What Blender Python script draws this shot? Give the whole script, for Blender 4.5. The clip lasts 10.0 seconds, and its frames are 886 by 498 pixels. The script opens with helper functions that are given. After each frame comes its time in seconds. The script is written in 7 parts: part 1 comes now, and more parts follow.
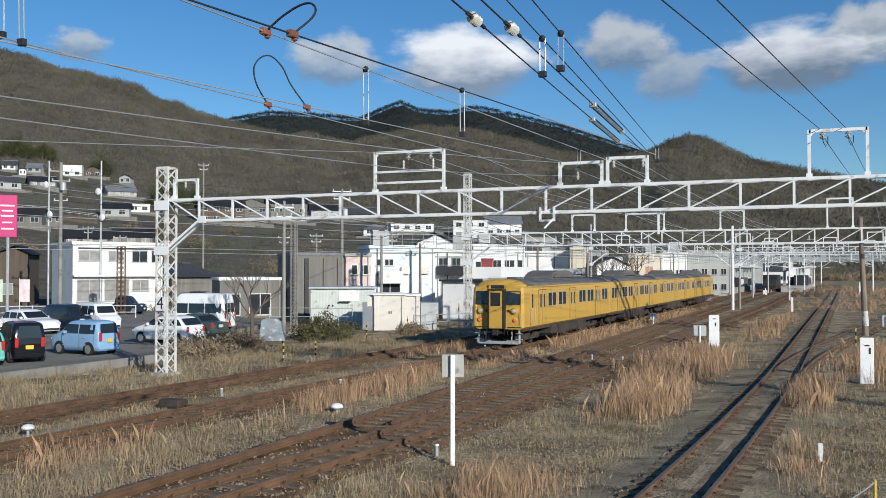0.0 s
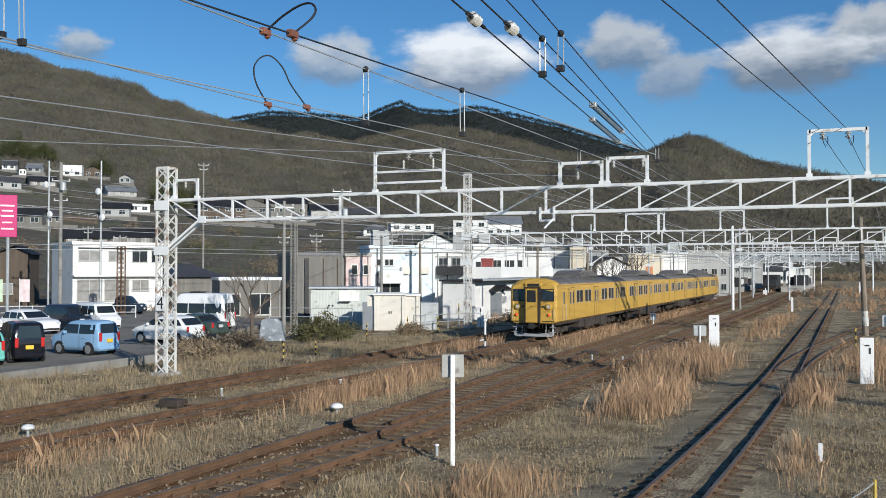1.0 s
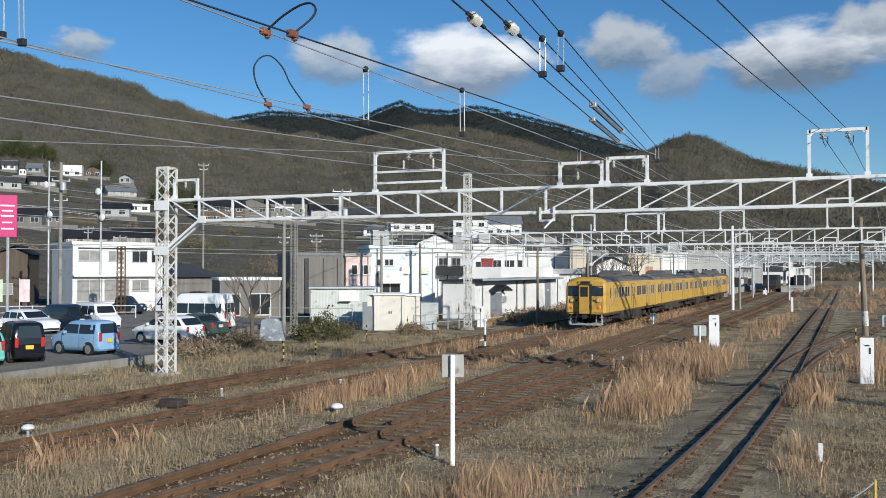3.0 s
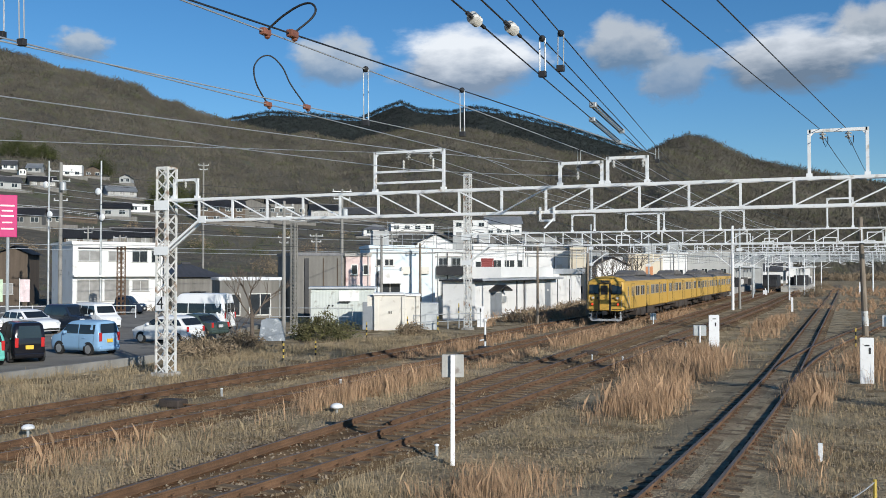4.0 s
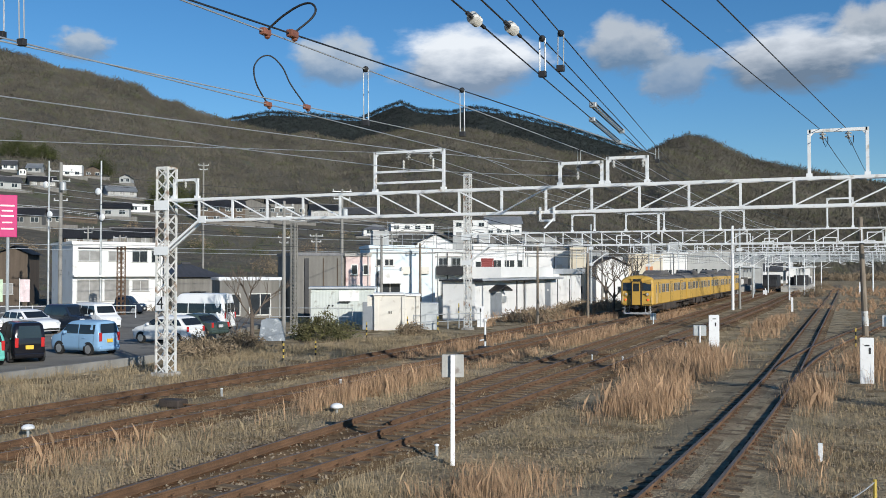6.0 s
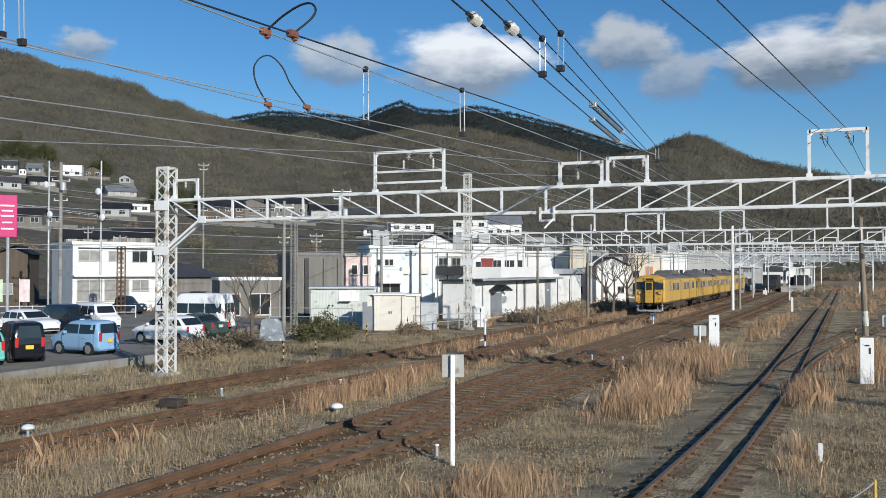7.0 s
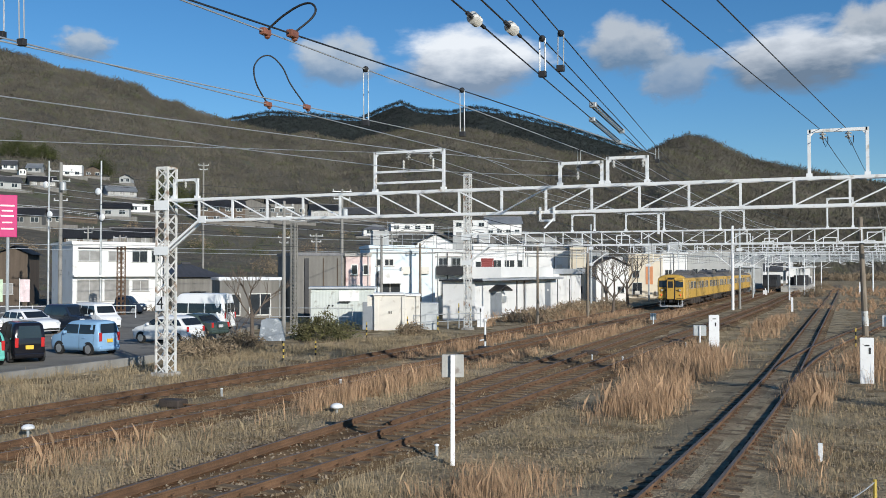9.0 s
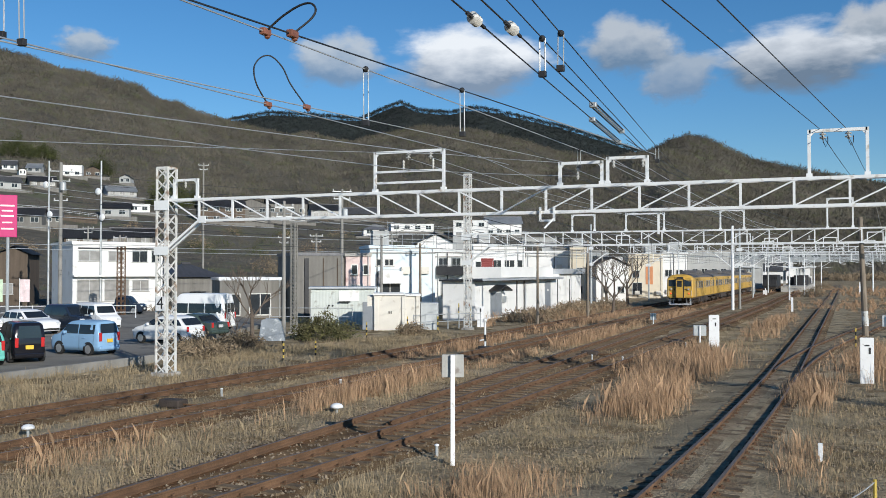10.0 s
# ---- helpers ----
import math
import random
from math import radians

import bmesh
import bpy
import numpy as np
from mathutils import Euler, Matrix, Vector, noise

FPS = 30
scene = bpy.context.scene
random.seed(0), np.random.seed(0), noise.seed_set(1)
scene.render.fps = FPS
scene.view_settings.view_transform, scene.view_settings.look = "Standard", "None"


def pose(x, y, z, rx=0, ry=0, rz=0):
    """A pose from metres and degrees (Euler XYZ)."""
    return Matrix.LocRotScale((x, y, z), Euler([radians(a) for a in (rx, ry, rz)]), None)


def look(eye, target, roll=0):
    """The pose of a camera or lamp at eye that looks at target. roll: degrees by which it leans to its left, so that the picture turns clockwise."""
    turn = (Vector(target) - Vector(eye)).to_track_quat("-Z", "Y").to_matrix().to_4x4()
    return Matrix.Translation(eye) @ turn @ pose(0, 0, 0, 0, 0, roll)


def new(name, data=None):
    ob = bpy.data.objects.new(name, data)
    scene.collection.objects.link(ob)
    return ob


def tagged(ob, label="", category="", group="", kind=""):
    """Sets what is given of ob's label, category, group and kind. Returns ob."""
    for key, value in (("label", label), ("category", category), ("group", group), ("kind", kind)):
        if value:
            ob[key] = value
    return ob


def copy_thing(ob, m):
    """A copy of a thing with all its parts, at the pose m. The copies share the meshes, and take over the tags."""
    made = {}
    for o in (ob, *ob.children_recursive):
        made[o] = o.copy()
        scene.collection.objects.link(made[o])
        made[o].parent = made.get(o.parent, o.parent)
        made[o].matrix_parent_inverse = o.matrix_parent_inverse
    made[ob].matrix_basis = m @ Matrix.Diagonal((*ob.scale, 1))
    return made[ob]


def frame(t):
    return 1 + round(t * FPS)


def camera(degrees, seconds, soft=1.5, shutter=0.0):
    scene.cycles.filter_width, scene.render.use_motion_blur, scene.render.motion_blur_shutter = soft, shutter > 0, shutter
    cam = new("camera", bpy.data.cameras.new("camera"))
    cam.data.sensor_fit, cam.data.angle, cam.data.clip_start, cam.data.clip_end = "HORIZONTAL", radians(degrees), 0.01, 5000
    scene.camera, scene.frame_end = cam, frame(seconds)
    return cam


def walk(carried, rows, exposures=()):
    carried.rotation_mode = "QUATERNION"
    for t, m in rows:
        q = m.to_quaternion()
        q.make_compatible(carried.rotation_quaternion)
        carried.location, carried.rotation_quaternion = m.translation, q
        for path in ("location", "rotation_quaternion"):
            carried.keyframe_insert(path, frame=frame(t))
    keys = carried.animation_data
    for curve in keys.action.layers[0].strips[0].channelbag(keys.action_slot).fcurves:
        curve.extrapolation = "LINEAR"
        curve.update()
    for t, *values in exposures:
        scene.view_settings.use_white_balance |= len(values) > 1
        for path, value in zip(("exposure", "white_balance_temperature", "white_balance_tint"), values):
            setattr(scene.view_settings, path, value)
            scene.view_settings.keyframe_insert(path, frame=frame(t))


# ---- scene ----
cam = camera(49.5, 10.0, soft=0.65)
EYE = (0.0, 0.0, 4.15)
STAND = pose(*EYE, 91.25, 0, 22.6)
walk(cam, [(0.0, STAND), (10.0, STAND)], [(0.0, -0.04, 6120, 9), (10.0, -0.04, 6120, 9)])

# ---- sky, sun ----
SUN_AZ = radians(127)      # clockwise from +Y
SUN_EL = radians(19.5)
world = bpy.data.worlds.new("winter_sky")
scene.world = world
world.use_nodes = True
wn = world.node_tree.nodes
sky = wn.new("ShaderNodeTexSky")
sky.sky_type = "NISHITA"
sky.sun_disc = False
sky.sun_elevation = SUN_EL
sky.sun_rotation = SUN_AZ
sky.air_density = 1.0
sky.dust_density = 0.0
sky.ozone_density = 4.5
wn["Background"].inputs["Strength"].default_value = 0.1
tone = wn.new("ShaderNodeHueSaturation")
tone.inputs["Saturation"].default_value = 1.16
world.node_tree.links.new(sky.outputs[0], tone.inputs["Color"])
world.node_tree.links.new(tone.outputs[0], wn["Background"].inputs["Color"])

sun_data = bpy.data.lights.new("sun", "SUN")
sun_data.energy = 5.0
sun_data.angle = radians(0.5)
sun_data.color = (1.0, 0.93, 0.82)
sun = new("sun", sun_data)
to_sun = Vector((math.sin(SUN_AZ) * math.cos(SUN_EL), math.cos(SUN_AZ) * math.cos(SUN_EL), math.sin(SUN_EL)))
sun.matrix_world = look(to_sun * 100, (0, 0, 0))


# ---- materials ----
def mat(name, base, rough=0.7, metal=0.0, var=0.15, scale=1.5, fine=25.0, bump=0.15, dirt=None, dirt_amount=0.0,
        each=0.0, spec=0.4, stretch=(1, 1, 1), bump_scale=None, dist=0.02):
    """Colour with variation at two scales, optional dirt patches, fine bump, optional variation per piece."""
    m = bpy.data.materials.new(name)
    m.use_nodes = True
    nt = m.node_tree
    n, l = nt.nodes, nt.links
    b = n["Principled BSDF"]
    b.inputs["Roughness"].default_value = rough
    b.inputs["Metallic"].default_value = metal
    b.inputs["Specular IOR Level"].default_value = spec
    tc = n.new("ShaderNodeTexCoord")
    mp = n.new("ShaderNodeMapping")
    mp.inputs["Scale"].default_value = stretch
    l.new(tc.outputs["Object"], mp.inputs[0])
    co = mp.outputs[0]

    def noise_tex(s, detail=4.0):
        t = n.new("ShaderNodeTexNoise")
        t.inputs["Scale"].default_value = s
        t.inputs["Detail"].default_value = detail
        l.new(co, t.inputs["Vector"])
        return t.outputs["Fac"]

    def mixed(kind, fac, a, c):
        x = n.new("ShaderNodeMix")
        x.data_type, x.blend_type = "RGBA", kind
        for sock, v in ((x.inputs[0], fac), (x.inputs[6], a), (x.inputs[7], c)):
            if isinstance(v, bpy.types.NodeSocket):
                l.new(v, sock)
            else:
                sock.default_value = v
        return x.outputs[2]

    def spread(fac, lo, hi, a=0.0, c=1.0):
        r = n.new("ShaderNodeMapRange")
        l.new(fac, r.inputs[0])
        for i, v in enumerate((lo, hi, a, c)):
            r.inputs[1 + i].default_value = v
        return r.outputs[0]

    def shade(k):
        return tuple(min(1.0, c * k) for c in base) + (1,)

    big = spread(noise_tex(scale), 0.3, 0.7)
    small = spread(noise_tex(fine, 2.0), 0.25, 0.75)
    col = mixed("MIX", big, shade(1 - var), shade(1 + var))
    col = mixed("MIX", small, col, mixed("MULTIPLY", 1.0, col, (1 - var, 1 - var, 1 - var, 1)))
    if dirt:
        d = spread(noise_tex(scale * 2.3 + 0.05, 6.0), 0.62 - 0.3 * dirt_amount, 0.72 - 0.2 * dirt_amount)
        col = mixed("MIX", d, col, tuple(dirt) + (1,))
    if each:
        oi = n.new("ShaderNodeObjectInfo")
        ge = n.new("ShaderNodeNewGeometry")
        add = n.new("ShaderNodeMath")
        add.operation = "ADD"
        l.new(oi.outputs["Random"], add.inputs[0])
        l.new(ge.outputs["Random Per Island"], add.inputs[1])
        v = spread(add.outputs[0], 0, 2, 1 - each, 1 + each)
        hs = n.new("ShaderNodeHueSaturation")
        l.new(v, hs.inputs["Value"])
        l.new(col, hs.inputs["Color"])
        col = hs.outputs[0]
    l.new(col, b.inputs["Base Color"])
    if bump:
        bp = n.new("ShaderNodeBump")
        bp.inputs["Strength"].default_value = bump
        bp.inputs["Distance"].default_value = dist
        l.new(noise_tex(bump_scale or fine, 3.0), bp.inputs["Height"])
        l.new(bp.outputs[0], b.inputs["Normal"])
    return m


def glow(name, col, strength):
    m = bpy.data.materials.new(name)
    m.use_nodes = True
    b = m.node_tree.nodes["Principled BSDF"]
    b.inputs["Base Color"].default_value = (*col, 1)
    b.inputs["Emission Color"].default_value = (*col, 1)
    b.inputs["Emission Strength"].default_value = strength
    return m


RUST = mat("rusty_steel", (0.15, 0.085, 0.046), 0.85, 0.0, 0.35, 1.2, 30, 0.3)
RAIL_TOP = mat("worn_rail_top", (0.2, 0.145, 0.105), 0.5, 0.3, 0.2, 0.8, 20, 0.05)
STAINED = mat("rust_stained_ballast", (0.22, 0.125, 0.066), 0.95, 0, 0.4, 0.7, 16, 0.9, (0.075, 0.05, 0.032), 0.25, dist=0.06, spec=0.05)
GRAVEL = mat("grey_gravel", (0.37, 0.305, 0.2), 0.95, 0, 0.35, 0.5, 14, 0.9, (0.13, 0.105, 0.075), 0.25, dist=0.06, spec=0.05)
BALLAST = mat("rusty_ballast", (0.24, 0.158, 0.085), 0.95, 0, 0.35, 0.5, 14, 0.6, (0.10, 0.065, 0.04), 0.3, dist=0.06, spec=0.05)
DUSTY = mat("rust_dusted_gravel", (0.33, 0.26, 0.17), 0.95, 0, 0.4, 0.9, 14, 0.9, (0.19, 0.135, 0.085), 0.3, dist=0.06, spec=0.05)
STONE = mat("ballast_stone", (0.24, 0.19, 0.13), 0.95, 0, 0.3, 3, 40, 0.3, each=0.7)
SLEEPER = mat("weathered_sleeper", (0.16, 0.12, 0.08), 0.9, 0, 0.3, 2, 30, 0.4, each=0.35, spec=0.08)
GROUND = mat("dry_ground", (0.39, 0.315, 0.2), 0.95, 0, 0.45, 0.35, 5, 0.5, (0.19, 0.135, 0.075), 0.38, dist=0.1, spec=0.05)
ASPHALT = mat("old_asphalt", (0.27, 0.25, 0.215), 0.9, 0, 0.25, 0.25, 30, 0.3, (0.14, 0.13, 0.115), 0.2, spec=0.1)
STRAW = mat("dry_straw", (0.5, 0.325, 0.19), 0.8, 0, 0.3, 0.6, 12, 0.0, each=0.35)
PALE_STRAW = mat("pale_dry_grass", (0.32, 0.25, 0.15), 0.85, 0, 0.3, 0.6, 12, 0.0, each=0.4)
POST_STEEL = mat("stained_white_steel", (0.7, 0.69, 0.65), 0.6, 0, 0.1, 1.0, 12, 0.1, (0.3, 0.2, 0.13), 0.22)
WHITE_STEEL = mat("white_painted_steel", (0.78, 0.79, 0.78), 0.5, 0, 0.06, 1.5, 12, 0.05, (0.5, 0.45, 0.38), 0.05)
GALV = mat("galvanised_steel", (0.48, 0.5, 0.5), 0.5, 0.4, 0.15, 2, 20, 0.05)
CONCRETE = mat("grey_concrete", (0.42, 0.4, 0.36), 0.9, 0, 0.15, 0.9, 20, 0.25, (0.25, 0.23, 0.2), 0.15)
POLE_GREY = mat("concrete_pole", (0.27, 0.26, 0.235), 0.85, 0, 0.15, 0.9, 20, 0.2)
WOOD_POLE = mat("weathered_wood_pole", (0.26, 0.215, 0.165), 0.9, 0, 0.3, 2, 20, 0.3, stretch=(3, 3, 0.4))
DARK = mat("dark_grey_metal", (0.04, 0.04, 0.042), 0.6, 0.2, 0.25, 2, 20, 0.1)
BLACK = mat("black_rubber", (0.02, 0.02, 0.02), 0.7, 0, 0.2, 3, 20, 0.1)
WIRE = mat("weathered_copper_wire", (0.05, 0.055, 0.06), 0.5, 0.5, 0.2, 1, 20, 0.0)
PALE_WIRE = mat("bright_aluminium_wire", (0.62, 0.64, 0.64), 0.35, 0.6, 0.1, 1, 20, 0.0)
CERAMIC = mat("pale_insulator_ceramic", (0.5, 0.49, 0.45), 0.25, 0, 0.1, 4, 20, 0.0)
BROWN_CERAMIC = mat("brown_insulator_ceramic", (0.25, 0.1, 0.06), 0.3, 0, 0.2, 4, 20, 0.0)
WOODS = mat("bare_winter_woods", (0.12, 0.105, 0.078), 1.0, 0, 0.45, 0.02, 0.3, 0.6, (0.1, 0.105, 0.055), 0.3, bump_scale=0.3, dist=1.5)
# far ridge: a cloud's shade is put into this dark base colour
WOODS_CLOUD_SHADE = mat("far_woods_painted_shade", (0.022, 0.028, 0.026), 1.0, 0, 0.35, 0.01, 0.1, 1.0, bump_scale=0.1, dist=6.0)
YELLOW = mat("yellow_train_paint", (0.57, 0.345, 0.065), 0.42, 0, 0.06, 0.6, 10, 0.03, (0.45, 0.25, 0.03), 0.02)
ROOF_GREY = mat("sooty_train_roof", (0.16, 0.15, 0.14), 0.8, 0, 0.25, 1, 14, 0.15)
UNDER = mat("dusty_underframe", (0.07, 0.055, 0.045), 0.85, 0.1, 0.35, 2, 20, 0.2)
GLASS = mat("dark_window_glass", (0.025, 0.03, 0.035), 0.08, 0, 0.2, 1, 5, 0.0, spec=0.8)
ALU = mat("window_aluminium", (0.55, 0.55, 0.53), 0.4, 0.5, 0.1, 3, 20, 0.0)


# ---- mesh helpers ----
def mesh_of(bm, name, *mats, smooth=False):
    me = bpy.data.meshes.new(name)
    bm.to_mesh(me)
    bm.free()
    for m in mats:
        me.materials.append(m)
    if smooth:
        for p in me.polygons:
            p.use_smooth = True
    return me


def part(name, bm, material, parent, label="", smooth=False):
    """Links a bmesh as one mesh object under a thing or a part."""
    mats = material if isinstance(material, (list, tuple)) else [material]
    ob = new(name, mesh_of(bm, name, *mats, smooth=smooth))
    ob.parent = parent
    if label:
        ob["label"] = label
    return ob


def shared(name, me, parent, m):
    ob = new(name, me)
    ob.parent = parent
    ob.matrix_basis = m
    return ob


def thing(name, label, category, m=None, group="", kind=""):
    ob = new(name)
    ob.empty_display_size = 0.2
    if m is not None:
        ob.matrix_basis = m
    return tagged(ob, label, category, group, kind)


def box(bm, x0, x1, y0, y1, z0, z1, bev=0.0, mi=0):
    r = bmesh.ops.create_cube(bm, size=1.0, matrix=Matrix.Translation(((x0 + x1) / 2, (y0 + y1) / 2, (z0 + z1) / 2)) @ Matrix.Diagonal((x1 - x0, y1 - y0, z1 - z0, 1)))
    fs = {f for v in r["verts"] for f in v.link_faces}
    for f in fs:
        f.material_index = mi
    if bev:
        es = {e for v in r["verts"] for e in v.link_edges}
        bmesh.ops.bevel(bm, geom=list(es), offset=bev, segments=2, affect="EDGES", profile=0.5, material=-1)
    return bm


def beam(bm, a, b, w, h=None, up=(0, 0, 1)):
    """A square bar from a to b."""
    a, b = Vector(a), Vector(b)
    h = h or w
    d = b - a
    z = d.normalized()
    u = Vector(up)
    if abs(z.dot(u)) > 0.98:
        u = Vector((0, 1, 0))
    x = u.cross(z).normalized()
    y = z.cross(x)
    m = Matrix((x, y, z)).transposed().to_4x4()
    m.translation = (a + b) / 2
    bmesh.ops.create_cube(bm, size=1.0, matrix=m @ Matrix.Diagonal((w, h, d.length, 1)))
    return bm


def rod(bm, a, b, r, r2=None, n=8):
    a, b = Vector(a), Vector(b)
    d = b - a
    m = d.to_track_quat("Z", "Y").to_matrix().to_4x4()
    m.translation = (a + b) / 2
    bmesh.ops.create_cone(bm, cap_ends=True, segments=n, radius1=r, radius2=r if r2 is None else r2, depth=d.length, matrix=m)
    return bm


def ball(bm, c, r, sub=1, sc=(1, 1, 1)):
    bmesh.ops.create_icosphere(bm, subdivisions=sub, radius=r, matrix=Matrix.Translation(c) @ Matrix.Diagonal((*sc, 1)))
    return bm


def lathe(bm, prof, n=16, axis="z", m=None):
    """Turns a profile of (radius, height) round an axis."""
    rings = []
    for r, h in prof:
        ring = []
        for i in range(n):
            a = 2 * math.pi * i / n
            p = Vector((r * math.cos(a), r * math.sin(a), h))
            if axis == "x":
                p = Vector((p.z, p.x, p.y))
            elif axis == "y":
                p = Vector((p.x, p.z, p.y))
            ring.append(bm.verts.new(m @ p if m else p))
        rings.append(ring)
    for a, b in zip(rings, rings[1:]):
        for i in range(n):
            bm.faces.new((a[i], a[(i + 1) % n], b[(i + 1) % n], b[i]))
    bm.faces.new(rings[0][::-1])
    bm.faces.new(rings[-1])
    bmesh.ops.recalc_face_normals(bm, faces=bm.faces[:])
    return bm


def prism(bm, pts, y0, y1, axis="y"):
    """Pushes a closed outline through from y0 to y1 along an axis."""
    def v(p, t):
        return {"y": (p[0], t, p[1]), "x": (t, p[0], p[1]), "z": (p[0], p[1], t)}[axis]
    a = [bm.verts.new(v(p, y0)) for p in pts]
    b = [bm.verts.new(v(p, y1)) for p in pts]
    k = len(pts)
    fs = [bm.faces.new(a), bm.faces.new(b[::-1])]
    for i in range(k):
        fs.append(bm.faces.new((a[i], b[i], b[(i + 1) % k], a[(i + 1) % k])))
    bmesh.ops.recalc_face_normals(bm, faces=fs)
    return bm


def raw(name, verts, faces, material, smooth=False):
    me = bpy.data.meshes.new(name)
    me.from_pydata(verts, [], faces)
    me.materials.append(material)
    if smooth:
        for p in me.polygons:
            p.use_smooth = True
    return me


def lerp(xs, ys, x):
    return float(np.interp(x, xs, ys))


def BM():
    return bmesh.new()


# ---- ground, hills ----
def hgt(x, y):
    """Unevenness of the open ground."""
    return 0.05 * noise.noise((x * 0.35, y * 0.35, 0)) + 0.03 * noise.noise((x * 1.3, y * 1.3, 5))


def ground():
    """One sheet: fine near the tracks, coarse out to the horizon."""
    xs = [-2500, -1200, -600, -300, -150, -90, -60] + [-45 + 0.75 * i for i in range(81)] + [20, 30, 50, 90, 200, 500, 1200, 2500]
    ys = [-2500, -1000, -400, -150, -60, -25, -10] + [-4 + 0.75 * i for i in range(100)] + [75, 80, 90, 100, 115, 130, 160, 200, 300, 600, 1200, 2500]
    verts, faces = [], []
    for y in ys:
        for x in xs:
            near = -45 <= x <= 15 and -4 <= y <= 75
            verts.append((x, y, -0.25 + (hgt(x, y) if near else 0)))
    w = len(xs)
    for j in range(len(ys) - 1):
        for i in range(w - 1):
            a = j * w + i
            faces.append((a, a + 1, a + 1 + w, a + w))
    ob = new("ground", raw("ground", verts, faces, GROUND, True))
    tagged(ob, "dry brown railway yard ground with gravel and dead grass", "ground", kind="structure")


ground()

# ridges: degrees to the left of +Y, and the height of the ridge in degrees above the eye
NEAR_AZ = [-14, -2.2, 0.7, 2.7, 4.75, 6.2, 7.35, 8.35, 9.4, 10.2, 11.2, 12.2, 15.6, 18.5, 21, 24, 28, 32, 35, 38.5, 41, 43.5, 46, 48, 75]
NEAR_EL = [4.0, 4.7, 5.3, 5.8, 6.3, 7.05, 7.6, 7.75, 7.5, 7.05, 6.6, 6.5, 6.9, 7.75, 8.35, 8.45, 7.5, 7.85, 8.6, 9.45, 10.05, 10.6, 11.6, 11.9, 11.6]
FAR_AZ = [9, 11.2, 12.9, 15.6, 18.2, 20.2, 21.2, 22.2, 24.1, 25.1, 25.9, 27.5, 30.5, 33.0, 35.0, 40]
FAR_EL = [5.8, 7.0, 7.6, 8.5, 9.15, 9.6, 9.6, 9.35, 9.5, 9.95, 9.7, 8.95, 9.15, 9.2, 8.75, 6.6]
FOOT_AZ = [-14, 0, 8, 15, 21, 28, 33, 40, 75]
FOOT_R = [520, 480, 320, 185, 142, 114, 112, 116, 114]
TOP_R = [1120, 1100, 1110, 1150, 1180, 1200, 1200, 1200, 1200]


def hill_z(az, r):
    """Height of the near hill at a bearing and a distance."""
    r0, r1 = lerp(FOOT_AZ, FOOT_R, az), lerp(FOOT_AZ, TOP_R, az)
    top = math.tan(radians(lerp(NEAR_AZ, NEAR_EL, az))) * r1 + EYE[2]
    s = (r - r0) / (r1 - r0)
    if s < 0:
        return -0.6 + s * 4
    rough = noise.noise((az * 0.13, r * 0.0035, 3)) * 34 + noise.noise((az * 0.7, r * 0.012, 9)) * 9
    f = s ** 1.3 if s <= 1 else 1 - (s - 1) * 1.6
    return -0.6 + (top + 0.6) * f + rough * max(0.0, min(1.0, (s - 0.25) * 2)) * max(0.0, min(1.0, (1.0 - s) * 6))


def polar(az, r, z):
    a = radians(az)
    return (-math.sin(a) * r, math.cos(a) * r, z)


def hill(name, fn, az0, az1, n_az, r0, r1, n_r, material, label):
    verts, faces = [], []
    for j in range(n_r + 1):
        for i in range(n_az + 1):
            az = az0 + (az1 - az0) * i / n_az
            a, b = r0(az), r1(az)
            r = a + (b - a) * j / n_r
            verts.append(polar(az, r, fn(az, r)))
    for j in range(n_r):
        for i in range(n_az):
            k = j * (n_az + 1) + i
            faces.append((k, k + n_az + 1, k + n_az + 2, k + 1))
    ob = new(name, raw(name, verts, faces, material, True))
    tagged(ob, label, "hill", kind="structure")


def far_z(az, r):
    top = math.tan(radians(lerp(FAR_AZ, FAR_EL, az))) * 1500 + EYE[2]
    s = max(0.0, min(1.0, (r - 1050) / 450))
    return top * (s if r <= 1500 else 1 - (r - 1500) / 500) + 8 * noise.noise((az * 0.6, r * 0.01, 2)) * (1 - s)


hill("backdrop_hillside", hill_z, -14, 75, 180, lambda a: lerp(FOOT_AZ, FOOT_R, a) - 8, lambda a: lerp(FOOT_AZ, TOP_R, a) * 1.12, 70, WOODS,
     "brown hillside covered with bare winter woods")
hill("backdrop_far_ridge", far_z, 8, 42, 90, lambda a: 1050, lambda a: 1800, 24, WOODS_CLOUD_SHADE, "wooded ridge with a cloud's shade put into its dark colour")


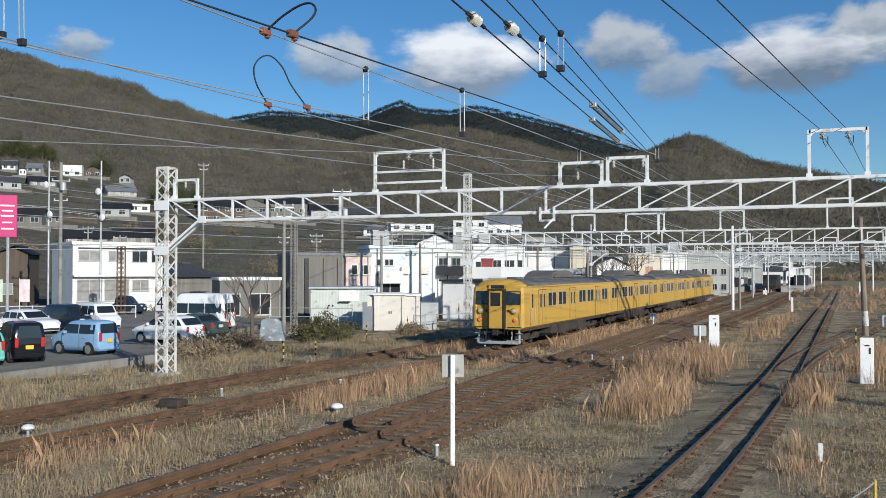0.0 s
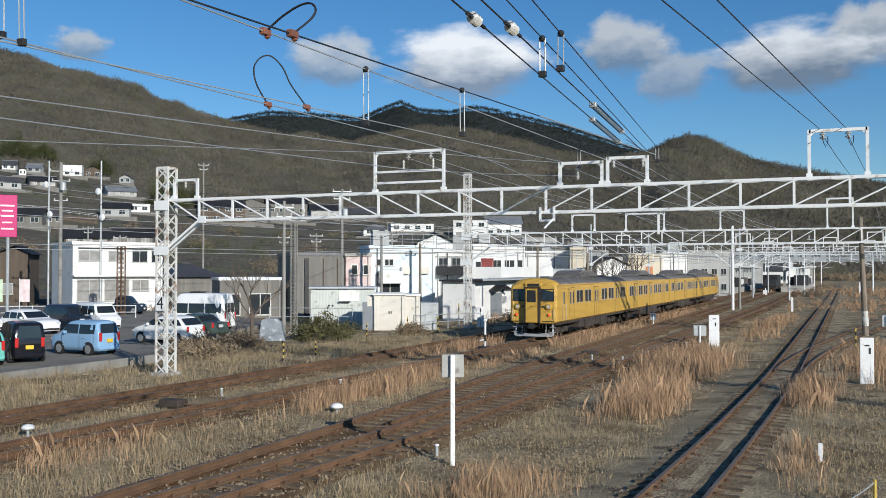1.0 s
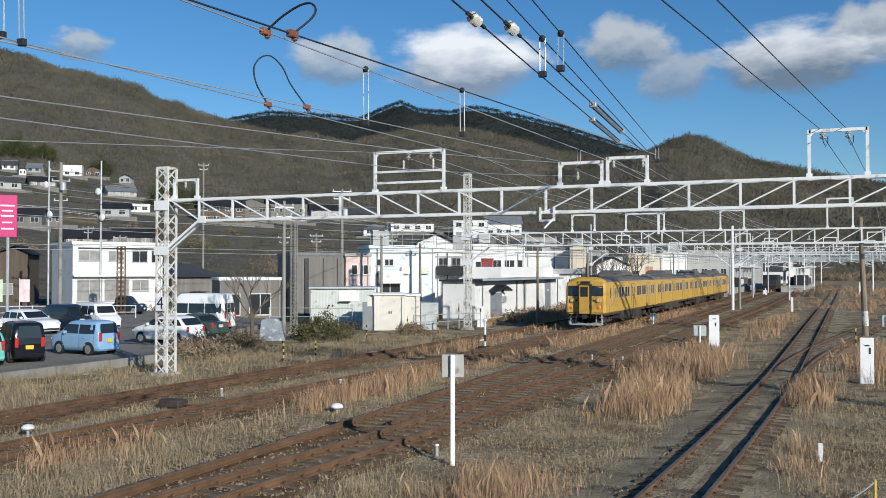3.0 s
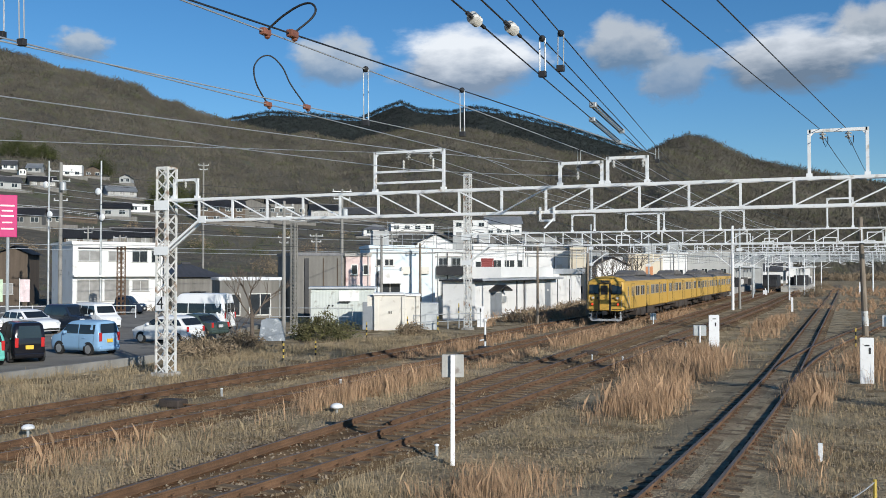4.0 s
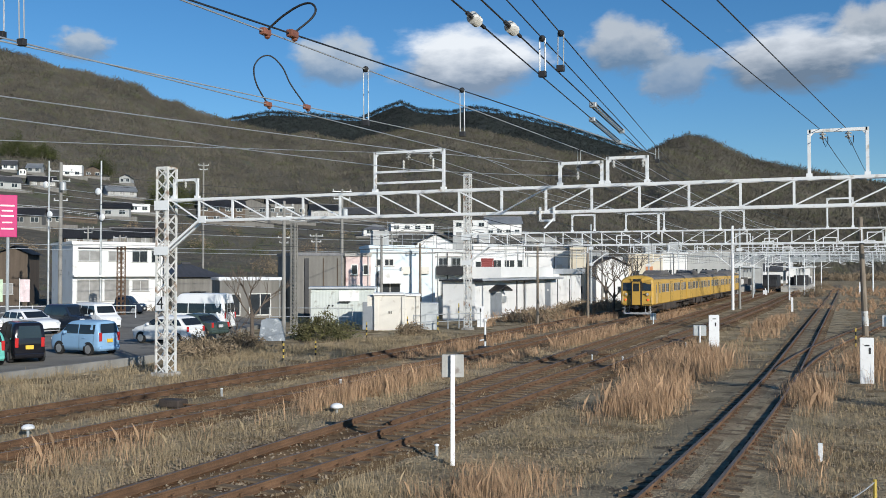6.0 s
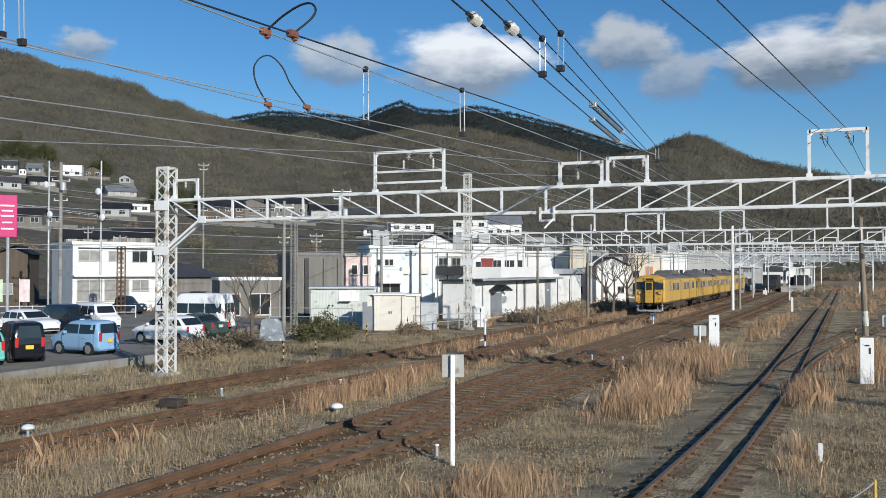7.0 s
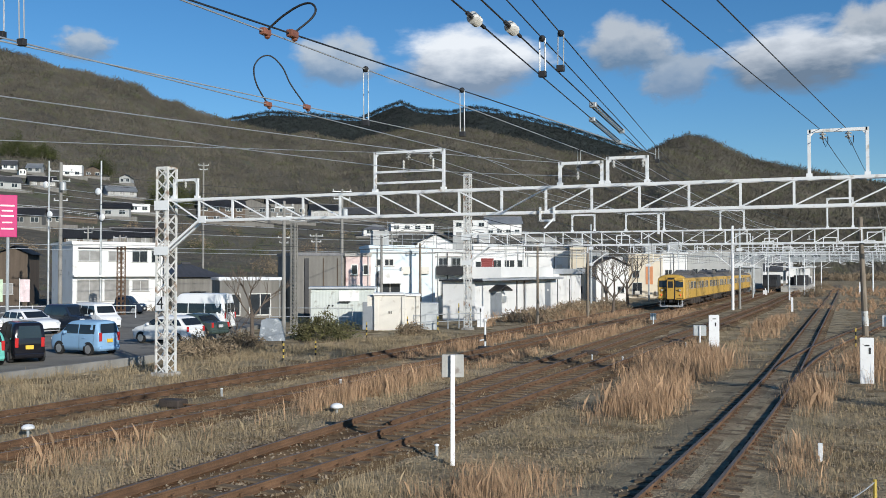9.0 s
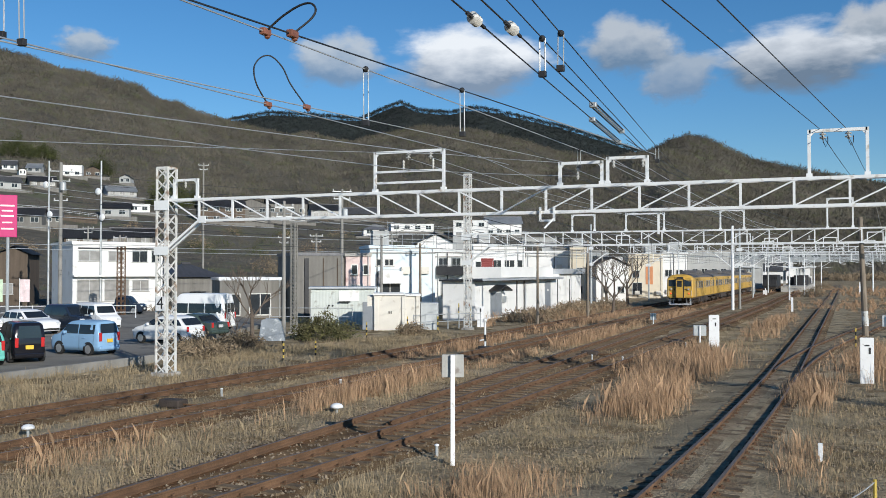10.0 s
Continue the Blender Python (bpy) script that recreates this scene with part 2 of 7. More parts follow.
def clumps(name, places, material, label, category="woods", n=9, slim=0.08):
    """Many bare bushy trees as one object, each a spray of slender limbs: places are (x, y, z, radius)."""
    rng = np.random.RandomState(5)
    pl = np.array(places)
    k = len(pl)
    a = rng.rand(k, n) * 2 * np.pi
    e = np.arccos(rng.rand(k, n) * 0.95)
    ln = pl[:, 3:4] * (0.6 + 0.7 * rng.rand(k, n))
    d = np.stack([np.sin(e) * np.cos(a), np.sin(e) * np.sin(a), np.cos(e) * 1.15 + 0.1], -1) * ln[..., None]
    w = rng.randn(k, n, 3)
    w *= (slim * ln / np.linalg.norm(w, axis=-1))[..., None]
    base = pl[:, None, :3] + 0.15 * d
    mid = pl[:, None, :3] + 0.72 * d
    tri = np.stack([base, mid + w, pl[:, None, :3] + d, mid - w], 2).reshape(-1, 3)
    faces = np.arange(len(tri)).reshape(-1, 4)
    ob = new(name, raw(name, tri.tolist(), faces.tolist(), material))
    tagged(ob, label, category, kind="stuff")
    return ob


CROWNS = mat("bare_tree_crowns", (0.12, 0.106, 0.082), 1.0, 0, 0.35, 0.012, 0.1, 0.0, (0.095, 0.098, 0.05), 0.3, each=0.22)
# far ridge crowns, their colour darkened for the same cloud shade
CROWNS_CLOUD_SHADE = mat("far_crowns_painted_shade", (0.026, 0.034, 0.032), 1.0, 0, 0.3, 0.02, 0.2, 0.0, each=0.3)


HOMES = []         # bearing, distance and half width, in degrees, of the houses on the slope


def woods():
    rng = random.Random(3)
    pts = []
    for _ in range(96000):
        az = rng.uniform(-5, 49)
        s = rng.uniform(0.004, 1.0) ** 0.95
        r0, r1 = lerp(FOOT_AZ, FOOT_R, az), lerp(FOOT_AZ, TOP_R, az)
        r = r0 + (r1 - r0) * s
        size = rng.uniform(0.6, 1.3) * (0.25 + r / 420) * (1.0 if r < 380 else 1.45)
        if any(abs(az - a) < half + 0.2 and far - 40 < r < far + 9 for a, far, half in HOMES):
            if rng.random() < 0.35:
                continue
            size *= 0.4
        pts.append(polar(az, r, hill_z(az, r) - size * 0.1) + (size,))
    for _ in range(9000):
        az = rng.uniform(-3, 49)
        r = lerp(FOOT_AZ, TOP_R, az) * rng.uniform(0.965, 1.0)
        size = rng.uniform(1.6, 3.6)
        pts.append(polar(az, r, hill_z(az, r) - size * 0.25) + (size,))
    clumps("hillside_woods", pts, CROWNS, "bare grey-brown winter woods on the hillside", n=7, slim=0.055)
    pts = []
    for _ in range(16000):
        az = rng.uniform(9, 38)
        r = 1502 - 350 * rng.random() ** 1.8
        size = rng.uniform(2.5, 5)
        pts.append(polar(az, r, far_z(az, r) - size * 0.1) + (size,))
    clumps("far_ridge_woods", pts, CROWNS_CLOUD_SHADE, "woods on the far ridge, darkened in colour for cloud shade")



# ---- clouds ----
def cloud_material(name, seed, top, low):
    m = bpy.data.materials.new(name)
    m.use_nodes = True
    nt = m.node_tree
    n, l = nt.nodes, nt.links
    for x in list(n):
        n.remove(x)
    out = n.new("ShaderNodeOutputMaterial")
    tc = n.new("ShaderNodeTexCoord")
    mp = n.new("ShaderNodeMapping")
    mp.inputs["Location"].default_value = (seed * 3.1, seed * 1.7, seed)
    l.new(tc.outputs["Object"], mp.inputs[0])
    nz = n.new("ShaderNodeTexNoise")
    nz.inputs["Scale"].default_value = 2.6
    nz.inputs["Detail"].default_value = 8
    nz.inputs["Roughness"].default_value = 0.55
    l.new(mp.outputs[0], nz.inputs["Vector"])
    length = n.new("ShaderNodeVectorMath")
    length.operation = "LENGTH"
    l.new(tc.outputs["Object"], length.inputs[0])
    a = n.new("ShaderNodeMath")
    a.operation = "MULTIPLY_ADD"
    l.new(length.outputs["Value"], a.inputs[0])
    a.inputs[1].default_value, a.inputs[2].default_value = -1.55, 0.45
    b = n.new("ShaderNodeMath")
    b.operation = "ADD"
    l.new(nz.outputs["Fac"], b.inputs[0])
    l.new(a.outputs[0], b.inputs[1])
    al = n.new("ShaderNodeMapRange")
    al.interpolation_type = "SMOOTHSTEP"
    l.new(b.outputs[0], al.inputs[0])
    al.inputs[1].default_value, al.inputs[2].default_value = 0.12, 0.5
    sp = n.new("ShaderNodeSeparateXYZ")
    l.new(tc.outputs["Object"], sp.inputs[0])
    # sunlit top and shaded base are put into the emission colour by height
    hgh = n.new("ShaderNodeMath")
    hgh.operation = "MULTIPLY_ADD"
    l.new(nz.outputs["Fac"], hgh.inputs[0])
    hgh.inputs[1].default_value = 0.9
    l.new(sp.outputs["Y"], hgh.inputs[2])
    ramp = n.new("ShaderNodeMapRange")
    l.new(hgh.outputs[0], ramp.inputs[0])
    ramp.inputs[1].default_value, ramp.inputs[2].default_value = 0.22, 0.66
    mx = n.new("ShaderNodeMix")
    mx.data_type = "RGBA"
    l.new(ramp.outputs[0], mx.inputs[0])
    mx.inputs[6].default_value, mx.inputs[7].default_value = (*low, 1), (*top, 1)
    em = n.new("ShaderNodeEmission")
    l.new(mx.outputs[2], em.inputs["Color"])
    tr = n.new("ShaderNodeBsdfTransparent")
    ms = n.new("ShaderNodeMixShader")
    l.new(al.outputs[0], ms.inputs[0])
    l.new(tr.outputs[0], ms.inputs[1])
    l.new(em.outputs[0], ms.inputs[2])
    l.new(ms.outputs[0], out.inputs["Surface"])
    return m


CLOUDS = []


def cloud(x, y, z, w, h, seed, top, low, label):
    """A distant cloud bank drifting slowly."""
    bm = BM()
    bmesh.ops.create_grid(bm, x_segments=8, y_segments=8, size=0.8)
    ob = new("cloud", mesh_of(bm, "cloud", cloud_material("cloud_vapour", seed, top, low)))
    ob.scale = (w, h, 1)
    ob.visible_shadow = False
    tagged(ob, label, "cloud", "drifting clouds", kind="structure")
    CLOUDS.append((ob, (x, y, z)))


WHITE_C, GREY_C, DIM_C = (0.9, 0.91, 0.92), (0.24, 0.31, 0.41), (0.5, 0.54, 0.59)
cloud(-2772, 2942, 889, 240, 150, 1, (0.45, 0.52, 0.6), (0.2, 0.32, 0.48), "small thin white cloud in the blue sky")
cloud(-1850, 3320, 830, 380, 230, 2, (0.5, 0.56, 0.63), (0.2, 0.31, 0.46), "thin ragged white cloud in the blue sky")
cloud(-1376, 3546, 830, 640, 290, 3, WHITE_C, GREY_C, "bright white cumulus cloud with a grey base")
cloud(-800, 3780, 890, 370, 250, 4, DIM_C, (0.17, 0.26, 0.38), "pale grey cloud in the blue sky")
cloud(-610, 3850, 775, 320, 230, 5, (0.38, 0.45, 0.54), (0.2, 0.3, 0.44), "thin grey wisp of cloud")
cloud(-180, 4030, 850, 720, 290, 6, (0.74, 0.76, 0.79), (0.17, 0.23, 0.31), "broad grey and white cloud bank")
cloud(110, 4150, 940, 330, 290, 7, (0.5, 0.53, 0.57), (0.2, 0.27, 0.35), "grey cloud towering at the end of a bank")


# ---- tracks: rails run along +Y; centre lines bend slightly near the station ----
TRACKS = {
    "siding": ([-6, 6, 18, 28, 40, 70, 160, 400], [-4.6, -3.65, -2.92, -2.55, -2.25, -2.1, -1.6, -1.0]),
    "turnout": ([-6, 5, 14.5, 19, 25, 40, 55, 75, 120, 400], [-13.3, -12.2, -11.28, -10.8, -10.35, -10.05, -9.75, -9.3, -8.6, -8.2]),
    "main": ([-6, 5, 14, 24, 48, 90, 160, 400], [-12.4, -12.25, -12.15, -12.1, -12.6, -13.0, -13.1, -13.1]),
    "through": ([-6, 10, 20, 26, 33, 40, 60, 400], [-19.3, -18.6, -18.05, -17.75, -17.4, -17.2, -17.0, -17.0]),
    "spur": ([36, 42, 48, 55, 65, 80, 110, 160], [-2.3, -2.2, -1.85, -1.2, 0.1, 2.2, 6.2, 11.0]),
    "loop": ([-6, 10, 20, 29, 36, 54, 75, 400], [-23.9, -23.0, -22.4, -22.1, -21.5, -21.2, -21.1, -21.0]),
}
GAUGE = 1.067


def smooth_x(xs, ys, t):
    return sum(lerp(xs, ys, t + d) for d in (-4, -2, 0, 2, 4)) / 5


def track_x(key, y):
    return smooth_x(*TRACKS[key], y)


RAIL = [(-0.073, -0.174), (0.073, -0.174), (0.073, -0.155), (0.014, -0.125), (0.014, -0.05), (0.037, -0.035), (0.037, 0.0), (-0.037, 0.0), (-0.037, -0.035), (-0.014, -0.05), (-0.014, -0.125), (-0.073, -0.155)]


def rail(key, side, y0, y1, parent):
    """One rail of a track swept along its centre line."""
    ys, y = [], y0
    while y < y1:
        ys.append(y)
        y += 2.0 if y < 90 else 12.0
    ys.append(y1)
    verts, faces, top = [], [], []
    n = len(RAIL)
    for y in ys:
        c = track_x(key, y) + side * (GAUGE / 2 + 0.033)
        verts += [(c + px, y, pz) for px, pz in RAIL]
    for j in range(len(ys) - 1):
        for i in range(n):
            a, b = j * n + i, j * n + (i + 1) % n
            faces.append((a, b, b + n, a + n))
            top.append(1 if i == 6 else 0)
    me = raw("rail", verts, faces, RUST)
    me.materials.append(RAIL_TOP)
    me.polygons.foreach_set("material_index", top)
    ob = new("rail", me)
    ob.parent = parent
    return ob


def bed(key, y0, y1, w, parent):
    """The low ballast bank under a track."""
    rise = 0.08 if key in ("siding", "spur") else 0.0
    prof = [(-w - 0.6, -0.36), (-w, -0.2), (-0.86, -0.185), (-0.32, -0.185), (0, -0.19), (0.32, -0.185), (0.86, -0.185), (w, -0.2), (w + 0.6, -0.36)]
    if rise:
        prof = [(-2.8, -0.36), (-1.5, -0.28), (-1.0, -0.23), (-0.45, -0.185), (-0.12, -0.195), (0.12, -0.195), (0.45, -0.185), (1.0, -0.23), (1.5, -0.28), (2.8, -0.36)]
    ys, y = [], y0
    while y < y1:
        ys.append(y)
        y += 0.8 if y < 70 else 10
    ys.append(y1)
    verts, faces, kinds = [], [], []
    for y in ys:
        c = track_x(key, y)
        verts += [(c + px, y, pz + rise + 0.04 * noise.noise((px * 1.7 + c, y * 1.1, 1))) for px, pz in prof]
    n = len(prof)
    for j in range(len(ys) - 1):
        for i in range(n - 1):
            a = j * n + i
            faces.append((a, a + 1, a + 1 + n, a + n))
            kinds.append(1 if i in ((2, 3, 5, 6) if rise else (2, 5)) else 0)
    me = raw("ballast", verts, faces, GRAVEL if key in ("siding", "spur") else BALLAST, True)
    me.materials.append(DUSTY if rise else STAINED)
    me.polygons.foreach_set("material_index", kinds)
    ob = new("ballast", me)
    ob.parent = parent
    return ob


TRACK_OB = {}
for key, label in (("siding", "rusty little-used siding track with weathered sleepers"), ("turnout", "rusty diverging track of a turnout"),
                   ("spur", "rusty spur track curving away from the siding"), ("main", "rusty main track on brown ballast"), ("through", "through track on rusty brown ballast"), ("loop", "loop track on rusty brown ballast")):
    tk = thing("railway_track", label, "railway track", group="railway tracks", kind="structure")
    TRACK_OB[key] = tk
    bed(key, 44 if key == "spur" else -6, 160 if key == "spur" else 300, 0.75 if key in ("siding", "spur") else 1.25, tk)
    for sd in (-1, 1):
        if key == "spur":
            rail(key, sd, 42.5 if sd < 0 else 41.5, 160, tk)
        elif key == "main" and sd == 1:
            rail(key, sd, 24, 300, tk)
        else:
            rail(key, sd, -6, 300, tk)


# ---- overhead line gantries ----
def lattice_post(name, parent, x, y, z0, z1, w, material, base=True):
    bm = BM()
    h = w / 2
    for sx in (-1, 1):
        for sy in (-1, 1):
            beam(bm, (x + sx * h, y + sy * h, z0), (x + sx * h, y + sy * h, z1), 0.075)
    n = max(3, round((z1 - z0) / (w * 0.85)))
    st = (z1 - z0) / n
    for i in range(n):
        a, b = z0 + i * st, z0 + (i + 1) * st
        s = 1 if i % 2 else -1
        for sy in (-1, 1):
            beam(bm, (x - s * h, y + sy * h, a), (x + s * h, y + sy * h, b), 0.05, 0.03)
            beam(bm, (x + s * h, y + sy * h, a), (x - s * h, y + sy * h, b), 0.05, 0.03)
        for sx in (-1, 1):
            beam(bm, (x + sx * h, y - s * h, a), (x + sx * h, y + s * h, b), 0.05, 0.03)
    for sy in (-1, 1):
        beam(bm, (x - h, y + sy * h, z1), (x + h, y + sy * h, z1), 0.08)
    for sx in (-1, 1):
        beam(bm, (x + sx * h, y - h, z1), (x + sx * h, y + h, z1), 0.08)
    p = part(name, bm, material, parent)
    if base:
        fb = BM()
        box(fb, x - h - 0.16, x + h + 0.16, y - h - 0.16, y + h + 0.16, z0 - 0.5, z0 + 0.12, 0.03)
        part("footing", fb, CONCRETE, parent, "pale concrete footing")
    return p


def truss(parent, xs, y, z0, z1, mid, w=0.09, depth=0.3, steel=None):
    """Beam with posts and diagonals that lean towards the middle, in two planes."""
    steel = steel or WHITE_STEEL
    for k, yy in enumerate((y - depth / 2, y + depth / 2)):
        bm = BM()
        beam(bm, (xs[0] - 1.6, yy, z1), (xs[-1] + 1.6, yy, z1), w, w * 1.1)
        part("top_chord", bm, steel, parent)
        bm = BM()
        beam(bm, (xs[0], yy, z0), (xs[-1], yy, z0), w, w * 1.1)
        part("bottom_chord", bm, steel, parent)
        if k == 0:
            for x in xs:
                bm = BM()
                beam(bm, (x, yy, z0), (x, yy, z1), w * 0.85)
                part("upright", bm, steel, parent)
            for a, b in zip([xs[0] - 1.35] + xs, xs + [xs[-1] + 1.35]):
                bm = BM()
                c = (a + b) / 2
                if a < xs[0] or (c < mid and b <= xs[-1]):
                    beam(bm, (a, yy, z1 - 0.05), (b, yy, z0 + 0.02), w * 0.8, w * 0.5)
                else:
                    beam(bm, (a, yy, z0 + 0.02), (b, yy, z1 - 0.05), w * 0.8, w * 0.5)
                part("diagonal", bm, steel, parent)
    bm = BM()
    for x in xs:
        for zz in (z0, z1):
            beam(bm, (x, y - depth / 2, zz), (x, y + depth / 2, zz), w * 0.5)
    for a, b in zip(xs, xs[1:]):
        beam(bm, (a, y - depth / 2, z1), (b, y + depth / 2, z1), w * 0.4)
    part("bracing", bm, steel, parent)["kind"] = "stuff"


def bracket_ends(parent, xs, y, z0, left, right):
    for a, p in ((xs[0], left), (xs[-1], right)):
        if p is None:
            continue
        bm = BM()
        for yy in (y - 0.15, y + 0.15):
            beam(bm, (a, yy, z0), (p, yy, z0 - 1.25), 0.09)
        s = 1 if a > p else -1
        box(bm, min(a, a + s * 0.35), max(a, a + s * 0.35), y - 0.2, y - 0.16, z0 - 0.1, z0 + 0.18)
        box(bm, p - 0.36, p + 0.36, y - 0.36, y - 0.33, z0 - 1.4, z0 - 1.05)
        box(bm, p - 0.36, p + 0.36, y - 0.36, y - 0.33, z0 + 0.45, z0 + 0.85)
        part("knee_brace", bm, WHITE_STEEL, parent)


def top_frame(parent, x0, x1, y, z0, z1, rungs=(), w=0.1):
    bm = BM()
    for x in (x0, x1):
        beam(bm, (x, y, z0), (x, y, z1 + w / 2), w)
    beam(bm, (x0, y, z1), (x1, y, z1), w)
    for z in rungs:
        beam(bm, (x0, y, z), (x1, y, z), w * 0.8)
    for x, s in ((x0, 1), (x1, -1)):
        beam(bm, (x, y, z1 - 0.18), (x + s * 0.16, y, z1), w * 0.6)
        box(bm, x - 0.09, x + 0.09, y - 0.09, y + 0.09, z0, z0 + 0.14)
    return part("wire_frame", bm, WHITE_STEEL, parent)


def insulator(parent, x, y, z, n=3, r=0.085, m=None, down=True):
    """A string of ceramic discs with a cap."""
    bm = BM()
    prof = [(0.02, 0.0), (0.03, -0.03)]
    for i in range(n):
        t = -0.04 - i * 0.11
        prof += [(0.035, t), (r, t - 0.035), (r * 0.9, t - 0.06), (0.035, t - 0.07)]
    prof += [(0.025, prof[-1][1] - 0.05)]
    mm = Matrix.Translation((x, y, z))
    if not down:
        mm = mm @ Matrix.Rotation(math.pi, 4, "X")
    lathe(bm, prof, 10, m=mm)
    return part("insulator", bm, m or CERAMIC, parent, "ribbed pale ceramic insulator")


def gantry(y, left, right, z0, z1, n, mid, label, post_top=1.35, post_w=0.55, bar=0.09, left_post=True, right_post=True, lattice=True, g=""):
    t = thing("catenary_gantry", label, "gantry", group="catenary gantries")
    a, b = left + 1.75, right - 1.75
    xs = [a + (b - a) * i / n for i in range(n + 1)]
    truss(t, xs, y, z0, z1, mid, bar, steel=None if y < 135 else GALV)
    for on, p in ((left_post, left), (right_post, right)):
        if on:
            if lattice:
                lattice_post("post", t, p, y, -0.2, z1 + post_top, post_w, POST_STEEL)
            else:
                bm = BM()
                rod(bm, (p, y, -0.25), (p, y, z1 + post_top), 0.14, 0.11, 12)
                part("post", bm, GALV, t)
    bracket_ends(t, xs, y, z0, left if left_post else None, right if right_post else None)
    return t


G1 = gantry(32.5, -26.0, 3.6, 6.17, 7.04, 16, -11.2, "white-painted steel truss gantry on a numbered lattice post")
top_frame(G1, -25.6, -24.45, 32.5, 7.06, 7.86)
top_frame(G1, -16.3, -13.5, 32.5, 7.06, 8.56, (7.42, 7.83))
top_frame(G1, -9.1, -7.62, 32.5, 7.06, 7.86)
top_frame(G1, -7.42, -6.07, 32.5, 7.06, 7.97)
top_frame(G1, -0.96, 0.73, 32.5, 7.06, 8.54)
G2 = gantry(66.0, -25.5, 7.0, 5.9, 6.8, 21, -9.5, "white steel truss gantry on a tall lattice post", post_top=4.4, post_w=0.42)
for a, b, z in ((-17.6, -16.0, 8.0), (-13.8, -11.2, 8.0), (-7.5, -6.0, 8.1), (-0.9, 0.6, 8.7)):
    top_frame(G2, a, b, 66.0, 6.82, z)
for yy, lf, rg, n in ((109.6, -27.0, 8.0, 22), (126.0, -12.0, 9.0, 12), (140.0, -26.0, 8.0, 18), (157.0, -13.0, 12.0, 14), (173.0, -27.0, 11.0, 20), (190.0, -13.0, 12.0, 14), (205.0, -27.0, 12.0, 20), (225.0, -28.0, 12.0, 20), (245.0, -28.0, 12.0, 18)):
    gg = gantry(yy, lf, rg, 6.05, 6.95, n, (lf + rg) / 2, "distant white steel truss gantry over the station tracks", post_top=2.5, bar=0.065, lattice=False)
    if yy == 109.6:
        bm = BM()
        rod(bm, (-11.2, yy, -0.25), (-11.2, yy, 9.0), 0.17, 0.14, 12)
        for s in (-1, 1):
            beam(bm, (-11.2, yy, 4.4), (-11.2 + s * 2.0, yy, 6.05), 0.1)
        part("middle_post", bm, WHITE_STEEL, gg)
    for k in range(3):
        bm = BM()
        x = lf + 2 + (rg - lf - 4) * (k + 0.5) / 3
        beam(bm, (x, yy, 6.05), (x, yy, 5.2), 0.08)
        beam(bm, (x, yy, 5.3), (x + 0.9, yy, 5.15), 0.05)
        beam(bm, (x, yy, 6.0), (x + 0.9, yy, 5.9), 0.05)
        part("pull_off_arm", bm, WHITE_STEEL, gg)
        x = lf + 3 + (rg - lf - 6) * k / 2.2
        top_frame(gg, x, x + 1.5, yy, 6.97, 8.1)


# ---- train ----
LAMP_WHITE = mat("headlamp_glass", (0.7, 0.7, 0.68), 0.1, 0.2, 0.1, 5, 20, 0.0)
LAMP_RED = glow("lit_red_tail_lamp", (0.9, 0.06, 0.02), 1.6)
SKIRT = mat("pale_grey_skirt", (0.36, 0.37, 0.38), 0.6, 0, 0.15, 2, 20, 0.05, (0.2, 0.17, 0.15), 0.2)
SEAM = mat("dark_door_seam", (0.06, 0.045, 0.02), 0.7, 0, 0.2, 3, 20, 0.0)
SIDE = [(1.30, 1.00), (1.45, 1.10), (1.45, 2.6), (1.44, 3.0), (1.40, 3.22)]
ROOF = [(1.405, 3.20), (1.32, 3.34), (1.12, 3.48), (0.75, 3.60), (0.35, 3.645)]


def section(y, inset, drop=0.0, lean=0.0, outline=None):
    """Points of the car's cross section, drawn in at the ends and leaning back."""
    half = outline or SIDE + ROOF[1:]
    pts = [(x - inset, z - (drop if z > 3.25 else drop * 0.3 if z > 3.1 else 0)) for x, z in half]
    full = pts + [(-x, z) for x, z in reversed(pts)]
    return [(x, y + lean * max(0.0, z - 2.2) ** 1.4, z) for x, z in full]


def loft(bm, rings, cap=True):
    vs = [[bm.verts.new(p) for p in r] for r in rings]
    n = len(vs[0])
    fs = []
    for a, b in zip(vs, vs[1:]):
        for i in range(n):
            fs.append(bm.faces.new((a[i], a[(i + 1) % n], b[(i + 1) % n], b[i])))
    if cap:
        fs.append(bm.faces.new(vs[0]))
        fs.append(bm.faces.new(vs[-1][::-1]))
    bmesh.ops.recalc_face_normals(bm, faces=fs)
    return fs


def pane_mesh(w, h, name, fr=0.035):
    """A side window: aluminium frame round a dark pane, outer side towards +x."""
    bm = BM()
    for y0, y1, z0, z1 in ((-w / 2, w / 2, h - fr, h), (-w / 2, w / 2, 0, fr), (-w / 2, -w / 2 + fr, fr, h - fr), (w / 2 - fr, w / 2, fr, h - fr)):
        box(bm, -0.02, 0.016, y0, y1, z0, z1)
    box(bm, -0.02, 0.006, -w / 2 + fr, w / 2 - fr, fr, h - fr, mi=1)
    return mesh_of(bm, name, ALU, GLASS)


WIN_WIDE = pane_mesh(0.78, 0.80, "window")
WIN_NARROW = pane_mesh(0.30, 0.78, "door_window", 0.02)


def door_mesh():
    bm = BM()
    box(bm, -0.02, 0.012, -0.655, 0.655, 0.0, 1.935)
    return mesh_of(bm, "door", YELLOW)


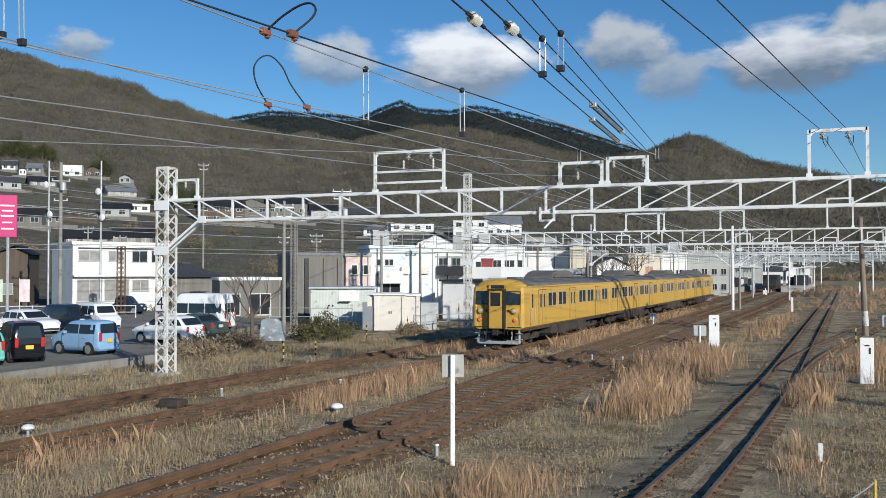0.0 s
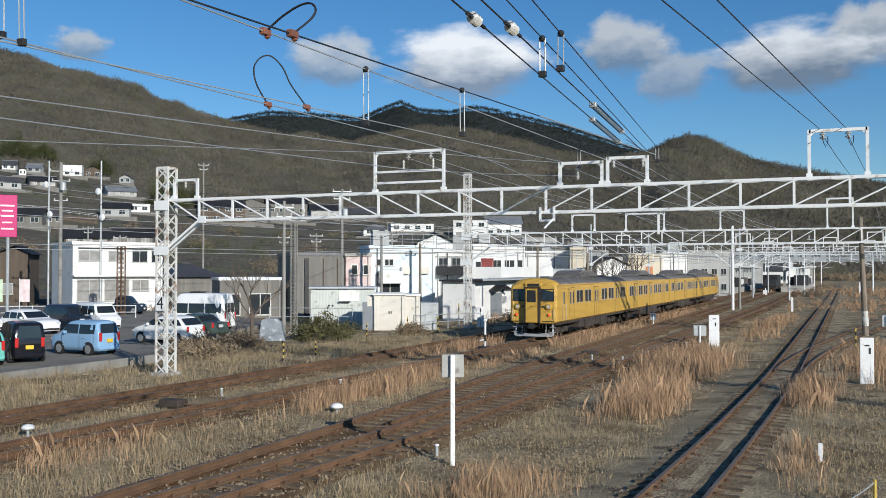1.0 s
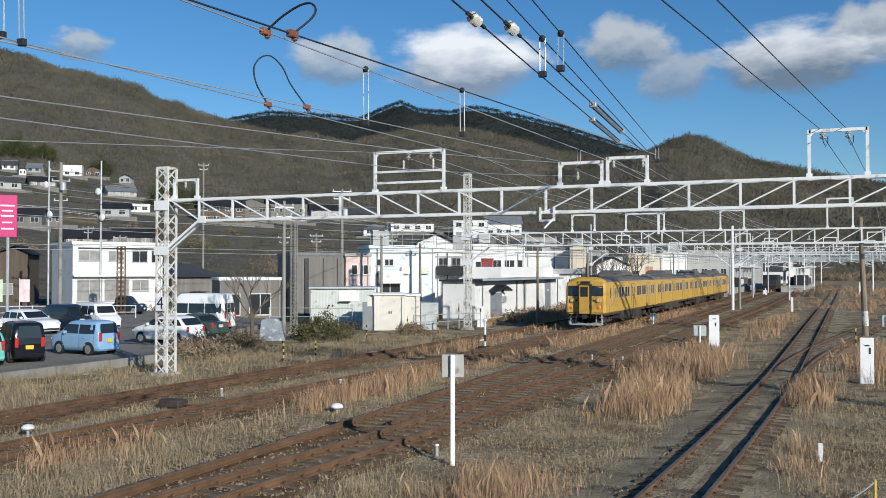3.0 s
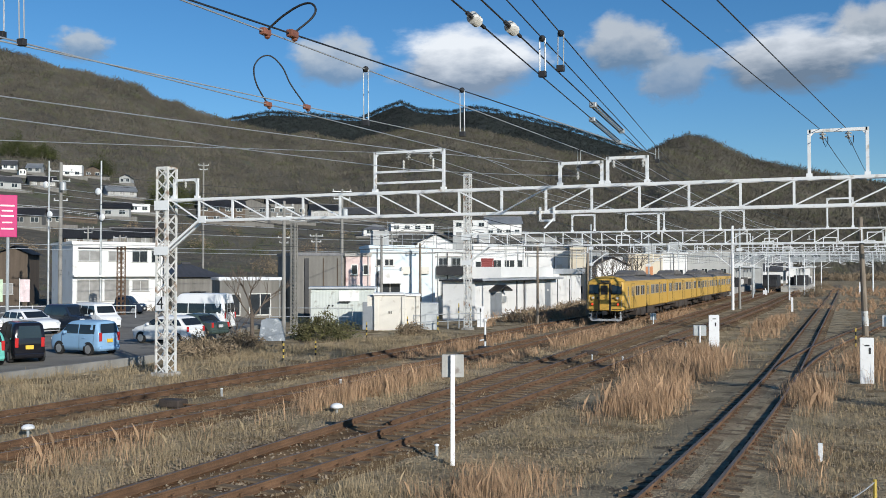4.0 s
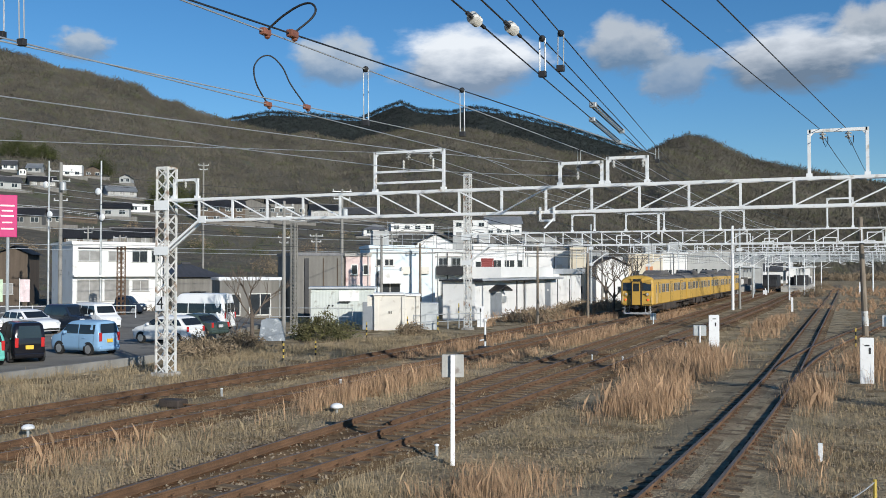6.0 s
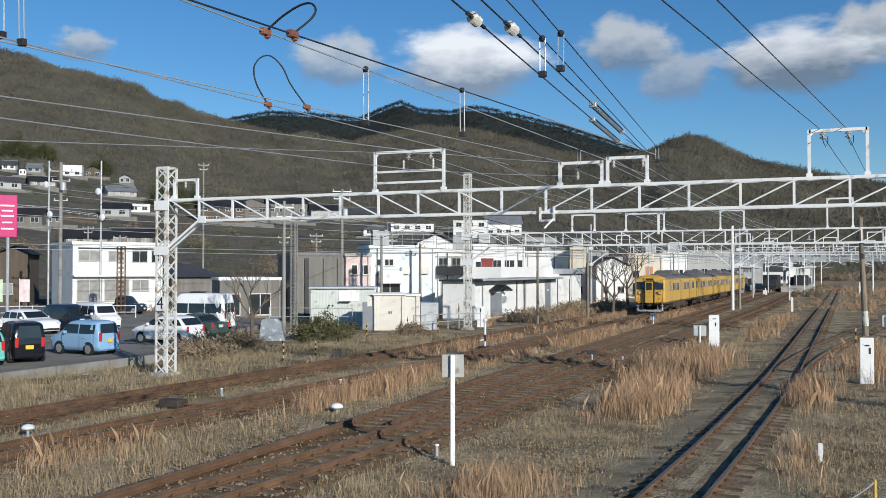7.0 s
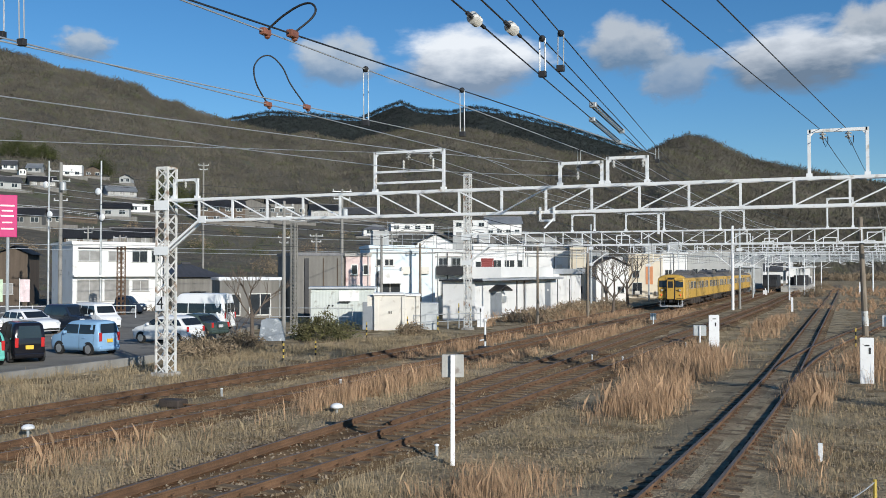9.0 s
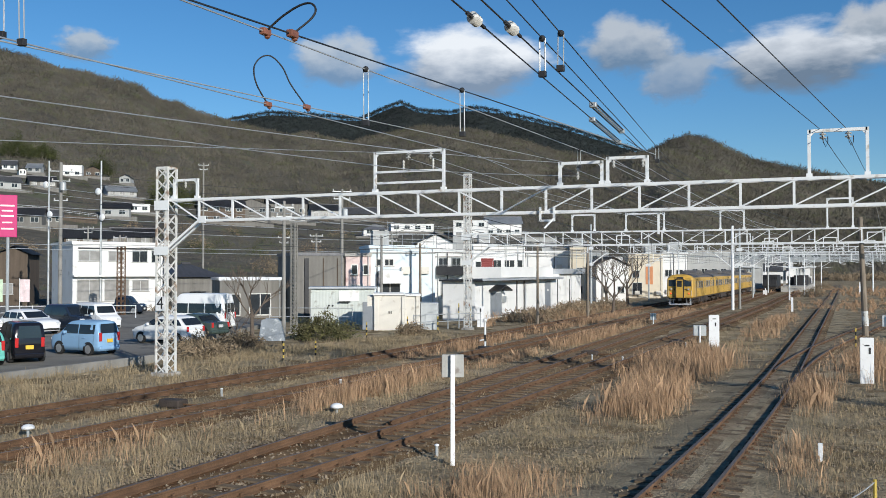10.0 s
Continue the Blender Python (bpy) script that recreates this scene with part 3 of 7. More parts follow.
def seam_mesh():
    bm = BM()
    prism(bm, [(-0.68, 0), (-0.65, 0), (-0.65, 1.93), (-0.009, 1.93), (-0.009, 0), (0.009, 0), (0.009, 1.93), (0.65, 1.93), (0.65, 0), (0.68, 0), (0.68, 1.96), (-0.68, 1.96)], -0.02, 0.016, "x")
    return mesh_of(bm, "door_seam", SEAM)


DOOR = door_mesh()
DOOR_SEAM = seam_mesh()


def wheelset_mesh():
    bm = BM()
    for s in (-1, 1):
        lathe(bm, [(0.1, s * 0.45), (0.40, s * 0.46), (0.445, s * 0.475), (0.445, s * 0.50), (0.425, s * 0.515), (0.42, s * 0.59), (0.36, s * 0.6), (0.14, s * 0.57)], 20, "x")
    rod(bm, (-0.55, 0, 0), (0.55, 0, 0), 0.08)
    for a in range(4):
        box(bm, 0.56, 0.605, 0.2 * math.cos(a * 1.571) - 0.03, 0.2 * math.cos(a * 1.571) + 0.03, 0.2 * math.sin(a * 1.571) - 0.03, 0.2 * math.sin(a * 1.571) + 0.03)
    return mesh_of(bm, "wheelset", UNDER)


WHEELSET = wheelset_mesh()
AXLES = (2.0, 4.1, 15.5, 17.6)


def carriage(cab):
    car = thing("train_carriage", "yellow electric railcar with a sooty roof" + (" and rear driving cab" if cab else ", a middle one"),
                "railway carriage", group="carriages of the yellow train")
    lo = SIDE + [(1.36, 3.28)]
    start = 0.12 if cab else 0.25
    bm = BM()
    ln = 0.10 if cab else 0.0
    if cab:
        rings = [section(start, 0.16, 0.04, ln, lo), section(start + 0.04, 0.07, 0.02, ln, lo), section(start + 0.13, 0.0, 0, ln * 0.9, lo), section(1.2, 0, 0, 0, lo)]
    else:
        rings = [section(start, 0.03, 0, 0, lo), section(start + 0.06, 0, 0, 0, lo)]
    rings += [section(y, 0, 0, 0, lo) for y in (5, 10, 15, 19.69)] + [section(19.75, 0.03, 0, 0, lo)]
    loft(bm, rings)
    bmesh.ops.recalc_face_normals(bm, faces=bm.faces[:])
    body = part("body", bm, YELLOW, car)
    bm = BM()
    ro = ROOF + []
    roof_r = [section(start + 0.30, 0.30, 0.22, 0, ro), section(start + 0.42, 0.10, 0.10, 0, ro), section(start + 0.75, 0.0, 0.02, 0, ro)] if cab else [section(start, 0.02, 0, 0, ro)]
    roof_r += [section(y, 0, 0, 0, ro) for y in (5, 10, 15)] + [section(19.75, 0.02, 0, 0, ro)]
    loft(bm, roof_r)
    roof = part("roof", bm, ROOF_GREY, car, "soot-darkened grey roof", True)
    if cab:
        bm = BM()
        cap = [section(start + 0.06, 0.12, 0.30, 0.09, ro), section(start + 0.18, 0.06, 0.13, 0.06, ro), section(start + 0.5, 0.0, 0.0, 0.0, [(x + 0.012, z + 0.012) for x, z in ro]), section(1.15, 0.0, 0.0, 0.0, [(x + 0.012, z + 0.012) for x, z in ro])]
        loft(bm, cap)
        part("cab_roof", bm, YELLOW, car, smooth=True)
    # gutter along both sides
    for s in (-1, 1):
        bm = BM()
        box(bm, s * 1.40 - 0.02, s * 1.40 + 0.035, 0.4, 19.7, 3.2, 3.235)
        part("gutter", bm, YELLOW, car)
    # cooling unit on the roof with louvred sides
    bm = BM()
    prof = [(-2.5, 3.58), (-2.4, 3.8), (-2.0, 4.0), (-1.0, 4.12), (1.0, 4.12), (2.0, 4.0), (2.4, 3.8), (2.5, 3.58)]
    prism(bm, [(y + 9.9, z) for y, z in prof], -0.95, 0.95, "x")
    bmesh.ops.bevel(bm, geom=[e for e in bm.edges if abs(e.verts[0].co.x - e.verts[1].co.x) < 0.01], offset=0.12, segments=2, affect="EDGES")
    unit = part("cooling_unit", bm, ROOF_GREY, roof, "rounded dark roof cooling unit")
    for y in (3.0, 6.0, 14.0, 17.0):
        bm = BM()
        box(bm, -0.35, 0.35, y - 0.4, y + 0.4, 3.6, 3.76, 0.06)
        part("roof_vent", bm, ROOF_GREY, roof)
    # sides
    doors = (3.5, 9.9, 16.3)
    wins = [5.0, 5.85, 7.15, 8.0, 11.8, 12.65, 13.9, 14.75, 17.9, 18.75] + ([] if cab else [1.3, 2.15])
    for s in (-1, 1):
        turn = pose(0, 0, 0, 0, 0, 0 if s > 0 else 180)
        for y in doors:
            d = shared("door", DOOR, car, Matrix.Translation((s * 1.45, y, 1.1)) @ turn)
            shared("door_seam", DOOR_SEAM, d, pose(0, 0, 0))
            for yy in (-0.32, 0.32):
                shared("window", WIN_NARROW, d, pose(0.012, yy, 0.95))
        for y in wins:
            shared("window", WIN_WIDE, car, Matrix.Translation((s * 1.452, y, 2.08)) @ turn)
        if cab:
            bm = BM()
            box(bm, s * 1.435, s * 1.458, 1.35, 1.97, 1.15, 3.05)
            d = part("cab_door", bm, YELLOW, car)
            shared("window", WIN_NARROW, d, Matrix.Translation((s * 1.456, 1.66, 2.08)) @ turn)
            bm = BM()
            for y in (1.28, 2.05):
                rod(bm, (s * 1.50, y, 1.15), (s * 1.50, y, 2.1), 0.014)
                for z in (1.17, 2.08):
                    rod(bm, (s * 1.44, y, z), (s * 1.50, y, z), 0.012)
            part("handrail", bm, ALU, car)
    # underfloor
    for y0, y1, x0, x1, z0 in ((5.4, 7.0, -1.35, -0.5, 0.42), (7.2, 9.4, 0.45, 1.38, 0.38), (9.7, 11.2, 0.5, 1.36, 0.45), (11.6, 13.4, 0.5, 1.38, 0.36), (8.0, 12.5, -1.35, -0.45, 0.4), (5.6, 6.9, 0.5, 1.36, 0.46)):
        bm = BM()
        box(bm, x0, x1, y0, y1, z0, 1.02, 0.04)
        part("equipment_box", bm, UNDER, car)
    bm = BM()
    box(bm, -1.3, 1.3, 0.5, 19.3, 0.86, 1.03)
    part("underframe", bm, UNDER, car)
    for c in (3.05, 16.55):
        bm = BM()
        for s in (-1, 1):
            prism(bm, [(c - 1.55, 0.42), (c - 1.5, 0.62), (c - 0.8, 0.66), (c - 0.4, 0.5), (c + 0.4, 0.5), (c + 0.8, 0.66), (c + 1.5, 0.62), (c + 1.55, 0.42), (c + 0.6, 0.32), (c - 0.6, 0.32)], s * 0.86 - 0.07, s * 0.86 + 0.07, "x")
            for y in (c - 1.05, c + 1.05):
                box(bm, s * 0.86 - 0.12, s * 0.86 + 0.14, y - 0.14, y + 0.14, 0.32, 0.62, 0.03)
        box(bm, -0.8, 0.8, c - 0.25, c + 0.25, 0.5, 0.88)
        part("bogie", bm, UNDER, car)
    axles = [shared("wheelset", WHEELSET, car, pose(0, y, 0.43)) for y in AXLES]
    # couplers at the plain end
    bm = BM()
    box(bm, -0.16, 0.16, 19.6, 20.15, 0.72, 1.0, 0.03)
    part("coupler", bm, DARK, car)
    bm = BM()
    for k in range(6):
        y = 19.75 + k * 0.08
        box(bm, -0.5, 0.5, y, y + 0.05, 1.1, 3.1)
    part("gangway_bellows", bm, BLACK, car)
    if cab:
        face = start
        tilt = math.degrees(math.atan(0.10 * 1.1))
        # windscreens and the gangway door between them
        for s, nm in ((-1, "windscreen"), (1, "windscreen")):
            bm = BM()
            x0, x1 = sorted((s * 0.47, s * 1.27))
            for a, b, c, d in ((x0, x1, 2.30, 2.35), (x0, x1, 2.97, 3.02), (x0, x0 + 0.04, 2.35, 2.97), (x1 - 0.04, x1, 2.35, 2.97)):
                box(bm, a, b, -0.03, 0.05, c - 2.65, d - 2.65)
            box(bm, x0 + 0.04, x1 - 0.04, -0.015, 0.05, -0.30, 0.32, mi=1)
            rod(bm, (s * 0.75, -0.05, -0.42), (s * 0.95, -0.05, -0.05), 0.012)
            w = part(nm, bm, [DARK, GLASS], car, "dark cab windscreen")
            w.matrix_basis = pose(0, face + 0.065, 2.65, -tilt * 0.75)
        for s in (-1, 1):
            bm = BM()
            box(bm, s * 0.41 - 0.045, s * 0.41 + 0.045, face - 0.33, face + 0.2, 1.02, 3.08, 0.015)
            part("gangway_post", bm, BLACK, car, "black rubber gangway edge")
        bm = BM()
        box(bm, -0.36, 0.36, face - 0.34, face + 0.1, 1.05, 3.05, 0.01)
        gd = part("gangway_door", bm, YELLOW, car)
        bm = BM()
        box(bm, -0.27, 0.27, face - 0.355, face - 0.31, 2.25, 2.95)
        part("window", bm, GLASS, gd)
        bm = BM()
        box(bm, -0.05, 0.05, face - 0.36, face - 0.33, 2.0, 2.03)
        part("door_handle", bm, DARK, gd)
        bm = BM()
        box(bm, -0.45, 0.45, face - 0.36, face + 0.15, 3.08, 3.13)
        part("gangway_hood", bm, BLACK, car)
        # destination box above the door
        bm = BM()
        box(bm, -0.55, 0.5, face + 0.02, face + 0.5, 3.1, 3.4, 0.05)
        sb = part("destination_box", bm, YELLOW, car)
        bm = BM()
        box(bm, -0.36, 0.36, face + 0.005, face + 0.03, 3.16, 3.34)
        part("destination_screen", bm, GLASS, sb)
        for s in (-1, 1):
            bm = BM()
            lathe(bm, [(0.0, 0.05), (0.17, 0.04), (0.17, -0.05), (0.14, -0.09), (0.125, -0.03)], 18, "y", Matrix.Translation((s * 0.95, face, 1.98)))
            hl = part("headlamp", bm, YELLOW, car)
            bm = BM()
            lathe(bm, [(0.12, -0.02), (0.115, -0.045), (0.07, -0.06), (0.01, -0.065)], 16, "y", Matrix.Translation((s * 0.95, face, 1.98)))
            part("lens", bm, LAMP_WHITE, hl, smooth=True)
            bm = BM()
            lathe(bm, [(0.0, 0.05), (0.105, 0.04), (0.105, -0.05), (0.085, -0.07), (0.075, -0.03)], 16, "y", Matrix.Translation((s * 1.0, face, 1.5)))
            tl = part("tail_lamp", bm, YELLOW, car)
            bm = BM()
            lathe(bm, [(0.075, -0.03), (0.06, -0.06), (0.01, -0.075)], 14, "y", Matrix.Translation((s * 1.0, face, 1.5)))
            part("lens", bm, LAMP_RED, tl, "lit red tail lamp")
            bm = BM()
            lathe(bm, [(0.01, 0.03), (0.06, 0.03), (0.065, -0.02), (0.01, -0.025)], 10, "y", Matrix.Translation((s * 0.62, face, 1.98)))
            part("whistle_grille", bm, DARK, car)
            bm = BM()
            box(bm, s * 0.95 - 0.38, s * 0.95 + 0.38, face - 0.05, face + 0.02, 1.09, 1.125)
            part("step_bar", bm, DARK, car)
            bm = BM()
            rod(bm, (s * 1.28, face - 0.05, 1.25), (s * 1.28, face - 0.05, 1.85), 0.014)
            part("handrail", bm, ALU, car)
        # plough, steps, hoses
        bm = BM()
        prism(bm, [(-1.2, 0.28), (-1.1, 0.2), (1.1, 0.2), (1.2, 0.28), (1.2, 0.4), (0.5, 0.4), (0.4, 0.36), (-0.4, 0.36), (-0.5, 0.4), (-1.2, 0.4)], face + 0.1, face + 0.16)
        part("obstacle_guard", bm, SKIRT, car, "pale grey obstacle guard")
        for s in (-1, 1):
            bm = BM()
            beam(bm, (s * 1.1, face + 0.35, 1.0), (s * 1.2, face + 0.12, 0.25), 0.1, 0.05)
            beam(bm, (s * 0.7, face + 0.35, 1.0), (s * 0.75, face + 0.12, 0.4), 0.06, 0.05)
            for z in (0.45, 0.75):
                box(bm, s * 1.15 - 0.17, s * 1.15 + 0.17, face + 0.1, face + 0.28, z, z + 0.03)
            part("step_ladder", bm, SKIRT, car)
        bm = BM()
        box(bm, -0.15, 0.15, face - 0.45, face + 0.5, 0.72, 0.97, 0.05)
        box(bm, -0.12, 0.2, face - 0.6, face - 0.42, 0.69, 1.0, 0.03)
        part("coupler", bm, DARK, car)
        for x in (-0.75, -0.55, 0.4, 0.6, 0.8):
            bm = BM()
            for k in range(5):
                a, b = k / 5 * math.pi, (k + 1) / 5 * math.pi
                rod(bm, (x, face - 0.02 - 0.12 * math.sin(a), 0.95 - 0.3 * k / 5), (x, face - 0.02 - 0.12 * math.sin(b), 0.95 - 0.3 * (k + 1) / 5), 0.022, n=6)
            part("hose", bm, BLACK, car)
    return car, axles


TRAIN = []          # carriage, its offset, which way round, its wheelsets


def build_train():
    a, ax = carriage(True)
    b, bx = carriage(False)
    TRAIN.append((a, 0.0, 1, ax))
    TRAIN.append((b, 20.0, 1, bx))
    for src, off, way in ((b, 40.0, 1), (a, 80.0, -1)):
        c = copy_thing(src, pose(0, 0, 0))
        TRAIN.append((c, off, way, [o for o in c.children if o.name.startswith("wheelset")]))
    tagged(TRAIN[3][0], "yellow electric railcar at the head of the train")


build_train()


# ---- buildings ----
WALL_WHITE = mat("white_render", (0.78, 0.77, 0.74), 0.85, 0, 0.06, 0.4, 10, 0.1, (0.55, 0.53, 0.48), 0.04)
WALL_BLUE = mat("pale_blue_cladding", (0.68, 0.76, 0.80), 0.7, 0, 0.05, 0.4, 10, 0.08)
WALL_PINK = mat("faded_pink_render", (0.66, 0.52, 0.48), 0.9, 0, 0.08, 0.5, 10, 0.1, (0.42, 0.27, 0.24), 0.25)
WALL_DARK = mat("dark_boarding", (0.2, 0.19, 0.17), 0.9, 0, 0.2, 0.5, 8, 0.2, stretch=(4, 4, 0.4))
WALL_BROWN = mat("brown_boarding", (0.12, 0.092, 0.068), 0.9, 0, 0.25, 0.5, 8, 0.2, stretch=(4, 4, 0.4))
WALL_CREAM = mat("cream_render", (0.68, 0.6, 0.46), 0.9, 0, 0.07, 0.4, 10, 0.1)
WALL_PALE = mat("pale_grey_render", (0.42, 0.42, 0.4), 0.9, 0, 0.1, 0.4, 10, 0.1, (0.35, 0.34, 0.32), 0.1)
TILE_GREY = mat("grey_roof_tiles", (0.16, 0.16, 0.165), 0.55, 0, 0.2, 0.8, 5, 0.4, stretch=(5, 1, 1), each=0.1)
TILE_DARK = mat("dark_roof_tiles", (0.065, 0.065, 0.07), 0.5, 0, 0.25, 0.8, 5, 0.4, stretch=(5, 1, 1), each=0.1)
METAL_ROOF = mat("pale_metal_roofing", (0.5, 0.52, 0.54), 0.45, 0.3, 0.12, 0.6, 6, 0.1)
HUT_BEIGE = mat("beige_hut_paint", (0.7, 0.66, 0.58), 0.85, 0, 0.07, 0.7, 12, 0.1, (0.42, 0.37, 0.3), 0.08)
SHED_GREEN = mat("pale_green_grey_sheeting", (0.55, 0.58, 0.54), 0.7, 0, 0.08, 0.7, 12, 0.1, (0.3, 0.29, 0.25), 0.1)
DOOR_GREY = mat("slate_grey_door_paint", (0.24, 0.26, 0.28), 0.6, 0, 0.1, 1, 12, 0.05)
RED_SHUTTER = mat("dark_red_shutter", (0.25, 0.05, 0.045), 0.7, 0, 0.15, 1, 10, 0.1)
ORANGE = mat("faded_orange_panel", (0.6, 0.26, 0.12), 0.7, 0, 0.15, 1, 10, 0.05)
WIN_GREY = mat("curtained_window", (0.32, 0.31, 0.29), 0.25, 0, 0.2, 1.5, 6, 0.0, spec=0.6)
HOUSE_GLASS = mat("house_window_glass", (0.035, 0.04, 0.045), 0.12, 0, 0.3, 1, 5, 0.0, spec=0.7)


def window(parent, x, z, w, h, blind, y=0.0):
    """A window with a proud frame, a recessed pane, a mullion and a sill."""
    bm = BM()
    f = 0.07
    for a, b, c, d in ((x - w / 2, x + w / 2, z + h - f, z + h), (x - w / 2, x + w / 2, z, z + f), (x - w / 2, x - w / 2 + f, z + f, z + h - f), (x + w / 2 - f, x + w / 2, z + f, z + h - f)):
        box(bm, a, b, y - 0.06, y + 0.05, c, d)
    if w > 0.8:
        box(bm, x - 0.03, x + 0.03, y - 0.04, y + 0.05, z + f, z + h - f)
    fr = part("window", bm, ALU, parent)
    bm = BM()
    box(bm, x - w / 2 + f, x + w / 2 - f, y - 0.015, y + 0.05, z + f, z + h - f)
    part("pane", bm, WIN_GREY if blind else HOUSE_GLASS, fr)
    bm = BM()
    box(bm, x - w / 2 - 0.06, x + w / 2 + 0.06, y - 0.12, y + 0.05, z - 0.05, z)
    part("sill", bm, CONCRETE, fr)


TOWN = []          # flat-roofed buildings near the yard, with their sizes


def house(x, y, z, turn, w, d, h, wall, roof, roof_mat, label, windows=(), balcony=None, shutter=None, panel=None, ledge=None):
    """A building: its front is the local -y side, centred on x; the footing goes down into the slope."""
    t = thing("house" if roof != "flat" else "building", label, "house" if roof != "flat" else "building", pose(x, y, z, 0, 0, turn))
    if roof == "flat" and z < 1 and -60 < x and y < 165 and wall not in (WALL_DARK, WALL_PINK):
        TOWN.append((t, w, d, h))
    bm = BM()
    box(bm, -w / 2, w / 2, 0, d, -6.0 if z > 1 else -0.2, h)
    part("wall", bm, wall, t)
    if roof == "flat":
        bm = BM()
        for a, b, c, e in ((-w / 2 - 0.12, w / 2 + 0.12, -0.12, 0.1), (-w / 2 - 0.12, w / 2 + 0.12, d - 0.1, d + 0.12), (-w / 2 - 0.12, -w / 2 + 0.1, 0.1, d - 0.1), (w / 2 - 0.1, w / 2 + 0.12, 0.1, d - 0.1)):
            box(bm, a, b, c, e, h, h + 0.28)
        box(bm, -w / 2 + 0.1, w / 2 - 0.1, 0.1, d - 0.1, h, h + 0.06)
        part("roof", bm, wall if wall in (WALL_WHITE, WALL_CREAM, WALL_BLUE) else roof_mat, t)
        bm = BM()
        rod(bm, (w / 2 - 0.25, -0.06, 0), (w / 2 - 0.25, -0.06, h), 0.05)
        part("downpipe", bm, ALU, t)
    else:
        o, rise = 0.5, min(w, d) * (0.27 if roof == "gable" else 0.25)
        bm = BM()
        if roof == "gable":
            for s in (-1, 1):
                a = [bm.verts.new(p) for p in ((s * (w / 2 + o), -o, h - 0.15), (s * (w / 2 + o), d + o, h - 0.15), (0, d + o, h + rise), (0, -o, h + rise))]
                f = bm.faces.new(a)
            g = bmesh.ops.solidify(bm, geom=bm.faces[:], thickness=0.16)
            part("roof", bm, roof_mat, t)
            bm = BM()
            prism(bm, [(-w / 2, h), (w / 2, h), (0, h + rise - 0.25)], 0.0, d)
            part("gable", bm, wall, t)
            bm = BM()
            box(bm, -0.16, 0.16, -o, d + o, h + rise - 0.02, h + rise + 0.16, 0.03)
            part("ridge", bm, roof_mat, t)
        elif roof == "saddle":
            rise = min(3.0, d * 0.3)
            for s in (-1, 1):
                e = -o if s < 0 else d + o
                bm.faces.new([bm.verts.new(p) for p in ((-w / 2 - o, e, h - 0.15), (w / 2 + o, e, h - 0.15), (w / 2 + o, d / 2, h + rise), (-w / 2 - o, d / 2, h + rise))])
            bmesh.ops.solidify(bm, geom=bm.faces[:], thickness=0.16)
            part("roof", bm, roof_mat, t)
            bm = BM()
            prism(bm, [(0, h), (d, h), (d / 2, h + rise - 0.25)], -w / 2, w / 2, "x")
            part("gable", bm, wall, t)
            bm = BM()
            box(bm, -w / 2 - o, w / 2 + o, d / 2 - 0.18, d / 2 + 0.18, h + rise - 0.02, h + rise + 0.2, 0.03)
            part("ridge", bm, TILE_GREY, t)
        else:
            rl = max(0.3, (w - d) / 2 if w > d else 0.3)
            vs = [bm.verts.new(p) for p in ((-w / 2 - o, -o, h - 0.05), (w / 2 + o, -o, h - 0.05), (w / 2 + o, d + o, h - 0.05), (-w / 2 - o, d + o, h - 0.05), (-rl, d / 2, h + rise), (rl, d / 2, h + rise))]
            for f in ((0, 1, 5, 4), (1, 2, 5), (2, 3, 4, 5), (3, 0, 4), (3, 2, 1, 0)):
                bm.faces.new([vs[i] for i in f])
            part("roof", bm, roof_mat, t)
            bm = BM()
            box(bm, -rl - 0.2, rl + 0.2, d / 2 - 0.16, d / 2 + 0.16, h + rise - 0.06, h + rise + 0.14, 0.03)
            part("ridge", bm, roof_mat, t)
    for wx, wz, ww, wh, bl in windows:
        if wz + wh < h + 0.1:
            window(t, wx, wz, ww, wh, bl)
    if balcony:
        bx, bz, bw, bh = balcony
        dark = wall == WALL_WHITE
        bm = BM()
        box(bm, bx - bw / 2, bx + bw / 2, -0.9, 0, bz - 0.15, bz)
        box(bm, bx - bw / 2, bx + bw / 2, -0.9, -0.82, bz, bz + bh)
        for s in (bx - bw / 2, bx + bw / 2 - 0.08):
            box(bm, s, s + 0.08, -0.82, 0, bz, bz + bh)
        part("balcony", bm, DARK if dark else WALL_WHITE, t, "dark balcony front" if dark else "white balcony front")
        bm = BM()
        rod(bm, (bx - bw / 2, -0.86, bz + bh + 0.12), (bx + bw / 2, -0.86, bz + bh + 0.12), 0.03)
        part("balcony_rail", bm, ALU, t)
    if ledge:
        bm = BM()
        box(bm, -w / 2 - 0.05, w / 2 + 0.05, -0.7, 0.02, ledge, ledge + 0.16, 0.02)
        part("canopy_ledge", bm, wall, t)
        bm = BM()
        box(bm, -w / 2 + 0.5, w / 2 - 0.6, -0.16, 0.02, h - 0.45, h - 0.33)
        part("lintel", bm, DARK, t)
    for spec, m, nm in ((shutter, RED_SHUTTER, "shutter"), (panel, ORANGE, "panel")):
        if spec:
            sx, sz, sw, sh = spec
            bm = BM()
            edge = []
            for k in range(9):
                edge += [(-0.05, sz + sh * k / 9 + 0.01), (-0.075, sz + sh * (k + 0.5) / 9), (-0.05, sz + sh * (k + 1) / 9 - 0.01)]
            prism(bm, [(0.02, sz)] + edge + [(0.02, sz + sh)], sx - sw / 2, sx + sw / 2, "x")
            part(nm, bm, m, t, "dark red roller shutter" if nm == "shutter" else "faded orange wall panel")
    return t


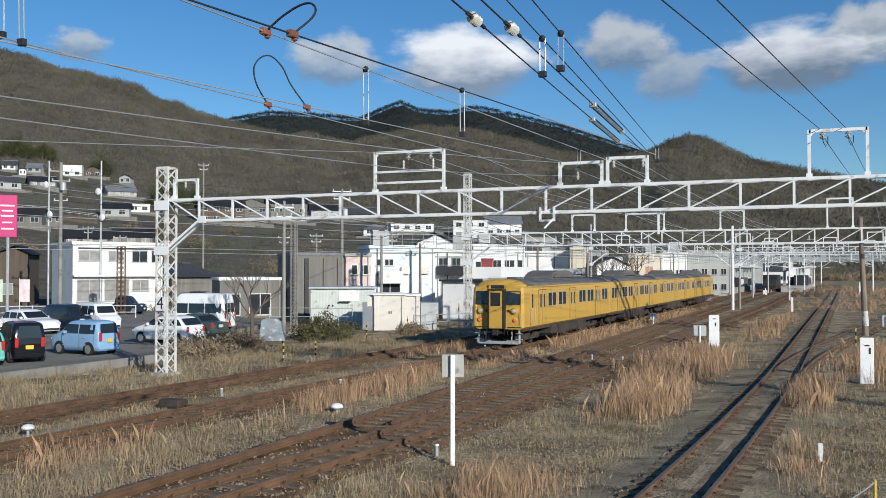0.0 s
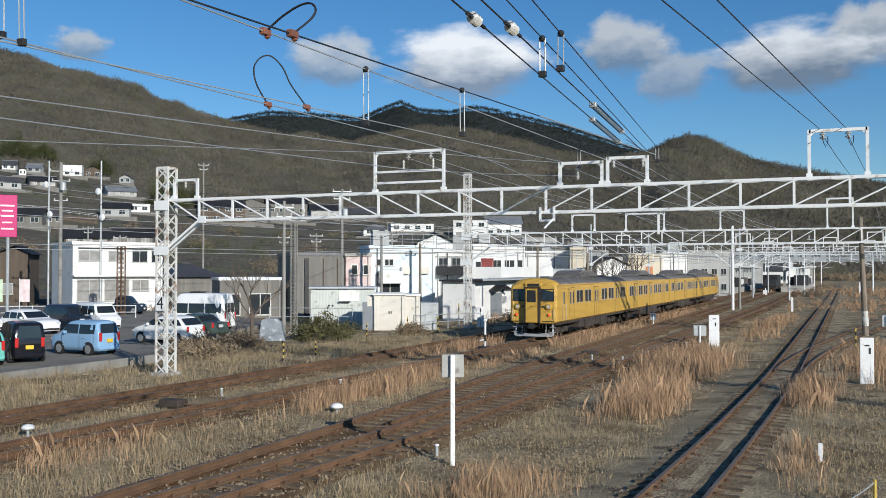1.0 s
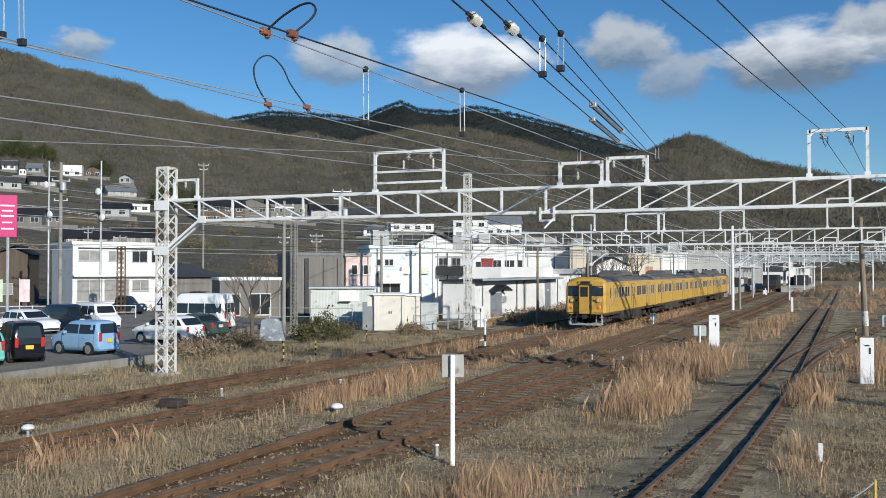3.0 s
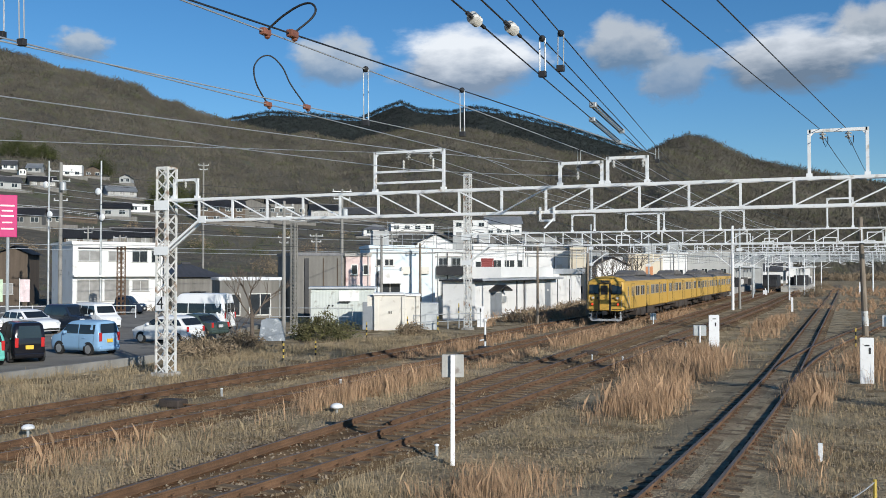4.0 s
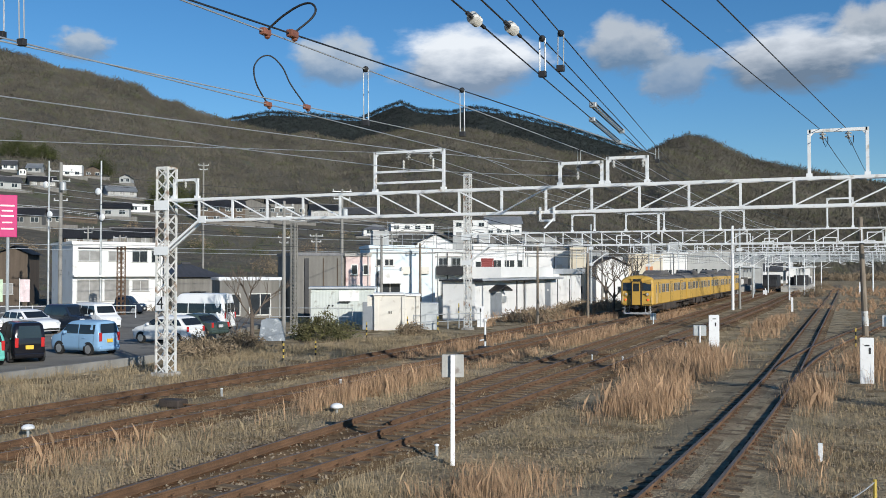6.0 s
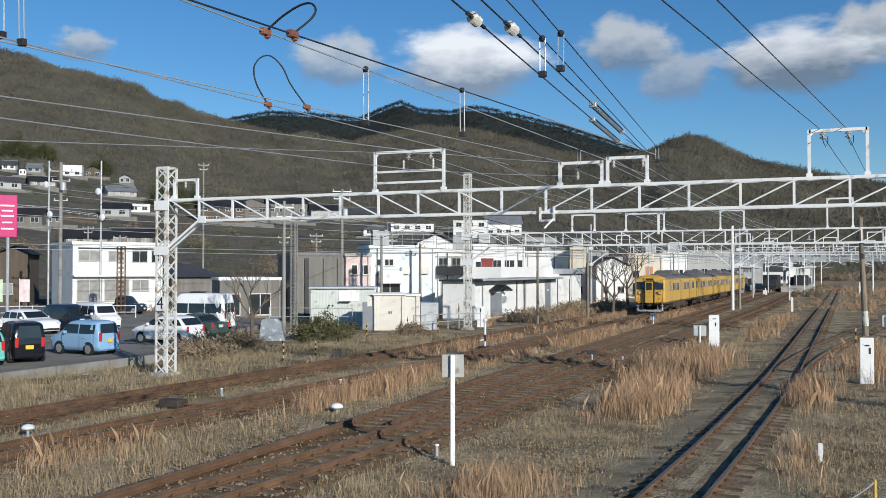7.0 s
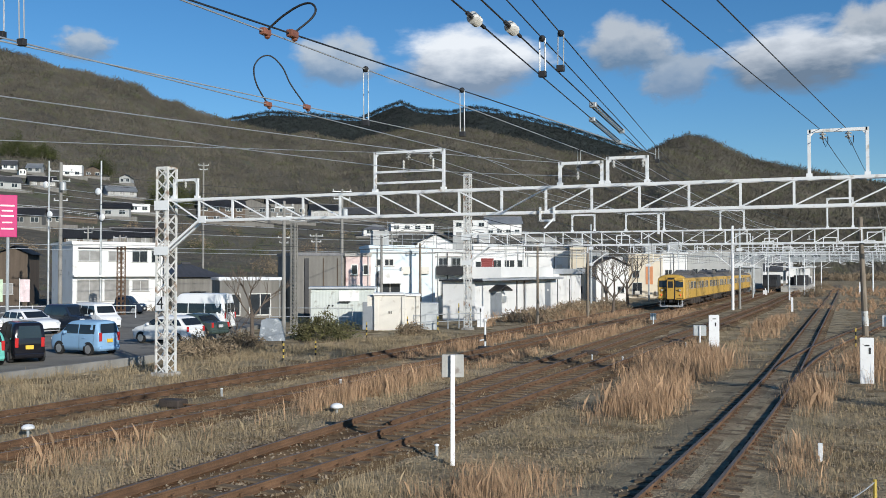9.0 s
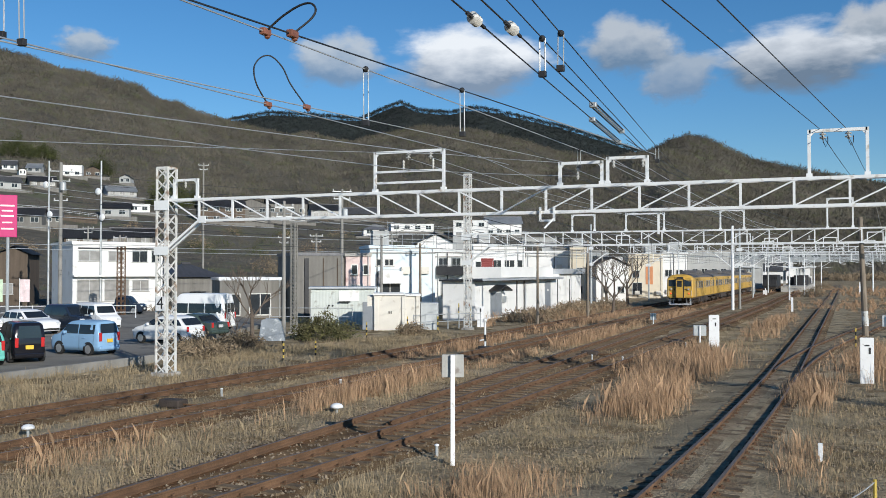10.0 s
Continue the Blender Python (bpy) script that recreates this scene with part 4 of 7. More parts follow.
house(-70.3, 80.2, -0.3, 59, 9.4, 8.0, 7.1, WALL_WHITE, "flat", CONCRETE, "white rendered two-storey office with dark window bands beside a car park", [(-3.0, 5.35, 2.3, 1.1, 1), (-0.3, 5.35, 1.6, 1.1, 1), (2.2, 5.25, 1.7, 1.3, 0), (3.9, 5.25, 0.9, 1.3, 0), (-3.0, 1.2, 2.6, 2.3, 1), (-0.2, 1.2, 2.6, 2.3, 1), (2.3, 2.2, 1.8, 1.2, 1)], ledge=3.75)
house(-38.1, 81.7, -0.3, 35, 6.2, 7.0, 6.5, WALL_BLUE, "flat", CONCRETE, "pale blue-white two-storey building with a white balcony", [(-2.3, 4.8, 0.5, 0.7, 0), (-1.3, 4.8, 0.9, 0.7, 0), (-1.2, 2.3, 2.0, 1.0, 0)], balcony=(-1.2, 3.35, 2.2, 1.0))
house(-35.5, 87.1, -0.3, 14, 3.0, 6.0, 6.2, WALL_WHITE, "flat", CONCRETE, "white apartment block with a dark balcony", [(-0.7, 4.7, 0.9, 0.95, 0), (0.6, 4.7, 0.9, 0.95, 0), (-0.3, 1.7, 1.2, 1.7, 0)], balcony=(0.1, 4.1, 2.7, 0.7))
house(-43.8, 103.1, -0.3, 29, 4.3, 7.0, 7.6, WALL_WHITE, "gable", TILE_GREY, "white gabled house with a grey tiled roof", [(-1.0, 5.0, 0.8, 0.8, 0), (1.1, 5.0, 0.8, 0.8, 0)])
house(-41.0, 78.3, -0.3, 36, 2.3, 6.0, 5.7, WALL_PINK, "flat", CONCRETE, "faded pink rendered house with dark windows", [(-0.35, 4.0, 0.6, 0.95, 0), (0.7, 4.0, 0.6, 0.95, 0), (-0.2, 2.2, 1.4, 0.9, 0)])
boarded = house(-43.9, 76.2, -0.3, 42, 4.7, 8.0, 5.75, WALL_DARK, "flat", TILE_GREY, "dark grey-brown boarded warehouse with a plain wall")
bm = BM()
box(bm, -1.35, -0.95, -0.12, 0.02, -0.1, 5.5, 0.02)
part("pilaster", bm, DARK, boarded, "dark upright pilaster")
for x in (0.4, 1.7):
    bm = BM()
    rod(bm, (x, -0.08, 0.0), (x, -0.08, 5.5), 0.05)
    part("downpipe", bm, WALL_BROWN, boarded)
house(-42.3, 121.1, -0.3, 29, 7.0, 8.0, 7.6, WALL_WHITE, "flat", CONCRETE, "white three-storey building with a dark red shutter", [(-0.3, 4.2, 1.2, 1.6, 0), (1.4, 4.0, 1.4, 1.8, 0), (2.8, 4.0, 0.8, 1.8, 0), (-2.8, 4.0, 0.8, 1.6, 0)], shutter=(-1.6, 3.8, 1.7, 2.2))
house(-40.3, 137.1, -0.3, 16, 6.5, 8.0, 7.0, WALL_WHITE, "flat", METAL_ROOF, "low white works building with a pale metal roof", [(-2, 2.8, 1.4, 1.1, 0), (0.6, 2.8, 1.4, 1.1, 0), (2.4, 2.8, 1.0, 1.1, 0)])
house(-35.1, 134.9, -0.3, 15, 2.2, 5.0, 7.4, WALL_CREAM, "flat", CONCRETE, "narrow cream-coloured concrete block", [(0.2, 3.6, 0.9, 1.2, 0), (0.2, 1.0, 0.9, 1.2, 0)])
house(-29.7, 132.8, -0.3, 27, 4.6, 8.0, 5.1, WALL_WHITE, "gable", TILE_GREY, "pale house with a grey gabled roof behind bare trees", [(-1, 1.2, 1.0, 1.0, 0), (1.2, 1.2, 1.0, 1.0, 0)])
house(-28.5, 150.7, -0.3, 19, 5.3, 7.0, 6.7, WALL_CREAM, "flat", CONCRETE, "cream two-storey building with an orange panel", [(-1.5, 3.2, 1.2, 1.2, 0), (-1.3, 0.6, 1.6, 1.9, 0)], panel=(0.6, 2.2, 1.1, 2.8))
house(-25.9, 162.6, -0.3, 17, 4.1, 8.0, 7.1, WALL_WHITE, "flat", CONCRETE, "white two-storey station-side building", [(-1.0, 3.4, 1.2, 1.1, 0), (0.8, 3.4, 1.2, 1.1, 0)])
house(-21.2, 169.9, -0.3, 15, 7.3, 9.0, 7.5, WALL_PALE, "flat", CONCRETE, "pale grey apartment block beyond the station", [(x, z, 1.0, 1.1, 0) for x in (-2.4, -0.8, 0.8, 2.4) for z in (1.0, 3.6)])
house(-89.3, 84.2, -0.3, 35, 3.1, 7.0, 6.4, WALL_BROWN, "gable", TILE_DARK, "dark brown house with a tiled gabled roof", [(-0.6, 1.6, 1.2, 1.3, 1)])
house(-67.0, 89.1, -0.3, 62, 6.0, 6.0, 3.7, WALL_DARK, "hip", TILE_DARK, "low old house with a dark tiled roof", [(-1.4, 0.6, 1.2, 1.1, 0), (1.0, 0.6, 1.2, 1.1, 0)])
house(-50.0, 74.5, -0.3, 44, 5.7, 5.0, 3.5, WALL_DARK, "flat", METAL_ROOF, "low dark carport building with a pale metal roof", [(-1.8, 0.3, 1.6, 2.0, 0), (0.8, 0.3, 2.0, 2.0, 0)])


def hill_house(az, r, turn, w, d, h, wall, roof, roof_mat, label):
    """A house on the slope that faces the valley, with a row of windows for each storey."""
    x, y, z = polar(az, r, hill_z(az, r))
    HOMES.append((az, r, math.degrees(w / 2 / r)))
    n = max(2, round(w / 3.2))
    wins = [(-w / 2 + w * (k + 0.5) / n, 1.0 + 2.8 * j, min(1.7, w / n * 0.55), 1.2, (k * 3 + j + n) % 3 == 0) for k in range(n) for j in range(max(1, int((h + 0.6) / 2.8)))]
    t = house(x, y, z, az + turn, w, d, h, wall, roof, roof_mat, label, wins)
    bm = BM()
    box(bm, -w / 2 - 2.5, w / 2 + 2.5, -4.0, -3.6, -5.0, 0.15)
    part("garden_wall", bm, WALL_DARK, t, "weathered retaining wall below the house")


hill_house(47.02, 319, 12, 7.9, 6.0, 2.6, WALL_PALE, "saddle", TILE_GREY, "pale rendered house under a long grey tiled roof")
hill_house(46.97, 379, -8, 4.5, 6.0, 2.2, WALL_WHITE, "saddle", TILE_GREY, "small white house with a grey tiled roof high on the slope")
hill_house(46.27, 365, 6, 2.3, 6.0, 2.4, WALL_WHITE, "gable", TILE_GREY, "narrow white gabled house on the hillside")
hill_house(45.72, 381, -12, 4.8, 6.0, 2.2, WALL_PALE, "saddle", METAL_ROOF, "low hillside house under a pale metal roof")
hill_house(45.23, 339, 8, 8.2, 6.0, 2.4, WALL_DARK, "saddle", TILE_DARK, "dark boarded house with a dark tiled roof on the slope")
hill_house(43.74, 402, -6, 7.3, 6.0, 4.4, WALL_WHITE, "flat", CONCRETE, "white two-storey block with a balcony high on the hillside")
hill_house(42.66, 414, 10, 6.8, 6.0, 3.0, WALL_BROWN, "gable", TILE_DARK, "brown gabled house on the hillside")
hill_house(41.08, 351, 14, 9.8, 6.8, 2.2, WALL_PALE, "saddle", METAL_ROOF, "low house with a bright metal roof on the slope")
hill_house(41.46, 283, -6, 7.5, 6.0, 2.7, WALL_PALE, "saddle", TILE_DARK, "pale rendered house with a dark tiled roof below the woods")
hill_house(40.14, 304, 4, 6.0, 6.0, 2.6, WALL_WHITE, "flat", CONCRETE, "small white block with dark windows on the slope")
hill_house(40.95, 405, -14, 4.4, 6.0, 2.7, WALL_PALE, "gable", TILE_DARK, "pale gabled house beside an evergreen tree")
hill_house(46.03, 237, -10, 6.4, 6.0, 2.6, WALL_DARK, "saddle", TILE_DARK, "dark boarded house at the foot of the slope")
hill_house(44.67, 246, 12, 4.0, 6.0, 2.2, WALL_DARK, "saddle", TILE_GREY, "dark house with a grey tiled roof below the slope")
hill_house(42.90, 207, 6, 8.8, 6.2, 2.2, WALL_BROWN, "saddle", TILE_DARK, "brown wooden house with a broad dark tiled roof")
hill_house(40.58, 216, -5, 8.7, 6.1, 2.2, WALL_DARK, "saddle", TILE_DARK, "old dark boarded house with a long tiled roof")
hill_house(35.55, 297, 7, 13.6, 9.0, 5.1, WALL_BROWN, "saddle", TILE_DARK, "large dark brown house with a broad black tiled roof")
hill_house(33.87, 304, -9, 9.9, 6.9, 6.3, WALL_DARK, "gable", TILE_DARK, "dark gabled house with pale bargeboards")
hill_house(31.82, 324, 5, 13.3, 9.0, 6.8, WALL_DARK, "saddle", TILE_DARK, "dark boarded house under a black tiled roof")
hill_house(29.54, 355, 9, 11.0, 7.7, 3.3, WALL_PALE, "saddle", TILE_DARK, "pale house with a dark tiled roof above the yard")
hill_house(27.57, 349, -7, 12.1, 8.5, 2.7, WALL_DARK, "saddle", TILE_GREY, "dark house with a grey tiled roof above the yard")
hill_house(26.60, 281, 5, 7.2, 6.0, 2.2, WALL_WHITE, "hip", TILE_GREY, "white house with a hipped grey roof behind the office row")
hill_house(24.42, 296, 6, 13.2, 9.0, 2.4, WALL_WHITE, "flat", CONCRETE, "long white house with one dark window on the slope")
hill_house(20.98, 289, -4, 10.2, 7.1, 5.4, WALL_WHITE, "flat", CONCRETE, "white apartment block stepping up the slope")
hill_house(18.97, 326, 6, 12.0, 8.4, 4.2, WALL_WHITE, "saddle", METAL_ROOF, "white house with a pale metal roof on the slope")
hill_house(16.86, 312, 3, 11.0, 7.7, 2.9, WALL_PALE, "flat", CONCRETE, "pale grey apartment block behind the warehouse")
woods()


def fittings(t, w, h, d, seed):
    """Aerial, cooling units, pipes and roof rails that clutter a town building."""
    rng = random.Random(seed)
    bm = BM()
    x = rng.uniform(-w * 0.3, w * 0.3)
    rod(bm, (x, d * 0.4, h), (x, d * 0.4, h + 2.4), 0.025, n=6)
    rod(bm, (x - 0.6, d * 0.4, h + 2.3), (x + 0.6, d * 0.4, h + 2.3), 0.015, n=6)
    for k in range(6):
        rod(bm, (x - 0.5 + 0.2 * k, d * 0.4 - 0.3, h + 2.3), (x - 0.5 + 0.2 * k, d * 0.4 + 0.3, h + 2.3), 0.01, n=5)
    part("aerial", bm, GALV, t, "thin metal television aerial")
    for k in range(2):
        x, z = rng.uniform(-w * 0.4, w * 0.4), rng.choice((0.6, h - 2.6))
        bm = BM()
        box(bm, x - 0.4, x + 0.4, -0.42, -0.1, z, z + 0.6, 0.03)
        lathe(bm, [(0.01, -0.43), (0.22, -0.43), (0.22, -0.41), (0.01, -0.4)], 12, "y", Matrix.Translation((x - 0.1, 0, z + 0.3)))
        box(bm, x - 0.38, x + 0.38, -0.4, 0.0, z - 0.06, z)
        part("cooling_unit", bm, HUT_BEIGE, t, "pale cooling unit on a wall bracket")
    for k in range(2):
        x = rng.uniform(-w * 0.45, w * 0.45)
        bm = BM()
        rod(bm, (x, -0.07, 0.2), (x, -0.07, h - 0.2), 0.045, n=8)
        rod(bm, (x, -0.07, h - 0.22), (x + 0.5, -0.07, h - 0.12), 0.045, n=8)
        part("drainpipe", bm, DARK if k else ALU, t)
    bm = BM()
    for k in range(int(w / 0.9) + 1):
        xx = -w / 2 + 0.1 + k * (w - 0.2) / int(w / 0.9)
        rod(bm, (xx, 0.2, h), (xx, 0.2, h + 1.05), 0.022, n=6)
    for zz in (0.6, 1.02):
        rod(bm, (-w / 2 + 0.1, 0.2, h + zz), (w / 2 - 0.1, 0.2, h + zz), 0.022, n=6)
    part("roof_rail", bm, GALV, t, "thin grey roof railing")
    bm = BM()
    x = rng.uniform(-w * 0.25, w * 0.25)
    box(bm, x - 0.8, x + 0.8, d * 0.5, d * 0.5 + 1.4, h + 0.05, h + 1.5, 0.04)
    part("stair_head", bm, WALL_PALE, t, "pale roof stair head")
    for z in (h - 0.32, h - 0.75):
        bm = BM()
        box(bm, -w / 2 - 0.06, w / 2 + 0.06, -0.1, 0.01, z, z + 0.1, 0.01)
        part("cornice", bm, CONCRETE, t, "weathered ledge under the parapet")


for k, (t, w, d, h) in enumerate(TOWN):
    fittings(t, w, h + 0.25, d, k + 3)


def hut():
    """Small equipment hut of two joined boxes with pilasters, by the track."""
    t = thing("equipment_hut", "beige rendered railway equipment hut with a slate-grey door", "hut", pose(-30.2, 63.4, -0.25, 0, 0, 25))
    bm = BM()
    box(bm, -1.55, 1.55, 0, 3.0, 0, 2.55)
    box(bm, -2.0, -1.55, 0.2, 3.0, 0, 2.5)
    part("wall", bm, HUT_BEIGE, t)
    for x0, x1, z in ((-1.6, 0.7, 2.55), (0.75, 1.9, 2.5)):
        bm = BM()
        box(bm, x0, x1, -0.16, 3.1, z, z + 0.14, 0.02)
        part("roof_slab", bm, WALL_WHITE, t)
    for x in (-1.5, 0.5, 1.55):
        bm = BM()
        box(bm, x, x + 0.3, -0.1, 0.0, 0, 2.5, 0.01)
        part("pilaster", bm, HUT_BEIGE, t)
    bm = BM()
    box(bm, -2.35, -1.6, 0.12, 0.2, 0.05, 1.75, 0.01)
    part("door", bm, DOOR_GREY, t)
    bm = BM()
    box(bm, 1.9, 3.2, 0.3, 2.4, 0, 2.0, 0.02)
    part("cabinet", bm, GALV, t, "grey metal cabinet built onto the hut")
    bm = BM()
    for x in (-0.45, -0.3):
        box(bm, x, x + 0.07, -0.02, 0.0, 1.2, 1.4)
    part("marking", bm, DARK, t)


def shed():
    """Pale sheeted shed with a flat roof and a small open hatch."""
    t = thing("storage_shed", "pale green-grey sheeted storage shed with a flat roof", "shed", pose(-37.0, 68.0, -0.25, 0, 0, 28))
    bm = BM()
    n = 40
    pts = [(-2.55 + 5.1 * i / n, 0.012 if i % 2 else 0.0) for i in range(n + 1)] + [(2.55, 3.4), (-2.55, 3.4)]
    prism(bm, pts, 0, 2.9, "z")
    part("wall", bm, SHED_GREEN, t)
    bm = BM()
    box(bm, -2.7, 2.75, -0.25, 3.6, 2.9, 3.05, 0.02)
    part("roof", bm, METAL_ROOF, t)
    bm = BM()
    box(bm, -0.3, 1.3, -0.04, 0.05, 1.9, 2.75)
    part("hatch", bm, WALL_WHITE, t)
    bm = BM()
    box(bm, -0.3, 0.6, -0.3, 0.0, 1.82, 1.9)
    part("hatch_shelf", bm, DARK, t)
    bm = BM()
    box(bm, 1.6, 2.5, -0.06, 0.04, 0, 1.85, 0.01)
    part("door", bm, DOOR_GREY, t)
    for x in (-1.1, -0.8):
        bm = BM()
        lathe(bm, [(0.01, 0.0), (0.08, 0.0), (0.08, -0.04), (0.01, -0.05)], 10, "y", Matrix.Translation((x, -0.0, 1.55)))
        part("vent", bm, DARK, t)


def warehouse():
    """Long low white warehouse along the track with a taller block behind."""
    t = thing("warehouse", "long low white warehouse with dark eaves and grey doors", "warehouse", pose(-29.5, 78.0, -0.3, 0, 0, 90))
    bm = BM()
    box(bm, 0, 25.5, 0, 3.0, 0, 3.45)
    part("wall", bm, WALL_WHITE, t)
    bm = BM()
    box(bm, -0.4, 25.3, -0.9, 3.2, 3.45, 3.62, 0.02)
    part("roof", bm, DARK, t, "dark overhanging flat roof")
    bm = BM()
    box(bm, -0.45, 25.35, -0.95, -0.9, 3.5, 3.72)
    part("fascia", bm, METAL_ROOF, t)
    bm = BM()
    box(bm, 10.5, 28.5, 1.2, 8, 3.7, 4.75)
    box(bm, 25.6, 28.5, 0.2, 8, 0, 3.7)
    part("upper_block", bm, WALL_WHITE, t)
    bm = BM()
    box(bm, 28.6, 38.5, 0.5, 7, 0, 4.0)
    part("annex", bm, WALL_WHITE, t)
    bm = BM()
    box(bm, 28.5, 38.8, 0.0, 7.3, 4.0, 4.6, 0.02)
    part("annex_roof", bm, METAL_ROOF, t)
    bm = BM()
    box(bm, 4.0, 7.0, -0.06, 0.05, 0.2, 2.35)
    box(bm, 5.47, 5.53, -0.08, 0.0, 0.2, 2.35)
    part("double_door", bm, DOOR_GREY, t)
    bm = BM()
    prism(bm, [(3.6, 2.5), (5.5, 2.95), (7.4, 2.5), (7.4, 2.62), (5.5, 3.1), (3.6, 2.62)], -1.0, 0.0)
    part("door_hood", bm, DARK, t)
    bm = BM()
    box(bm, 21.2, 23.2, -0.06, 0.05, 0.3, 3.2)
    part("door", bm, DOOR_GREY, t)
    bm = BM()
    box(bm, 22.0, 22.4, -0.075, -0.05, 2.2, 2.4)
    part("notice", bm, WALL_WHITE, t)
    bm = BM()
    box(bm, 7.2, 7.8, -0.25, 0.0, 1.4, 2.0, 0.02)
    part("meter_box", bm, GALV, t)
    for x in (11.5, 13.8, 26.0, 31.0):
        bm = BM()
        rod(bm, (x, -0.07, 0.0), (x, -0.07, 3.4), 0.05)
        part("downpipe", bm, DARK, t)


hut()
shed()
warehouse()


# ---- far station ----
def canopy(x0, x1, y0, y1, z, label):
    t = thing("platform_canopy", label, "canopy", group="station canopies")
    bm = BM()
    prism(bm, [(x0, z + 0.35), ((x0 + x1) / 2, z), (x1, z + 0.35), (x1, z + 0.6), ((x0 + x1) / 2, z + 0.25), (x0, z + 0.6)], y0, y1)
    part("roof", bm, WHITE_STEEL, t)
    y = y0 + 1
    while y < y1:
        bm = BM()
        rod(bm, ((x0 + x1) / 2, y, -0.3), ((x0 + x1) / 2, y, z + 0.1), 0.11)
        part("column", bm, GALV, t)
        y += 8
    bm = BM()
    box(bm, x0 + 0.3, x1 - 0.3, y0 - 12, y1 + 5, -0.3, 0.9)
    part("platform", bm, CONCRETE, t)
    for k in range(5):
        bm = BM()
        box(bm, x0 + 0.8, x1 - 0.8, y0 + 4 + k * 9, y0 + 6 + k * 9, 0.9, 2.6 - 0.3 * (k % 2), 0.03)
        part("kiosk" if k % 2 else "bench_back", bm, (DARK, WALL_WHITE, ROOF_GREY)[k % 3], t)


canopy(-22.5, -17.8, 188, 240, 4.3, "white station platform canopy with thin columns")
canopy(-11.8, -6.4, 215, 262, 4.4, "white island platform canopy with dark kiosks under it")


def footbridge():
    t = thing("footbridge", "pale enclosed footbridge across the far station tracks", "footbridge")
    bm = BM()
    box(bm, -34, -4, 262, 265, 6.2, 8.6, 0.05)
    part("deck", bm, WALL_PALE, t)
    for k in range(9):
        bm = BM()
        box(bm, -33 + k * 3.2, -30.8 + k * 3.2, 261.93, 262.05, 7.2, 8.2)
        part("window", bm, HOUSE_GLASS, t)
    for x in (-30, -14, -7.5):
        bm = BM()
        box(bm, x - 0.3, x + 0.3, 263, 264, -0.3, 6.2)
        part("pier", bm, CONCRETE, t)


footbridge()
for k, (x, y, w, d, h, m) in enumerate(((-40, 210, 14, 10, 7, "w"), (-30, 300, 16, 12, 9, "p"), (-52, 170, 12, 10, 6.5, "c"), (-46, 150, 9, 8, 6, "w"), (-60, 230, 14, 10, 9, "p"))):
    house(x, y, -0.3, 10, w, d, h, {"w": WALL_WHITE, "p": WALL_PALE, "c": WALL_CREAM}[m], "flat", CONCRETE, "distant town building with rows of windows beyond the station",
          [(-w / 2 + 1.6 + 2.4 * i, 1.2 + 2.8 * j, 1.3, 1.2, (i + j) % 2) for i in range(int((w - 2) / 2.4)) for j in range(int(h / 2.9))])

for x, y, w, h, wall, roof, rm in ((-14, 345, 9, 5.0, WALL_WHITE, "flat", CONCRETE), (-21, 335, 8, 4.2, WALL_WHITE, "saddle", TILE_GREY), (-30, 350, 9, 7.0, WALL_CREAM, "flat", CONCRETE), (-25, 400, 14, 8.0, WALL_WHITE, "flat", CONCRETE)):
    house(x, y, -0.3, 4, w, 8, h, wall, roof, rm, "far town building past the end of the station", [(-w / 2 + 1.4 + 2.3 * i, 1.2 + 2.8 * j, 1.3, 1.2, (i + j) % 2) for i in range(int((w - 1) / 2.3)) for j in range(int(h / 2.9))])


def mast(x, y, h, side):
    """A white steel mast with a bracket arm and two insulators, far down the yard."""
    t = thing("catenary_mast", "white steel catenary mast with a bracket arm beside far tracks", "mast", pose(x, y, -0.25), group="far catenary masts")
    bm = BM()
    rod(bm, (0, 0, 0), (0, 0, h), 0.12, 0.09, 10)
    part("shaft", bm, WHITE_STEEL, t)
    bm = BM()
    beam(bm, (0, 0, h - 1.0), (side * 2.4, 0, h - 0.7), 0.09)
    beam(bm, (0, 0, h - 2.2), (side * 2.2, 0, h - 0.75), 0.07)
    beam(bm, (0, 0, h - 2.4), (side * 2.5, 0, h - 2.1), 0.06)
    part("bracket_arm", bm, WHITE_STEEL, t)
    for k in (0.6, 2.2):
        insulator(t, side * k, 0, h - 0.75, 2, 0.08, down=False)


for k, (x, y) in enumerate(((-7.2, 148), (-15.2, 150), (-23.6, 152), (-6.2, 178), (-15.2, 182), (-24.2, 186), (-5.4, 208), (-15.2, 214), (5.6, 215), (-4.6, 236), (6.6, 250))):
    mast(x, y, 7.2 + 0.4 * (k % 3), 1 if k % 2 else -1)


def wagon(x, y, ln, h, label):
    """A dark parked goods wagon seen far down the yard."""
    t = thing("goods_wagon", label, "wagon", pose(x, y, 0))
    bm = BM()
    box(bm, -1.3, 1.3, 0, ln, 0.9, h, 0.08)
    part("body", bm, DARK, t)
    bm = BM()
    box(bm, -1.1, 1.1, 0.2, ln - 0.2, 0.6, 0.9)
    part("underframe", bm, UNDER, t)
    for yy in (1.5, ln - 1.5):
        w = shared("wheelset", WHEELSET, t, pose(0, yy, 0.43))


wagon(track_x("main", 200), 196, 12, 3.2, "dark goods wagon parked far down the yard")
wagon(track_x("turnout", 225), 218, 12, 3.0, "dark goods wagon parked near the platforms")


